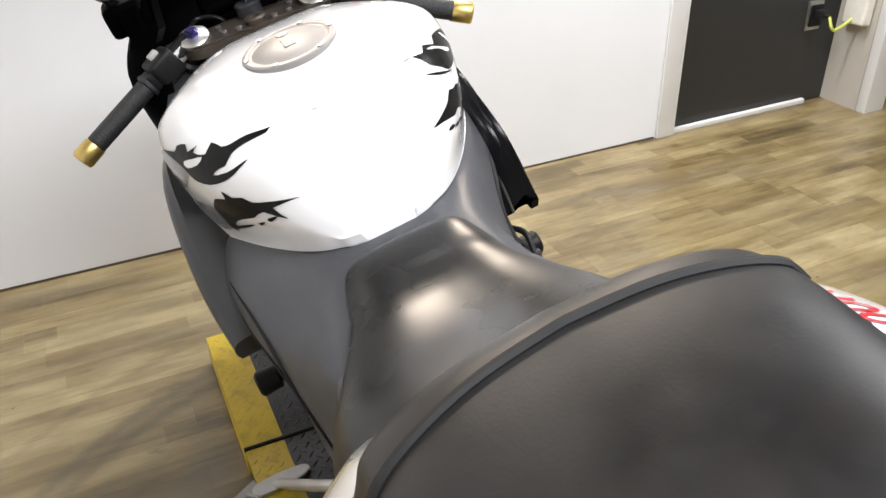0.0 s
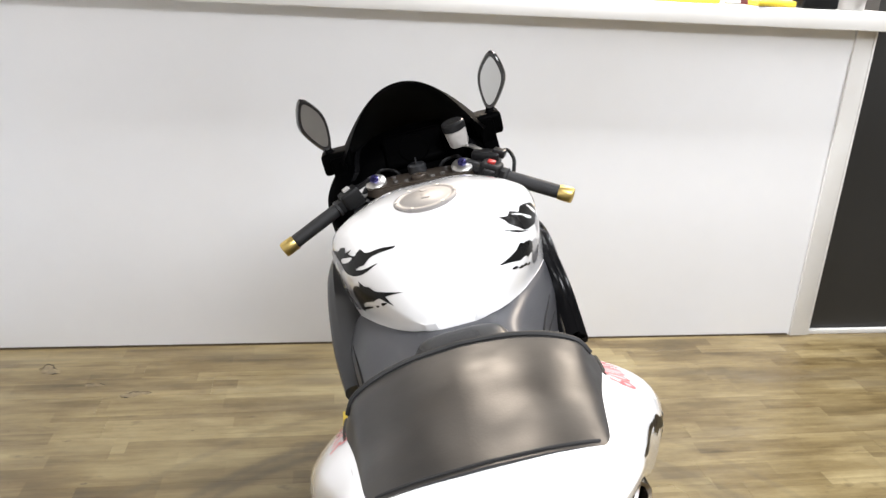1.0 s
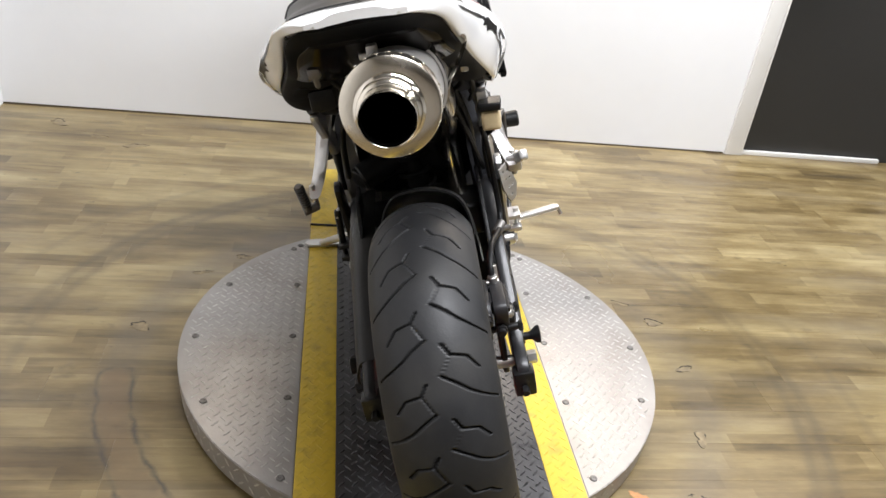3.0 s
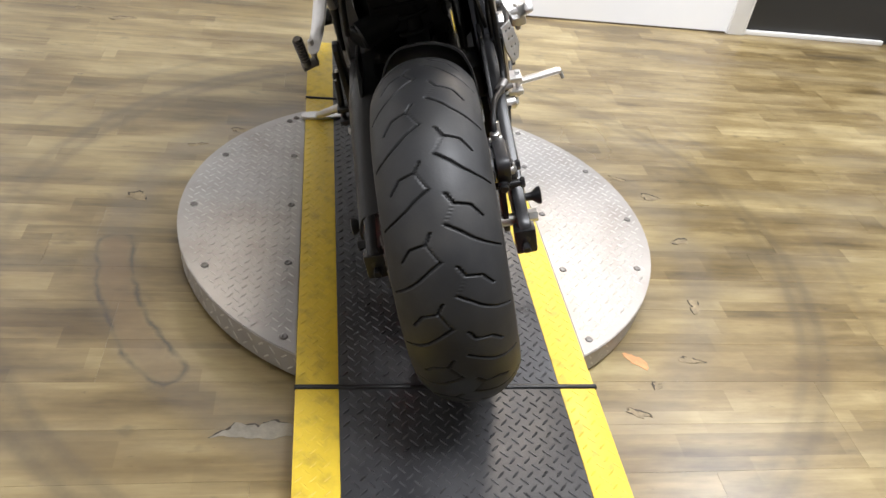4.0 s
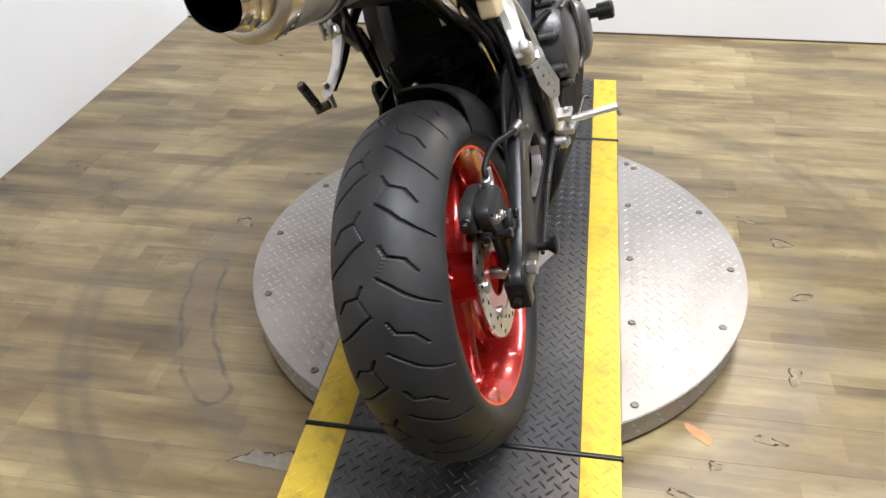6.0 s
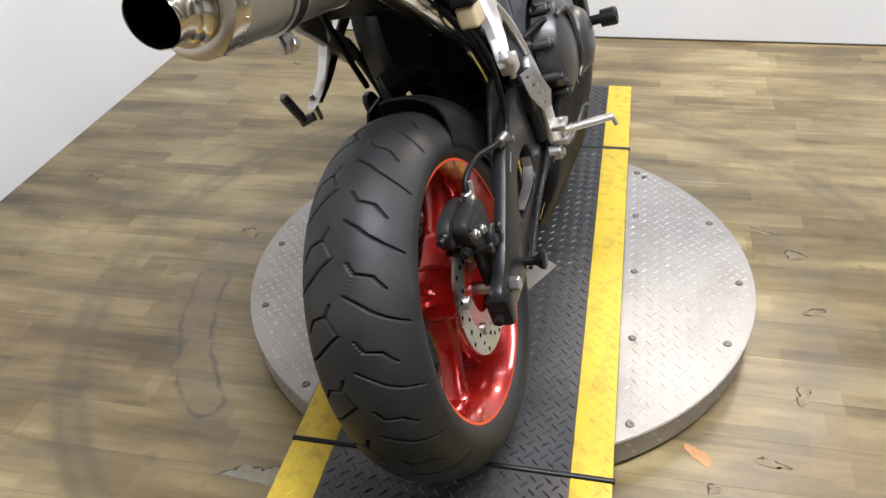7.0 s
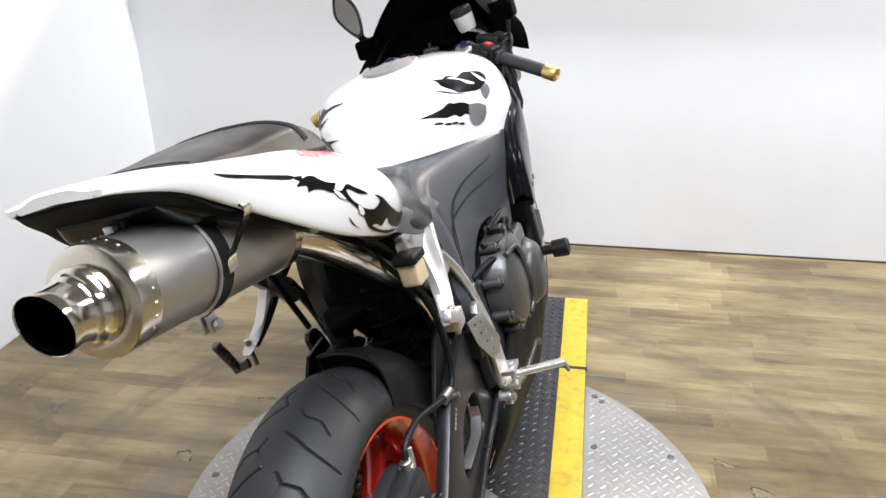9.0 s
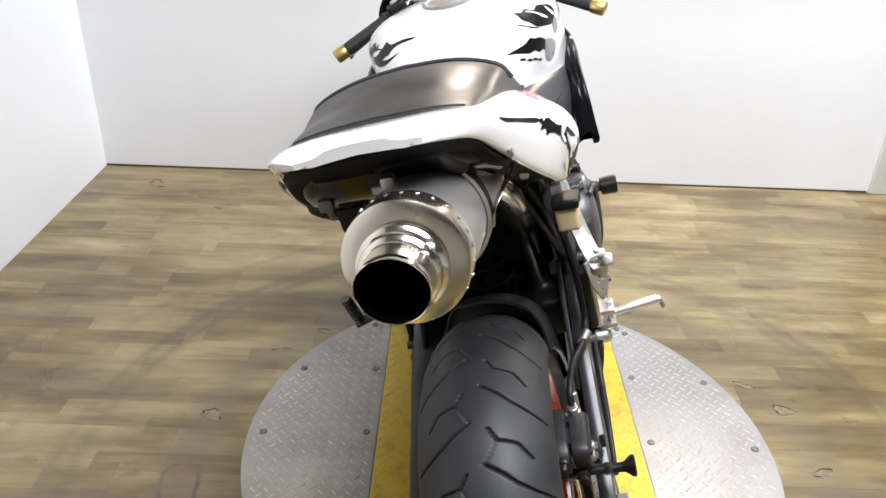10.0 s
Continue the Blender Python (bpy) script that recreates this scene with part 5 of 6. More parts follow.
# tank
def tank_half(v, top, flat, shoulder, side, edge):
    """Half a section of the tank: flat top, shoulder, side, and a crisp lower edge where the grey cover begins."""
    w = 0.891 - 0.153 * v
    return (v, [(0, top), (flat, top - 0.003), shoulder, side, (edge + 0.0015, w + 0.012), (edge, w + 0.0005), (edge - 0.002, w - 0.0015), (edge * 0.8, w - 0.006), (0, w - 0.008)])


tank_bm = body_loft([tank_half(0.5605, 0.8068, 0.012, (0.024, 0.8062), (0.031, 0.8060), 0.034), tank_half(0.566, 0.828, 0.022, (0.040, 0.820), (0.050, 0.812), 0.051), tank_half(0.574, 0.846, 0.028, (0.050, 0.835), (0.061, 0.820), 0.061), tank_half(0.592, 0.878, 0.040, (0.070, 0.862), (0.086, 0.836), 0.084),
                     tank_half(0.63, 0.916, 0.062, (0.102, 0.891), (0.120, 0.850), 0.113), tank_half(0.70, 0.945, 0.080, (0.142, 0.914), (0.165, 0.860), 0.151), tank_half(0.79, 0.960, 0.090, (0.168, 0.933), (0.198, 0.878), 0.188),
                     tank_half(0.86, 0.962, 0.090, (0.173, 0.935), (0.211, 0.888), 0.207), tank_half(0.93, 0.954, 0.086, (0.164, 0.923), (0.211, 0.866), 0.217), tank_half(1.00, 0.938, 0.074, (0.132, 0.912), (0.184, 0.842), 0.208),
                     tank_half(1.035, 0.910, 0.066, (0.116, 0.884), (0.160, 0.812), 0.186), tank_half(1.05, 0.872, 0.060, (0.110, 0.842), (0.145, 0.790), 0.160)], 72, 6)
tank_tree = BVHTree.FromBMesh(tank_bm)
tank = part("fuel_tank", tank_bm, WHITE_PAINT, bike, "glossy white fuel tank with torn black graphics")
CAP_AT = Matrix.Translation((0, 0.812, 0.9615)) @ pose(0, 0, 0, 2, 0, 0)
cap_m = CAP_AT @ pose(0, 0, 0, 0, -90, 0)
cap = part("filler_cap", lathe([(-0.012, 0), (-0.012, 0.064), (0.0015, 0.064), (0.0030, 0.062), (0.0032, 0.056), (0.0018, 0.054), (0.0018, 0.050), (0.0040, 0.046), (0.0046, 0)], 56, cap_m), CAP_GREY, tank, "round grey filler cap")
part("cap_lock", merge(turned(box(-0.008, 0.008, -0.014, 0.014, 0.004, 0.0056, 0.0007), CAP_AT), rod((0, 0.847, 0.9622), (0, 0.847, 0.9680), 0.009, 14)), CAP_GREY, cap)
for k in range(6):
    a = 2 * math.pi * k / 6
    q = CAP_AT @ Vector((0.059 * math.cos(a), 0.059 * math.sin(a), 0.0025))
    part("cap_screw", rod(q, q + Vector((0, 0, 0.0022)), 0.0036, 10), STEEL, cap)


def decal(outline, tree, start, way, place, material, parent, name="graphic", lift=0.0009, cell=0.006):
    """A vinyl shape laid on a curved surface: the outline's points are thrown onto it along one way."""
    bm = bmesh.new()
    vs = [bm.verts.new((x, y, 0)) for x, y in outline]
    es = [bm.edges.new((vs[i], vs[(i + 1) % len(vs)])) for i in range(len(vs))]
    bmesh.ops.triangle_fill(bm, edges=es, use_beauty=True)
    for _ in range(8):
        long = [e for e in bm.edges if e.calc_length() > cell * 2]
        if not long:
            break
        bmesh.ops.subdivide_edges(bm, edges=long, cuts=1)
        bmesh.ops.triangulate(bm, faces=bm.faces[:])
    lost = []
    for v in bm.verts:
        q = on_surface(tree, place(v.co.x, v.co.y), way, lift)
        if q is None:
            lost.append(v)
        else:
            v.co = q
    bmesh.ops.delete(bm, geom=lost, context="VERTS")
    if bm.faces:
        return part(name, bm, material, parent)
    bm.free()


for sgn in (-1, 1):
    side_place = lambda y, z, s=sgn: (s * 0.5, y, z)
    way = (-sgn, 0, 0)
    mk = lambda pts, m=DECAL_BLACK, sharp=2: decal(rounded(pts, sharp), tank_tree, None, way, side_place, m, tank, "pale_fleck" if m is WHITE_PAINT else "graphic", 0.0017 if m is WHITE_PAINT else 0.0009)
    # an upper and a lower torn flash, with tongues, drips and pale flecks
    if sgn < 0:
        mk([(0.662, 0.932), (0.682, 0.930), (0.690, 0.925), (0.700, 0.922), (0.718, 0.925), (0.719, 0.914), (0.742, 0.913), (0.738, 0.921), (0.754, 0.912), (0.762, 0.919), (0.782, 0.914), (0.788, 0.906), (0.833, 0.898), (0.800, 0.896),
            (0.771, 0.891), (0.754, 0.884), (0.736, 0.879), (0.707, 0.881), (0.682, 0.889), (0.668, 0.899), (0.660, 0.912), (0.668, 0.906), (0.680, 0.899), (0.700, 0.894), (0.692, 0.902), (0.683, 0.906), (0.682, 0.917), (0.676, 0.924)])
        mk([(0.600, 0.871), (0.628, 0.869), (0.646, 0.867), (0.659, 0.872), (0.673, 0.870), (0.690, 0.876), (0.686, 0.866), (0.707, 0.862), (0.730, 0.839), (0.732, 0.822), (0.732, 0.804), (0.716, 0.802), (0.702, 0.822), (0.677, 0.837), (0.650, 0.846), (0.634, 0.856), (0.606, 0.848), (0.622, 0.862)])
        mk([(0.709, 0.815), (0.663, 0.832), (0.668, 0.827), (0.713, 0.808)])
        mk([(0.650, 0.837), (0.638, 0.841), (0.646, 0.834)])
        mk([(0.632, 0.847), (0.617, 0.852), (0.628, 0.843)])
        mk([(0.762, 0.899), (0.742, 0.906), (0.722, 0.911), (0.730, 0.901), (0.754, 0.893)], WHITE_PAINT)
        mk([(0.732, 0.839), (0.760, 0.836), (0.800, 0.826), (0.800, 0.795), (0.760, 0.790), (0.732, 0.804)], DECAL_GREY)
        mk([(0.833, 0.897), (0.860, 0.880), (0.850, 0.850), (0.800, 0.850), (0.755, 0.882), (0.785, 0.893)], DECAL_GREY)
    else:
        mk([(0.664, 0.932), (0.690, 0.928), (0.705, 0.921), (0.720, 0.924), (0.732, 0.914), (0.750, 0.918), (0.771, 0.913), (0.800, 0.902), (0.806, 0.884), (0.770, 0.872), (0.735, 0.878), (0.707, 0.886), (0.697, 0.897), (0.687, 0.911), (0.694, 0.926)])
        mk([(0.664, 0.921), (0.668, 0.911), (0.682, 0.900), (0.700, 0.888), (0.720, 0.878), (0.690, 0.890), (0.672, 0.904)])
        mk([(0.612, 0.870), (0.636, 0.871), (0.656, 0.872), (0.672, 0.877), (0.682, 0.871), (0.694, 0.869), (0.718, 0.856), (0.717, 0.836), (0.702, 0.842), (0.686, 0.841), (0.674, 0.850), (0.656, 0.851), (0.640, 0.858), (0.624, 0.865)])
        mk([(0.718, 0.856), (0.777, 0.834), (0.766, 0.806), (0.736, 0.804), (0.716, 0.823)], DECAL_GREY)
        mk([(0.770, 0.872), (0.800, 0.876), (0.806, 0.856), (0.780, 0.846)], DECAL_GREY)
        mk([(0.712, 0.919), (0.724, 0.915), (0.736, 0.906), (0.760, 0.889), (0.752, 0.889), (0.738, 0.896), (0.730, 0.906)], WHITE_PAINT)
        mk([(0.771, 0.910), (0.782, 0.901), (0.800, 0.882), (0.786, 0.885), (0.775, 0.898)], WHITE_PAINT)
        for y, z in ((0.690, 0.826), (0.672, 0.834), (0.655, 0.839), (0.636, 0.848)):
            mk([(y - 0.010, z + 0.003), (y + 0.002, z + 0.002), (y + 0.009, z - 0.004), (y, z - 0.003)])
    tail_place = lambda y, z, s=sgn: (s * 0.5, y, z)
    tk = lambda pts, m=DECAL_BLACK: decal(rounded(pts, 3), tail_tree, None, way, tail_place, m, tail, "graphic" if m is DECAL_BLACK else "pale_fleck", 0.0009 if m is DECAL_BLACK else 0.0017)
    tk([(-0.152, 1.0125), (-0.138, 1.006), (-0.105, 0.991), (-0.056, 0.970), (-0.060, 0.966), (-0.105, 0.987), (-0.138, 1.002)])
    tk([(-0.054, 0.966), (-0.042, 0.963), (-0.046, 0.957)])
    tk([(-0.040, 0.960), (-0.028, 0.957), (-0.020, 0.948), (-0.012, 0.941), (-0.001, 0.935), (-0.005, 0.930), (0.004, 0.923), (0.016, 0.927), (0.028, 0.917), (0.040, 0.908), (0.050, 0.899), (0.032, 0.907), (0.020, 0.917), (0.012, 0.920), (0.020, 0.904),
        (0.032, 0.892), (0.044, 0.882), (0.062, 0.874), (0.075, 0.880), (0.064, 0.892), (0.082, 0.881), (0.103, 0.862), (0.142, 0.838), (0.186, 0.824), (0.189, 0.808), (0.145, 0.816), (0.112, 0.833), (0.098, 0.847), (0.086, 0.841),
        (0.071, 0.850), (0.056, 0.855), (0.040, 0.874), (0.028, 0.889), (0.020, 0.898), (0.008, 0.911), (-0.001, 0.922), (-0.012, 0.928), (-0.020, 0.935), (-0.032, 0.941), (-0.041, 0.942), (-0.041, 0.950), (-0.054, 0.955)])
    tk([(0.044, 0.870), (0.060, 0.853), (0.093, 0.832), (0.151, 0.811), (0.114, 0.819), (0.071, 0.840), (0.052, 0.855)])
    tk([(0.012, 0.886), (0.024, 0.870), (0.037, 0.858), (0.020, 0.872)])
    tk([(0.029, 0.893), (0.037, 0.886), (0.041, 0.876), (0.032, 0.881)], WHITE_PAINT)
    tk([(-0.008, 0.930), (0.000, 0.923), (0.009, 0.910), (-0.001, 0.917)], WHITE_PAINT)
    # red lettering, laid on the shoulder of the cowl
    word = bpy.data.curves.new("lettering", "FONT")
    word.body, word.size, word.shear, word.resolution_u = "600RR", 0.036, 0.25, 3
    word_ob = new("lettering", word)
    word_me = bpy.data.meshes.new_from_object(word_ob.evaluated_get(bpy.context.evaluated_depsgraph_get()))
    bm = bmesh.new()
    bm.from_mesh(word_me)
    bpy.data.objects.remove(word_ob)
    bpy.data.curves.remove(word)
    bpy.data.meshes.remove(word_me)
    bmesh.ops.triangulate(bm, faces=bm.faces[:])
    lost = []
    for q in bm.verts:
        v = 0.118 - q.co.x * 1.05 if sgn < 0 else -0.008 + q.co.x * 1.05
        hit_at = on_surface(tail_tree, ((sgn * 0.150 + q.co.y * 0.9 if sgn < 0 else 0.156 - q.co.y * 0.9), v, 1.3), (0, 0, -1), 0.001)
        if hit_at is None:
            lost.append(q)
        else:
            q.co = hit_at
    bmesh.ops.delete(bm, geom=lost, context="VERTS")
    part("lettering", bm, DECAL_RED, tail, "red slanted lettering", smooth=False)

# side spars and their grey covers
SPAR = [(0.375, [(0.100, 0.772), (0.130, 0.752), (0.144, 0.705), (0.148, 0.655), (0.142, 0.60)]), (0.41, [(0.082, 0.781), (0.130, 0.762), (0.155, 0.69), (0.158, 0.58), (0.152, 0.46)]),
        (0.45, [(0.072, 0.789), (0.130, 0.770), (0.164, 0.70), (0.168, 0.59), (0.160, 0.45)]), (0.50, [(0.062, 0.797), (0.122, 0.778), (0.172, 0.715), (0.178, 0.63), (0.172, 0.55)]),
        (0.56, [(0.050, 0.803), (0.118, 0.784), (0.180, 0.725), (0.190, 0.668), (0.184, 0.620)]), (0.64, [(0.118, 0.792), (0.158, 0.773), (0.196, 0.730), (0.206, 0.690), (0.200, 0.652)]),
        (0.74, [(0.170, 0.777), (0.190, 0.764), (0.213, 0.730), (0.216, 0.700), (0.208, 0.668)]), (0.85, [(0.206, 0.760), (0.213, 0.750), (0.220, 0.728), (0.220, 0.702), (0.210, 0.676)]),
        (0.97, [(0.210, 0.744), (0.214, 0.738), (0.218, 0.722), (0.214, 0.70), (0.204, 0.680)]), (1.09, [(0.130, 0.738), (0.158, 0.732), (0.168, 0.72), (0.166, 0.705), (0.156, 0.69)])]
part("centre_cover", body_loft([(0.66, [(0, 0.782), (0.06, 0.782), (0.105, 0.780), (0.118, 0.76), (0, 0.74)]), (0.585, [(0, 0.799), (0.045, 0.799), (0.078, 0.796), (0.110, 0.77), (0, 0.74)]), (0.545, [(0, 0.803), (0.040, 0.803), (0.066, 0.799), (0.108, 0.77), (0, 0.74)]),
                                (0.50, [(0, 0.795), (0.045, 0.794), (0.075, 0.788), (0.11, 0.76), (0, 0.73)]), (0.43, [(0, 0.776), (0.06, 0.774), (0.10, 0.764), (0.125, 0.74), (0, 0.72)])], 24, 5), GREY_FRAME, bike, "gunmetal cover between tank and seat")
SPAR_RIGHT = SPAR[:2] + [(0.45, [(0.072, 0.789), (0.112, 0.772), (0.138, 0.70), (0.145, 0.59), (0.145, 0.45)]), (0.50, [(0.062, 0.797), (0.100, 0.784), (0.124, 0.718), (0.137, 0.64), (0.142, 0.54)]),
                          (0.56, [(0.050, 0.803), (0.106, 0.787), (0.132, 0.727), (0.144, 0.668), (0.146, 0.60)]), (0.64, [(0.118, 0.792), (0.139, 0.776), (0.157, 0.732), (0.157, 0.690), (0.155, 0.625)]),
                          (0.74, [(0.170, 0.777), (0.180, 0.764), (0.194, 0.725), (0.193, 0.68), (0.186, 0.615)]), (0.85, [(0.206, 0.760), (0.210, 0.750), (0.214, 0.720), (0.211, 0.68), (0.198, 0.625)])] + SPAR[8:]
for sgn in (-1, 1):
    spar_bm = side_loft(SPAR_RIGHT if sgn > 0 else SPAR, sgn, 48, 5, 0.030)
    spar_tree = BVHTree.FromBMesh(spar_bm)
    spar = part("frame_spar", spar_bm, GREY_FRAME, bike, "gunmetal grey frame spar cover")
    for rib in (((0.47, 0.60), (0.52, 0.69), (0.60, 0.725), (0.72, 0.738)), ((0.43, 0.52), (0.455, 0.62), (0.50, 0.675), (0.58, 0.695), (0.72, 0.70))):
        pts = [on_surface(spar_tree, (sgn * 0.5, v, w), (-sgn, 0, 0), 0.0005) for v, w in spline(rib, 14)]
        pts = [p for p in pts if p]
        if len(pts) > 3:
            # a near-black line on the surface paints the shade of a crease
            part("crease", tube(pts, [0.0006, 0.0022, 0.003, 0.0022, 0.0006], 30, 8), GROOVE_SHADE, spar, "crease shade laid on as a dark line")
    for v, w in ((0.44, 0.475), (0.47, 0.555)):
        q = on_surface(spar_tree, (sgn * 0.5, v, w), (-sgn, 0, 0), 0.0)
        if q:
            part("spar_bolt", rod(q, q + Vector((sgn * 0.008, 0, 0)), 0.009, 12), SCREW, spar)
    # cover between seat and tank
    part("seat_flank", side_loft([(0.17, [(0.118, 0.868), (0.150, 0.840), (0.156, 0.800)]), (0.24, [(0.128, 0.832), (0.156, 0.806), (0.160, 0.765)]), (0.30, [(0.122, 0.806), (0.152, 0.786), (0.156, 0.745)]), (0.37, [(0.105, 0.785), (0.137, 0.765), (0.142, 0.735)]), (0.42, [(0.10, 0.780), (0.128, 0.764), (0.140, 0.74)]), (0.46, [(0.095, 0.772), (0.118, 0.760), (0.136, 0.74)])], sgn, 20, 4, 0.012), GREY_FRAME, spar)

# black side fairings, with a deep folded rear edge
for sgn in (-1, 1):
    front = [(1.08, [(0.182, 0.880), (0.196, 0.805), (0.200, 0.680), (0.184, 0.565)]), (1.20, [(0.162, 0.915), (0.176, 0.820), (0.178, 0.680), (0.160, 0.55)]),
             (1.33, [(0.130, 0.930), (0.146, 0.825), (0.150, 0.680), (0.130, 0.55)]), (1.47, [(0.080, 0.905), (0.098, 0.815), (0.102, 0.690), (0.085, 0.590)])]
    if sgn < 0:
        FAIR = [(0.685, [(0.206, 0.672), (0.236, 0.668), (0.244, 0.654), (0.240, 0.642)]), (0.76, [(0.224, 0.762), (0.249, 0.735), (0.253, 0.680), (0.246, 0.622)]),
                (0.86, [(0.222, 0.842), (0.242, 0.812), (0.245, 0.700), (0.232, 0.600)]), (0.97, [(0.204, 0.872), (0.222, 0.820), (0.224, 0.700), (0.206, 0.582)])] + front
    else:
        FAIR = [(0.742, [(0.204, 0.612), (0.238, 0.632), (0.247, 0.618), (0.244, 0.604)]), (0.775, [(0.204, 0.694), (0.236, 0.716), (0.244, 0.660), (0.243, 0.602)]),
                (0.835, [(0.200, 0.749), (0.232, 0.766), (0.239, 0.700), (0.232, 0.596)]), (0.935, [(0.194, 0.797), (0.229, 0.803), (0.232, 0.730), (0.214, 0.584)])] + front
    fair_bm = side_loft(FAIR, sgn, 40, 5, 0.044 if sgn < 0 else 0.012)
    fair_tree = BVHTree.FromBMesh(fair_bm)
    fair = part("side_fairing", fair_bm, BLACK_SATIN if sgn > 0 else GREY_FAIRING, bike, "gloss black side fairing" if sgn > 0 else "dark grey side fairing")
    rim = [(0.203, 0.741, 0.614), (0.203, 0.776, 0.696), (0.199, 0.836, 0.750), (0.193, 0.93, 0.797)] if sgn > 0 else [(0.184, 0.69, 0.664), (0.190, 0.76, 0.758), (0.186, 0.86, 0.838), (0.170, 0.95, 0.866)]
    part("edge_line", tube([(sgn * u, v, w) for u, v, w in rim], 0.0028, 24, 8), POLISHED if sgn > 0 else BLACK_GLOSS, fair)
    for v, w in ((0.80, 0.635), (0.90, 0.62), (1.0, 0.78)):
        q = on_surface(fair_tree, (sgn * 0.5, v, w), (-sgn, 0, 0), 0.0)
        if q:
            part("fairing_screw", rod(Vector(q) - Vector((sgn * 0.006, 0, 0)), Vector(q) + Vector((sgn * 0.0025, 0, 0)), 0.007, 10), SCREW, fair)
    tuck = 1.0 if sgn > 0 else 0.0
    part("inner_cowl", side_loft([(0.985, [(0.200, 0.822), (0.213, 0.800), (0.214, 0.74)]), (1.035, [(0.188, 0.845), (0.210, 0.822), (0.214, 0.75)]), (1.09, [(0.180, 0.890 - 0.020 * tuck), (0.218 - 0.012 * tuck, 0.850 - 0.02 * tuck), (0.224 - 0.012 * tuck, 0.765)]), (1.15, [(0.165 - 0.01 * tuck, 0.932 - 0.025 * tuck), (0.228 - 0.038 * tuck, 0.908 - 0.030 * tuck), (0.222 - 0.03 * tuck, 0.79)]), (1.21, [(0.135, 0.965 - 0.01 * tuck), (0.196 - 0.025 * tuck, 0.955 - 0.02 * tuck), (0.206 - 0.02 * tuck, 0.82)]), (1.27, [(0.120, 0.985), (0.165, 0.965), (0.180, 0.84)])], sgn, 24, 4, 0.012), SCREEN, bike, "black inner fairing panel")
    pan = part("lower_fairing", side_loft([(0.322, [(0.118, 0.246), (0.120, 0.236), (0.113, 0.226)]), (0.365, [(0.172, 0.352), (0.160, 0.285), (0.105, 0.195)]), (0.50, [(0.172, 0.400), (0.162, 0.290), (0.10, 0.150)]), (0.70, [(0.162, 0.400), (0.158, 0.270), (0.10, 0.125)]), (0.95, [(0.155, 0.430), (0.160, 0.29), (0.11, 0.115)]),
                                           (1.12, [(0.155, 0.500), (0.150, 0.34), (0.10, 0.16)])], sgn, 30, 5, 0.007), DEEP_BLACK, bike, "black belly pan")
    # the glossy edge's highlight is modelled as a polished line on the matt pan
    part("edge_line", tube([(sgn * 0.1185, 0.322, 0.242), (sgn * 0.152, 0.345, 0.305), (sgn * 0.172, 0.366, 0.354)], 0.0016, 14, 6), POLISHED, pan, "edge highlight laid on as a thin polished line")


# nose, windscreen, clocks
NOSE = [(1.16, [(0.150, 0.955), (0.175, 0.92), (0.182, 0.86)]), (1.26, [(0.138, 0.985), (0.178, 0.93), (0.190, 0.84)]), (1.38, [(0.105, 0.965), (0.160, 0.90), (0.178, 0.80)]), (1.52, [(0.050, 0.87), (0.110, 0.82), (0.130, 0.74)]), (1.60, [(0.012, 0.77), (0.045, 0.75), (0.055, 0.71)])]
for sgn in (-1, 1):
    part("nose_cowl", side_loft([(v, [(u - (0.010 if sgn > 0 and v < 1.4 else 0.0), w - (0.012 if sgn > 0 and v < 1.4 else 0.0)) for u, w in pts]) for v, pts in NOSE], sgn, 28, 5, 0.012), BLACK_SATIN, bike, "gloss black nose cowl")
    part("mirror_mount", turned(merge(box(min(sgn * 0.150, sgn * 0.222), max(sgn * 0.150, sgn * 0.222), 1.20, 1.275, 0.944, 0.996, 0.012, 3), slab([(1.19, 0.985), (1.19, 0.935), (1.16, 0.905), (1.21, 0.90), (1.27, 0.94), (1.27, 0.985)], min(sgn * 0.165, sgn * 0.20), max(sgn * 0.165, sgn * 0.20), 0.004)), Matrix.Translation((0, 0, 0.008))), SCREEN, bike)
scr = []
for f in np.linspace(0, 1, 22):
    # from the rear upper lip down and forward to the nose
    v, top, half = 1.235 + 0.33 * f, 1.122 - 0.05 * f - 0.21 * f * f, 0.104 + 0.055 * math.sin(math.pi * min(1, 0.25 + f * 0.6))
    base = 0.985 - 0.03 * f - 0.13 * f * f
    line = []
    for a in np.linspace(-1, 1, 27):
        x = half * a * (1.18 + 0.22 * f if abs(a) > 0.99 else 1.15 + 0.2 * f)
        z = base + (top - base) * (1 - abs(a) ** 2.2)
        y = v - 0.10 * a * a * (1 - 0.5 * f) + 0.02
        line.append((x, y, z))
    scr.append(line)
outer = np.array(scr)
ring_set = [list(map(tuple, r)) + [tuple(np.array(p) - np.array((0, -0.002, 0.004))) for p in r[::-1]] for r in outer]
part("windscreen", skin(ring_set), SCREEN, bike, "dark tinted windscreen")
part("screen_base", body_loft([(1.205, [(0, 0.925), (0.10, 0.925), (0.155, 0.92), (0.16, 0.88), (0, 0.87)]), (1.24, [(0, 0.975), (0.10, 0.972), (0.160, 0.955), (0.17, 0.90), (0, 0.88)]), (1.34, [(0, 1.0), (0.09, 0.99), (0.15, 0.95), (0.16, 0.88), (0, 0.86)])], 18, 4), SCREEN, bike, "black clock surround")
dash = part("instrument_panel", turned(box(-0.075, 0.075, -0.02, 0.02, -0.045, 0.045, 0.014, 3), Matrix.Translation((0, 1.235, 0.958)) @ pose(0, 0, 0, -42, 0, 0)), SCREEN, bike, "black instrument cluster")
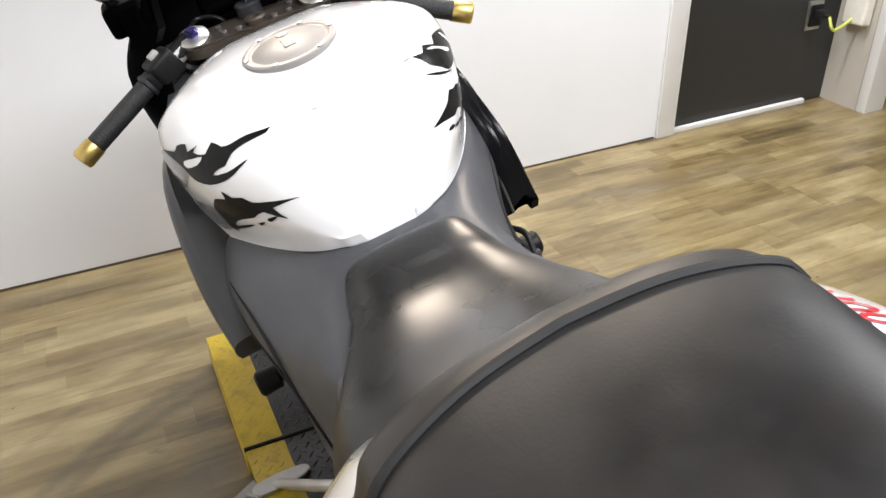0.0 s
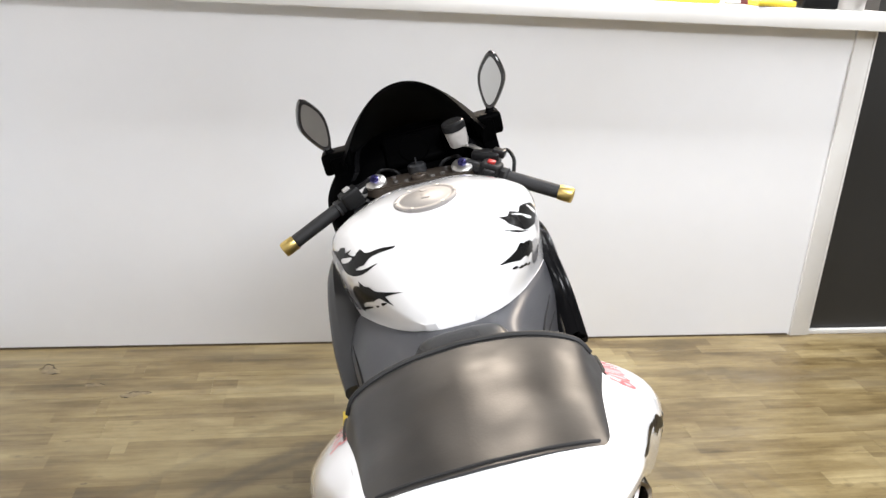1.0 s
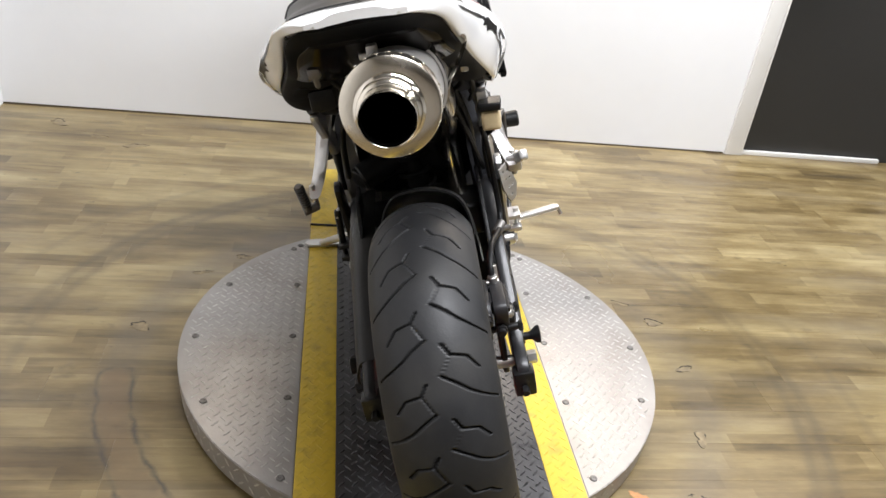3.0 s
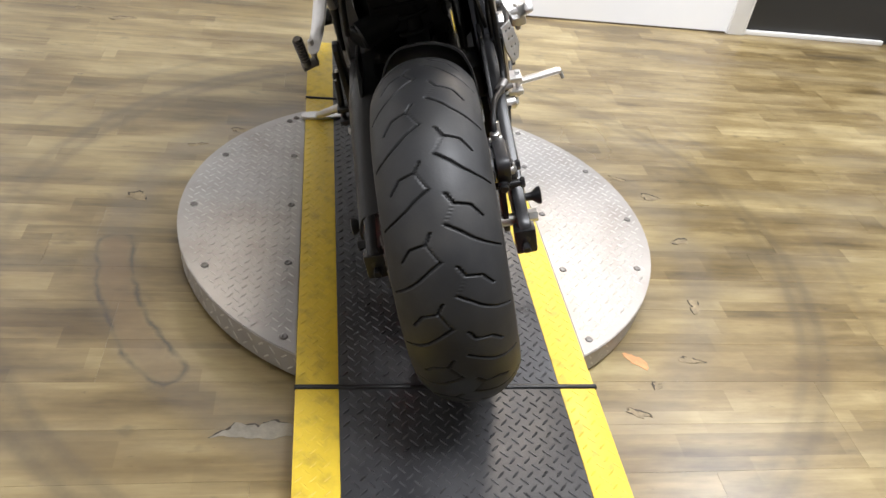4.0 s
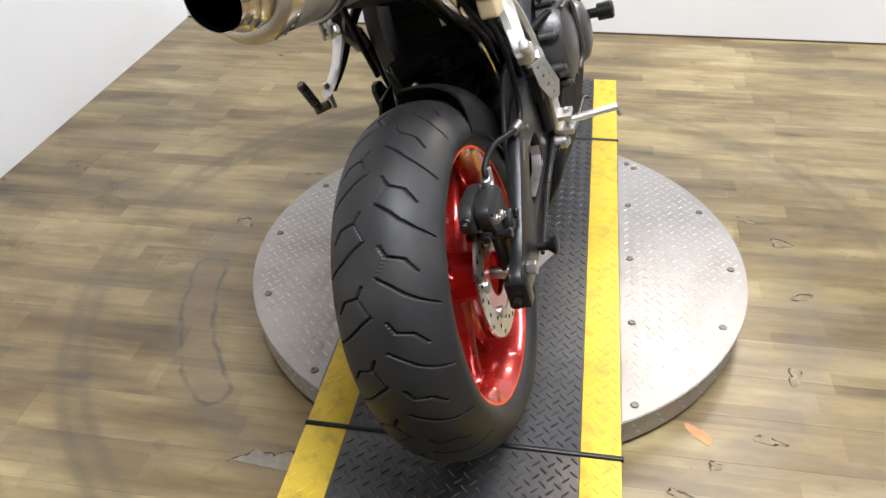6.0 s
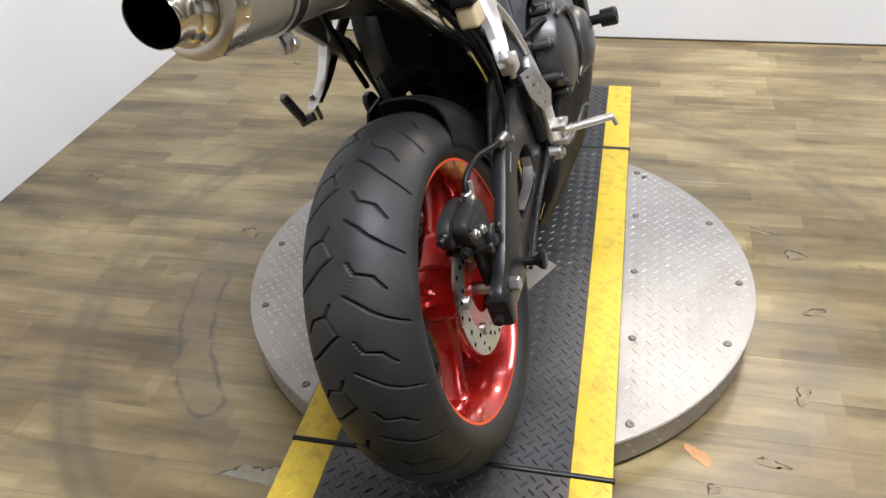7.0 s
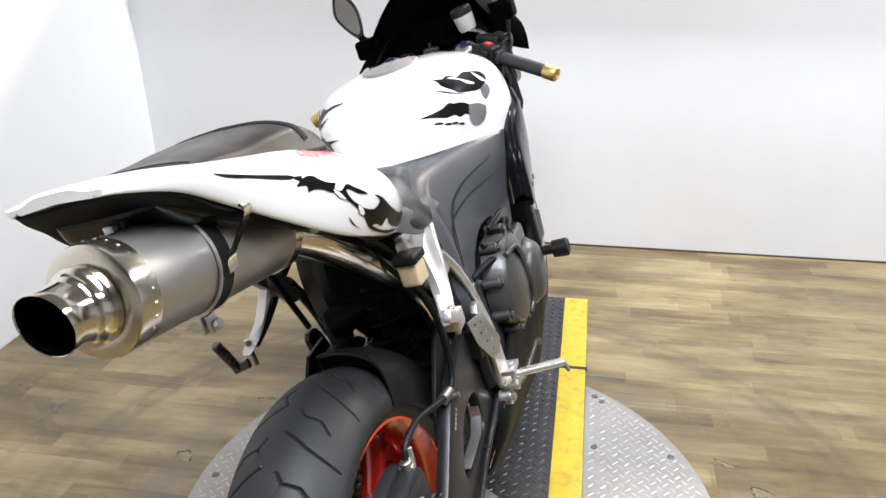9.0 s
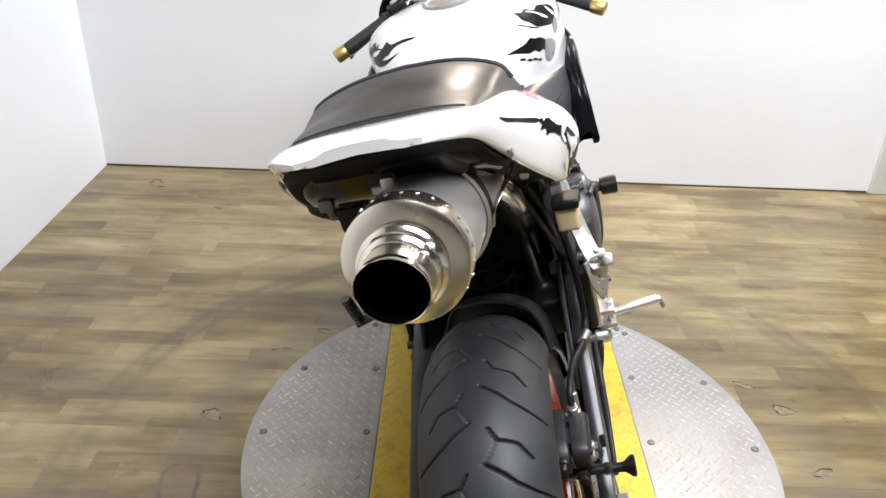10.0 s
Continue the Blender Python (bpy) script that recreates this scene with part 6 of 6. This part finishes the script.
part("dial", lathe([(0, 0.0), (0, 0.036), (0.004, 0.038), (0.007, 0.036), (0.007, 0)], 36, Matrix.Translation((0, 1.219, 0.964)) @ pose(0, 0, 0, -42, 0, 0) @ pose(0, 0, 0, 0, 0, -90)), SCREEN, dash)
for sgn in (-1, 1):
    mir_c = Vector((sgn * 0.215, 1.206, 1.079))
    mm = Matrix.Translation(mir_c) @ pose(0, 0, 0, -3, sgn * 14, -sgn * 20)
    face = rounded([(-0.004, 0.064), (0.024, 0.030), (0.030, -0.004), (0.010, -0.058), (-0.010, -0.062), (-0.030, -0.012), (-0.028, 0.028)], 5)
    shell = []
    for k, (d, y) in enumerate(((1.0, 0.0), (1.08, 0.006), (1.04, 0.022), (0.86, 0.042), (0.48, 0.056), (0.05, 0.060))):
        shell.append([(x * d * sgn, y, z * d) for x, z in face])
    mir = part("mirror", turned(skin(shell), mm), BLACK_GLOSS, bike, "black teardrop rear-view mirror")
    bm = bmesh.new()
    bm.faces.new([bm.verts.new((x * 0.80 * sgn, -0.0015, z * 0.86)) for x, z in face])
    ex = bmesh.ops.extrude_face_region(bm, geom=bm.faces[:])
    for g in ex["geom"]:
        if isinstance(g, bmesh.types.BMVert):
            g.co.y = 0.002
    part("mirror_glass", turned(bm, mm), MIRROR, mir, "mirror glass", smooth=False)
    part("stalk", tube([mm @ Vector((0, 0.012, -0.052)), mm @ Vector((-0.002 * sgn, 0.014, -0.07)), Vector((sgn * 0.193, 1.235, 0.988))], [0.008, 0.010, 0.014], 16), BLACK_SATIN, mir)

# fork, yoke and bars, turned a little to the right
FORK = Matrix.Translation((-0.003, 1.126, 0.918)) @ Matrix.Rotation(radians(-4.8), 4, Vector((0, -math.sin(radians(30)), math.cos(radians(30))))) @ Matrix.Translation((0, -1.135, -0.90))


def steer(bm):
    return turned(bm, FORK)


yoke_line = rounded([(-0.135, 1.135), (-0.10, 1.092), (-0.04, 1.100), (0, 1.085), (0.04, 1.100), (0.10, 1.092), (0.135, 1.135), (0.10, 1.172), (0.03, 1.185), (-0.03, 1.185), (-0.10, 1.172)], 4)
yoke = part("top_yoke", steer(flat_plate(yoke_line, 0.882, 0.902, 0.004)), YOKE_METAL, bike, "dark bronze top yoke")
for sgn in (-1, 1):
    leg = part("fork_leg", steer(merge(rod((sgn * 0.103, 1.120, 0.86), (sgn * 0.103, 1.235, 0.60), 0.027, 28), rod((sgn * 0.103, 1.235, 0.60), (sgn * 0.103, 1.345, 0.345), 0.0215, 28), box(sgn * 0.103 - 0.02, sgn * 0.103 + 0.02, 1.33, 1.40, 0.27, 0.36, 0.01, 3))), BLACK_METAL, bike, "black fork leg")
    part("fork_cap", steer(lathe([(0, 0), (0, 0.026), (0.004, 0.0265), (0.020, 0.026), (0.024, 0.021), (0.025, 0.010), (0.025, 0)], 36, Matrix.Translation((sgn * 0.103, 1.132, 0.893)) @ pose(0, 0, 0, 22, 0, 0) @ pose(0, 0, 0, 0, -90, 0))), STEEL, leg, "bright fork cap")
    part("preload_adjuster", steer(merge(lathe([(0.023, 0), (0.023, 0.011), (0.031, 0.011), (0.032, 0.007), (0.036, 0.006), (0.036, 0)], 6, Matrix.Translation((sgn * 0.103, 1.132, 0.893)) @ pose(0, 0, 0, 22, 0, 0) @ pose(0, 0, 0, 0, -90, 0)))), PURPLE, leg, "violet anodised adjuster")
    a, b = Vector((sgn * 0.118, 1.130, 0.904)), Vector((sgn * 0.309, 1.056, 0.824))
    d = (b - a).normalized()
    bar = part("handlebar", steer(merge(rod(a, b, 0.011), rod((sgn * 0.124, 1.130, 0.862), a + Vector((sgn * 0.004, 0, 0.006)), 0.013), lathe([(-0.022, 0.027), (-0.022, 0.036), (0.016, 0.036), (0.016, 0.027)], 32, Matrix.Translation((sgn * 0.103, 1.128, 0.868)) @ pose(0, 0, 0, 22, 0, 0) @ pose(0, 0, 0, 0, -90, 0), True), rod(a - d * 0.01, a + d * 0.03, 0.016))), BLACK_METAL, bike, "black clip-on handlebar")
    g0, g1 = a + d * 0.088, b - d * 0.004
    n = (g1 - g0).length
    prof = [(0, 0.0), (0, 0.020), (0.006, 0.020), (0.008, 0.0158)]
    for k in range(22):
        x = 0.010 + (n - 0.014) * k / 22
        prof += [(x, 0.0158), (x + 0.0018, 0.0163), (x + 0.0036, 0.0158)]
    prof += [(n - 0.002, 0.0158), (n, 0.015), (n, 0)]
    grip = part("grip", steer(lathe(prof, 24, along(g0, g1))), GRIP_RUBBER, bar, "ribbed black rubber grip")
    part("bar_end", steer(lathe([(0, 0), (0, 0.0165), (0.002, 0.0175), (0.029, 0.0178), (0.033, 0.0155), (0.034, 0.008), (0.031, 0.006), (0.031, 0)], 28, along(b - d * 0.004, b + d))), GOLD, bar, "gold anodised bar end")
    s0 = a + d * 0.052
    sw = part("switch_block", steer(merge(turned(box(-0.024, 0.024, -0.020, 0.022, -0.022, 0.024, 0.008, 3), along(s0, b)), turned(box(-0.012, 0.016, -0.030, -0.018, -0.004, 0.014, 0.004), along(s0, b)), turned(box(-0.030, -0.014, -0.014, 0.016, -0.014, 0.016, 0.005), along(s0 + d * 0.052, b)))), BLACK_PLASTIC, bar, "black switch block")
    part("switch", steer(turned(box(-0.010, 0.008, -0.010, 0.006, 0.022, 0.030, 0.003), along(s0, b))), RED_STUFF if sgn > 0 else CLOUDY, sw, "red stop switch" if sgn > 0 else "pale button")
    part("switch", steer(turned(box(-0.006, 0.006, -0.026, -0.019, 0.004, 0.014, 0.003), along(s0, b))), STEEL, sw)
    lever = part("lever", steer(merge(tube([a + d * 0.04 + Vector((0, 0.050, -0.004)), a + d * 0.09 + Vector((0, 0.058, -0.01)), a + d * 0.16 + Vector((0, 0.050, -0.016)), a + d * 0.225 + Vector((0, 0.052, -0.022))], [0.008, 0.0065, 0.006, 0.005], 24), rod(a + d * 0.222 + Vector((0, 0.052, -0.022)), a + d * 0.232 + Vector((0, 0.052, -0.023)), 0.009), turned(box(-0.020, 0.022, -0.002, 0.034, -0.010, 0.014, 0.005), along(a + d * 0.035 + Vector((0, 0.020, 0)), b)))), BLACK_METAL if sgn > 0 else ALLOY, bar, "black brake lever" if sgn > 0 else "alloy clutch lever")
    part("cable", steer(tube([s0 + Vector((0, 0.03, 0.0)), s0 + Vector((-sgn * 0.05, 0.06, 0.02)), Vector((sgn * 0.09, 1.20, 0.915)), Vector((sgn * 0.05, 1.19, 0.90)), Vector((sgn * 0.04, 1.20, 0.82))], 0.0042, 30, 8)), BLACK_PLASTIC, bar)
part("stem_nut", steer(lathe([(0, 0), (0, 0.019), (0.008, 0.019), (0.010, 0.016), (0.010, 0.009), (0.004, 0.008), (0.004, 0)], 24, Matrix.Translation((0, 1.120, 0.901)) @ pose(0, 0, 0, 0, -90, 0))), YOKE_METAL, yoke, "bronze steering stem nut")
part("ignition_lock", steer(merge(lathe([(-0.03, 0), (-0.03, 0.022), (0.018, 0.022), (0.021, 0.019), (0.021, 0.004), (0.017, 0.003), (0.017, 0)], 28, Matrix.Translation((-0.004, 1.172, 0.902)) @ pose(0, 0, 0, 0, -90, 0)), box(-0.0055, -0.0025, 1.163, 1.181, 0.92, 0.936, 0.001))), GREY_FAIRING, yoke, "dark grey ignition lock with key")
for x, y in ((-0.055, 1.115), (0.055, 1.115), (-0.062, 1.150), (0.062, 1.150), (-0.03, 1.11), (0.03, 1.11)):
    part("yoke_bolt", steer(rod((x, y, 0.90), (x, y, 0.907), 0.006, 8)), SCREW, yoke)
res = part("brake_fluid_reservoir", steer(lathe([(0, 0), (0, 0.021), (0.003, 0.023), (0.036, 0.026), (0.040, 0.026), (0.040, 0)], 28, Matrix.Translation((0.106, 1.180, 0.946)) @ pose(0, 0, 0, 6, -9, 0) @ pose(0, 0, 0, 0, -90, 0))), CLOUDY, bike, "cloudy front brake fluid reservoir")
part("reservoir_cap", steer(lathe([(0.041, 0), (0.041, 0.028), (0.056, 0.028), (0.060, 0.024), (0.060, 0)], 28, Matrix.Translation((0.106, 1.180, 0.946)) @ pose(0, 0, 0, 6, -9, 0) @ pose(0, 0, 0, 0, -90, 0))), BLACK_PLASTIC, res, "black reservoir cap")
part("reservoir_bracket", steer(merge(tube([(0.106, 1.183, 0.945), (0.128, 1.180, 0.938), (0.150, 1.166, 0.925), (0.168, 1.150, 0.902)], 0.0042, 20, 8), turned(box(-0.018, 0.020, -0.006, 0.006, -0.002, 0.002, 0.001), Matrix.Translation((0.142, 1.172, 0.932)) @ pose(0, 0, 0, 10, 28, -30)))), STEEL, res)
part("brake_line", steer(tube([(0.165, 1.168, 0.885), (0.190, 1.185, 0.905), (0.212, 1.165, 0.915), (0.222, 1.130, 0.900), (0.215, 1.110, 0.872)], 0.0045, 24, 8)), BLACK_PLASTIC, bike)
part("master_cylinder", steer(merge(turned(box(-0.032, 0.034, -0.018, 0.018, -0.018, 0.020, 0.007, 3), Matrix.Translation((0.160, 1.158, 0.906)) @ pose(0, 0, 0, 0, 12, -22)), turned(box(-0.014, 0.016, -0.012, 0.012, -0.004, 0.014, 0.004, 3), Matrix.Translation((0.190, 1.150, 0.912)) @ pose(0, 0, 0, 0, 20, -22)), rod((0.13, 1.175, 0.885), (0.155, 1.165, 0.885), 0.010))), BLACK_METAL, bike)
part("front_mudguard", side_loft([(1.18, [(0.0, 0.575), (0.05, 0.56), (0.068, 0.50)]), (1.30, [(0.0, 0.622), (0.055, 0.605), (0.072, 0.54)]), (1.44, [(0.0, 0.612), (0.05, 0.60), (0.066, 0.54)]), (1.56, [(0.0, 0.555), (0.035, 0.54), (0.05, 0.50)])], 1, 18, 4, 0.004), BLACK_GLOSS, bike)
part("front_mudguard", side_loft([(1.18, [(0.0, 0.575), (0.05, 0.56), (0.068, 0.50)]), (1.30, [(0.0, 0.622), (0.055, 0.605), (0.072, 0.54)]), (1.44, [(0.0, 0.612), (0.05, 0.60), (0.066, 0.54)]), (1.56, [(0.0, 0.555), (0.035, 0.54), (0.05, 0.50)])], -1, 18, 4, 0.004), BLACK_GLOSS, bike)

# foot controls
for sgn in (-1, 1):
    plate = slab(rounded([(0.355, 0.555), (0.395, 0.56), (0.43, 0.48), (0.435, 0.385), (0.405, 0.365), (0.375, 0.39), (0.375, 0.46)], 3), min(sgn * 0.165, sgn * 0.178), max(sgn * 0.165, sgn * 0.178), 0.003)
    rear_set = part("footrest_bracket", plate, ALLOY if sgn > 0 else BLACK_METAL, bike, "cast alloy footrest bracket" if sgn > 0 else "black footrest bracket")
    if sgn > 0:
        part("heel_guard", turned(slab([(0.308, 0.556), (0.342, 0.562), (0.364, 0.500), (0.356, 0.472), (0.336, 0.468), (0.316, 0.508)], min(sgn * 0.180, sgn * 0.184), max(sgn * 0.180, sgn * 0.184), 0.0008,
                            [[(0.322 + 0.013 * i + 0.007 * j + 0.0028 * math.cos(a), 0.545 - 0.020 * j + 0.0028 * math.sin(a)) for a in np.linspace(0, 2 * math.pi, 8, endpoint=False)] for i in range(2) for j in range(4) if not (i and j == 3)]),
                            Matrix.Translation((sgn * 0.186, 0.342, 0.512)) @ pose(0, 0, 0, 0, 0, -sgn * 42) @ Matrix.Translation((-sgn * 0.182, -0.338, -0.512))), ALLOY if sgn > 0 else BLACK_METAL, rear_set, "drilled alloy heel guard")
    part("peg_clevis", merge(box(min(sgn * 0.172, sgn * 0.205), max(sgn * 0.172, sgn * 0.205), 0.380, 0.425, 0.372, 0.382, 0.002), box(min(sgn * 0.172, sgn * 0.205), max(sgn * 0.172, sgn * 0.205), 0.380, 0.425, 0.402, 0.412, 0.002), rod((sgn * 0.196, 0.40, 0.362), (sgn * 0.196, 0.40, 0.422), 0.006)), ALLOY if sgn > 0 else BLACK_METAL, rear_set)
    a, b = Vector((sgn * 0.196, 0.402, 0.392)), Vector((0.294, 0.420, 0.394)) if sgn > 0 else Vector((-0.190, 0.404, 0.490))
    rail = ALLOY if sgn > 0 else BLACK_METAL
    peg = part("footpeg", rod(a, b, 0.0072, 18), rail, rear_set, "ribbed footpeg")
    for f in np.linspace(0.15, 0.92, 15):
        part("rib", turned(box(-0.0012, 0.0012, -0.0060, 0.0060, 0.002, 0.0078, 0), along(a + (b - a) * float(f), b + (b - a))), rail, peg)
    part("peg_feeler", rod(b + Vector((-sgn * 0.004, 0, 0.004)), b + Vector((sgn * 0.004, -0.004, -0.018)), 0.0042), STEEL, rear_set)
    part("pedal", merge(tube([(sgn * 0.170, 0.41, 0.36), (sgn * 0.185, 0.47, 0.335), (sgn * 0.192, 0.55, 0.335), (sgn * 0.20, 0.60, 0.345)], 0.006, 20), rod((sgn * 0.198, 0.60, 0.345), (sgn * 0.212, 0.603, 0.346), 0.007)), DARK_ALLOY, rear_set, "brake pedal" if sgn > 0 else "gear lever")
    part("pivot_bolt", merge(rod((sgn * 0.16, 0.385, 0.355), (sgn * 0.186, 0.385, 0.355), 0.015, 16), rod((sgn * 0.185, 0.385, 0.355), (sgn * 0.192, 0.385, 0.355), 0.009, 6)), STEEL, rear_set)
    part("subframe_casting", slab(rounded([(0.190, 0.786), (0.246, 0.777), (0.300, 0.732), (0.338, 0.694), (0.352, 0.655), (0.322, 0.652), (0.292, 0.680), (0.258, 0.712), (0.225, 0.742), (0.196, 0.766)], 4), min(sgn * 0.142, sgn * 0.158), max(sgn * 0.142, sgn * 0.158), 0.005), ALLOY, bike, "bright cast subframe end")
    part("lower_rail", tube([(sgn * 0.150, 0.335, 0.690), (sgn * 0.156, 0.375, 0.640), (sgn * 0.160, 0.405, 0.585), (sgn * 0.163, 0.425, 0.530)], [0.011, 0.010, 0.009, 0.008], 18, 10), ALLOY if sgn > 0 else BLACK_METAL, bike)
    # pillion hanger: a tapering cast arm down from the subframe, with a folded peg
    arm = []
    for v, w, hw, hv, u in ((0.300, 0.768, 0.013, 0.034, 0.140), (0.280, 0.735, 0.013, 0.032, 0.150), (0.260, 0.692, 0.012, 0.026, 0.163), (0.230, 0.656, 0.011, 0.022, 0.175), (0.195, 0.635, 0.010, 0.018, 0.186)):
        arm.append([(sgn * (u + x * hw), v + y * hv * (1.0 if sgn > 0 else 0.62), w + y * hv * 0.35) for x, y in ((-1, -0.6), (-0.6, -1), (0.6, -1), (1, -0.6), (1, 0.6), (0.6, 1), (-0.6, 1), (-1, 0.6))])
    hang = part("pillion_hanger", skin(spline(np.array(arm), 22)), ALLOY, bike, "cast alloy pillion footrest hanger")
    part("second_arm", tube([(sgn * 0.138, 0.36, 0.735), (sgn * 0.155, 0.315, 0.70), (sgn * 0.172, 0.26, 0.655), (sgn * 0.184, 0.215, 0.632)], [0.011, 0.009, 0.008, 0.009], 22, 10), ALLOY if sgn > 0 else BLACK_METAL, hang)
    if sgn > 0:
        part("folded_peg", merge(turned(box(-0.008, 0.008, -0.005, 0.075, -0.010, 0.010, 0.006, 3), Matrix.Translation((0.196, 0.205, 0.628)) @ pose(0, 0, 0, 152, 0, 8)), box(0.176, 0.204, 0.185, 0.222, 0.610, 0.640, 0.006)), ALLOY, hang, "folded pillion peg")
    else:
        p0, p1 = Vector((-0.200, 0.168, 0.614)), Vector((-0.200, 0.137, 0.681))
        part("folded_peg", merge(tube([p0, p0.lerp(p1, 0.2), p1], [0.0055, 0.0085, 0.0065], 12), rod(p0 + Vector((-0.010, 0, 0)), p0 + Vector((0.018, 0.01, 0.004)), 0.009)), SCREW, hang, "grey ribbed pillion peg")
        for f in np.linspace(0.25, 0.9, 8):
            part("rib", rod(p0.lerp(p1, float(f)), p0.lerp(p1, float(f) + 0.04), 0.0095, 10), DARK_ALLOY, hang)
    part("peg_pin", rod((sgn * 0.190, 0.205, 0.598), (sgn * 0.190, 0.205, 0.648), 0.0055, 10), STEEL, hang)
rbr = part("rear_brake_reservoir", turned(box(-0.017, 0.017, -0.017, 0.017, -0.022, 0.014, 0.006, 3), Matrix.Translation((0.160, 0.180, 0.730)) @ pose(0, 0, 0, 0, 0, -8)), AMBER_FLUID, bike, "amber rear brake fluid reservoir")
part("reservoir_cap", turned(box(-0.0205, 0.0205, -0.0205, 0.0205, 0.015, 0.030, 0.005, 3), Matrix.Translation((0.160, 0.180, 0.730)) @ pose(0, 0, 0, 0, 0, -8)), BLACK_PLASTIC, rbr, "black square reservoir cap")
part("reservoir_stay", merge(box(0.140, 0.158, 0.19, 0.23, 0.735, 0.775, 0.004), tube([(0.150, 0.21, 0.76), (0.142, 0.24, 0.78), (0.13, 0.28, 0.785)], 0.007, 14)), STEEL, rbr)
part("rear_master_cylinder", merge(rod((0.160, 0.360, 0.40), (0.158, 0.350, 0.52), 0.012), box(0.146, 0.170, 0.335, 0.37, 0.47, 0.53, 0.006), tube([(0.150, 0.35, 0.53), (0.146, 0.32, 0.60), (0.148, 0.26, 0.66), (0.160, 0.195, 0.70)], 0.006, 24)), BLACK_PLASTIC, bike)
for line, r in (([(0.10, 0.20, 0.80), (0.12, 0.27, 0.70), (0.125, 0.33, 0.62), (0.13, 0.37, 0.52)], 0.006), ([(0.09, 0.18, 0.79), (0.115, 0.25, 0.68), (0.13, 0.31, 0.60), (0.14, 0.36, 0.55)], 0.005), ([(-0.09, 0.18, 0.80), (-0.12, 0.26, 0.70), (-0.135, 0.32, 0.60)], 0.006)):
    part("wiring_hose", tube(line, r, 24), BLACK_PLASTIC, bike)
part("reflector", rod((-0.060, -0.168, 0.996), (-0.060, -0.171, 0.989), 0.009, 20), AMBER_FLUID, bike, "small amber reflector under the tail")
part("stub_bracket", merge(box(-0.084, -0.068, -0.156, -0.142, 0.952, 0.966, 0.003), rod((-0.076, -0.150, 0.955), (-0.076, -0.140, 0.938), 0.004)), SCREW, bike, "grey connector stub under the tail")
for line, r in (([(-0.080, -0.14, 0.955), (-0.078, -0.05, 0.930), (-0.067, -0.04, 0.906), (-0.045, -0.03, 0.880)], 0.004), ([(-0.118, -0.05, 0.916), (-0.098, -0.03, 0.905), (-0.085, 0.02, 0.885), (-0.095, 0.10, 0.850)], 0.005), ([(0.112, -0.06, 0.930), (0.104, -0.02, 0.900), (0.112, 0.06, 0.862), (0.118, 0.13, 0.820), (0.105, 0.18, 0.79)], 0.0045),
                ([(0.124, 0.02, 0.895), (0.128, 0.08, 0.850), (0.135, 0.14, 0.800), (0.128, 0.20, 0.760)], 0.004)):
    part("tail_lead", tube(line, r, 24), BLACK_PLASTIC, bike)
part("lead_clip", merge(box(0.110, 0.132, 0.000, 0.018, 0.896, 0.922, 0.004), rod((0.121, 0.009, 0.89), (0.121, 0.009, 0.875), 0.006)), STEEL, bike)
part("relay", box(-0.115, -0.075, -0.02, 0.03, 0.86, 0.895, 0.008), BLACK_PLASTIC, bike)

# side stand on the left, foot on the strip
inv = bike.matrix_world.inverted()
foot = inv @ Vector((-0.262, 1.085, H + 0.004))
piv = Vector((-0.130, 0.66, 0.28))
stand = part("side_stand", merge(tube([piv, piv.lerp(foot, 0.5) + Vector((-0.01, 0, 0.01)), foot + Vector((0, 0, 0.006))], [0.013, 0.012, 0.011], 20), rod(piv + Vector((-0.02, 0, 0)), piv + Vector((0.03, 0, 0)), 0.014)), ALLOY, bike, "alloy side stand, lowered")
foot_bm = flat_plate(rounded([(-0.05, -0.016), (0.05, -0.018), (0.055, 0.012), (-0.045, 0.02)], 4), 0.0, 0.007, 0.002)
part("stand_foot", turned(foot_bm, inv @ pose(-0.257, 1.095, H + 0.0018, 0, 0, 12)), STEEL, stand, "flat steel stand foot")
part("stand_spring", tube([piv + Vector((-0.022, 0.02, 0.01)), piv + Vector((-0.03, 0.08, -0.02)), piv + Vector((-0.03, 0.14, -0.06))], 0.006, 20), STEEL, stand)

# ---------------------------------------------------------------- floor planks
floor_ob = bpy.data.objects["floor"]
PW, PL = 0.122, 0.92
plank_mesh = {}


def plank_data(length):
    key = round(length, 2)
    if key not in plank_mesh:
        bm = bmesh.new()
        w, l, b, t = PW / 2 - 0.0001, length / 2 - 0.0001, 0.0003, 0.003
        lo = [bm.verts.new((x, y, -t)) for x, y in ((-l, -w), (l, -w), (l, w), (-l, w))]
        mi = [bm.verts.new((x, y, -b)) for x, y in ((-l, -w), (l, -w), (l, w), (-l, w))]
        hi = [bm.verts.new((x, y, 0)) for x, y in ((-l + b, -w + b), (l - b, -w + b), (l - b, w - b), (-l + b, w - b))]
        bm.faces.new(hi)
        for a, c in ((lo, mi), (mi, hi)):
            for i in range(4):
                bm.faces.new((a[i], a[(i + 1) % 4], c[(i + 1) % 4], c[i]))
        me = bpy.data.meshes.new("plank")
        bm.to_mesh(me)
        bm.free()
        me.materials.append(WOOD)
        plank_mesh[key] = me
    return plank_mesh[key]


X_END = 4.2
rng = random.Random(11)
y = BACK - PW / 2
while y > -1.75:
    x = LEFT
    first = True
    while x < X_END:
        length = rng.uniform(0.15, 0.9) // 0.05 * 0.05 + 0.05 if first else PL
        first = False
        ob = new("plank", plank_data(length))
        ob.parent = floor_ob
        ob.location = (x + length / 2, y, 0)
        x += length
    y -= PW
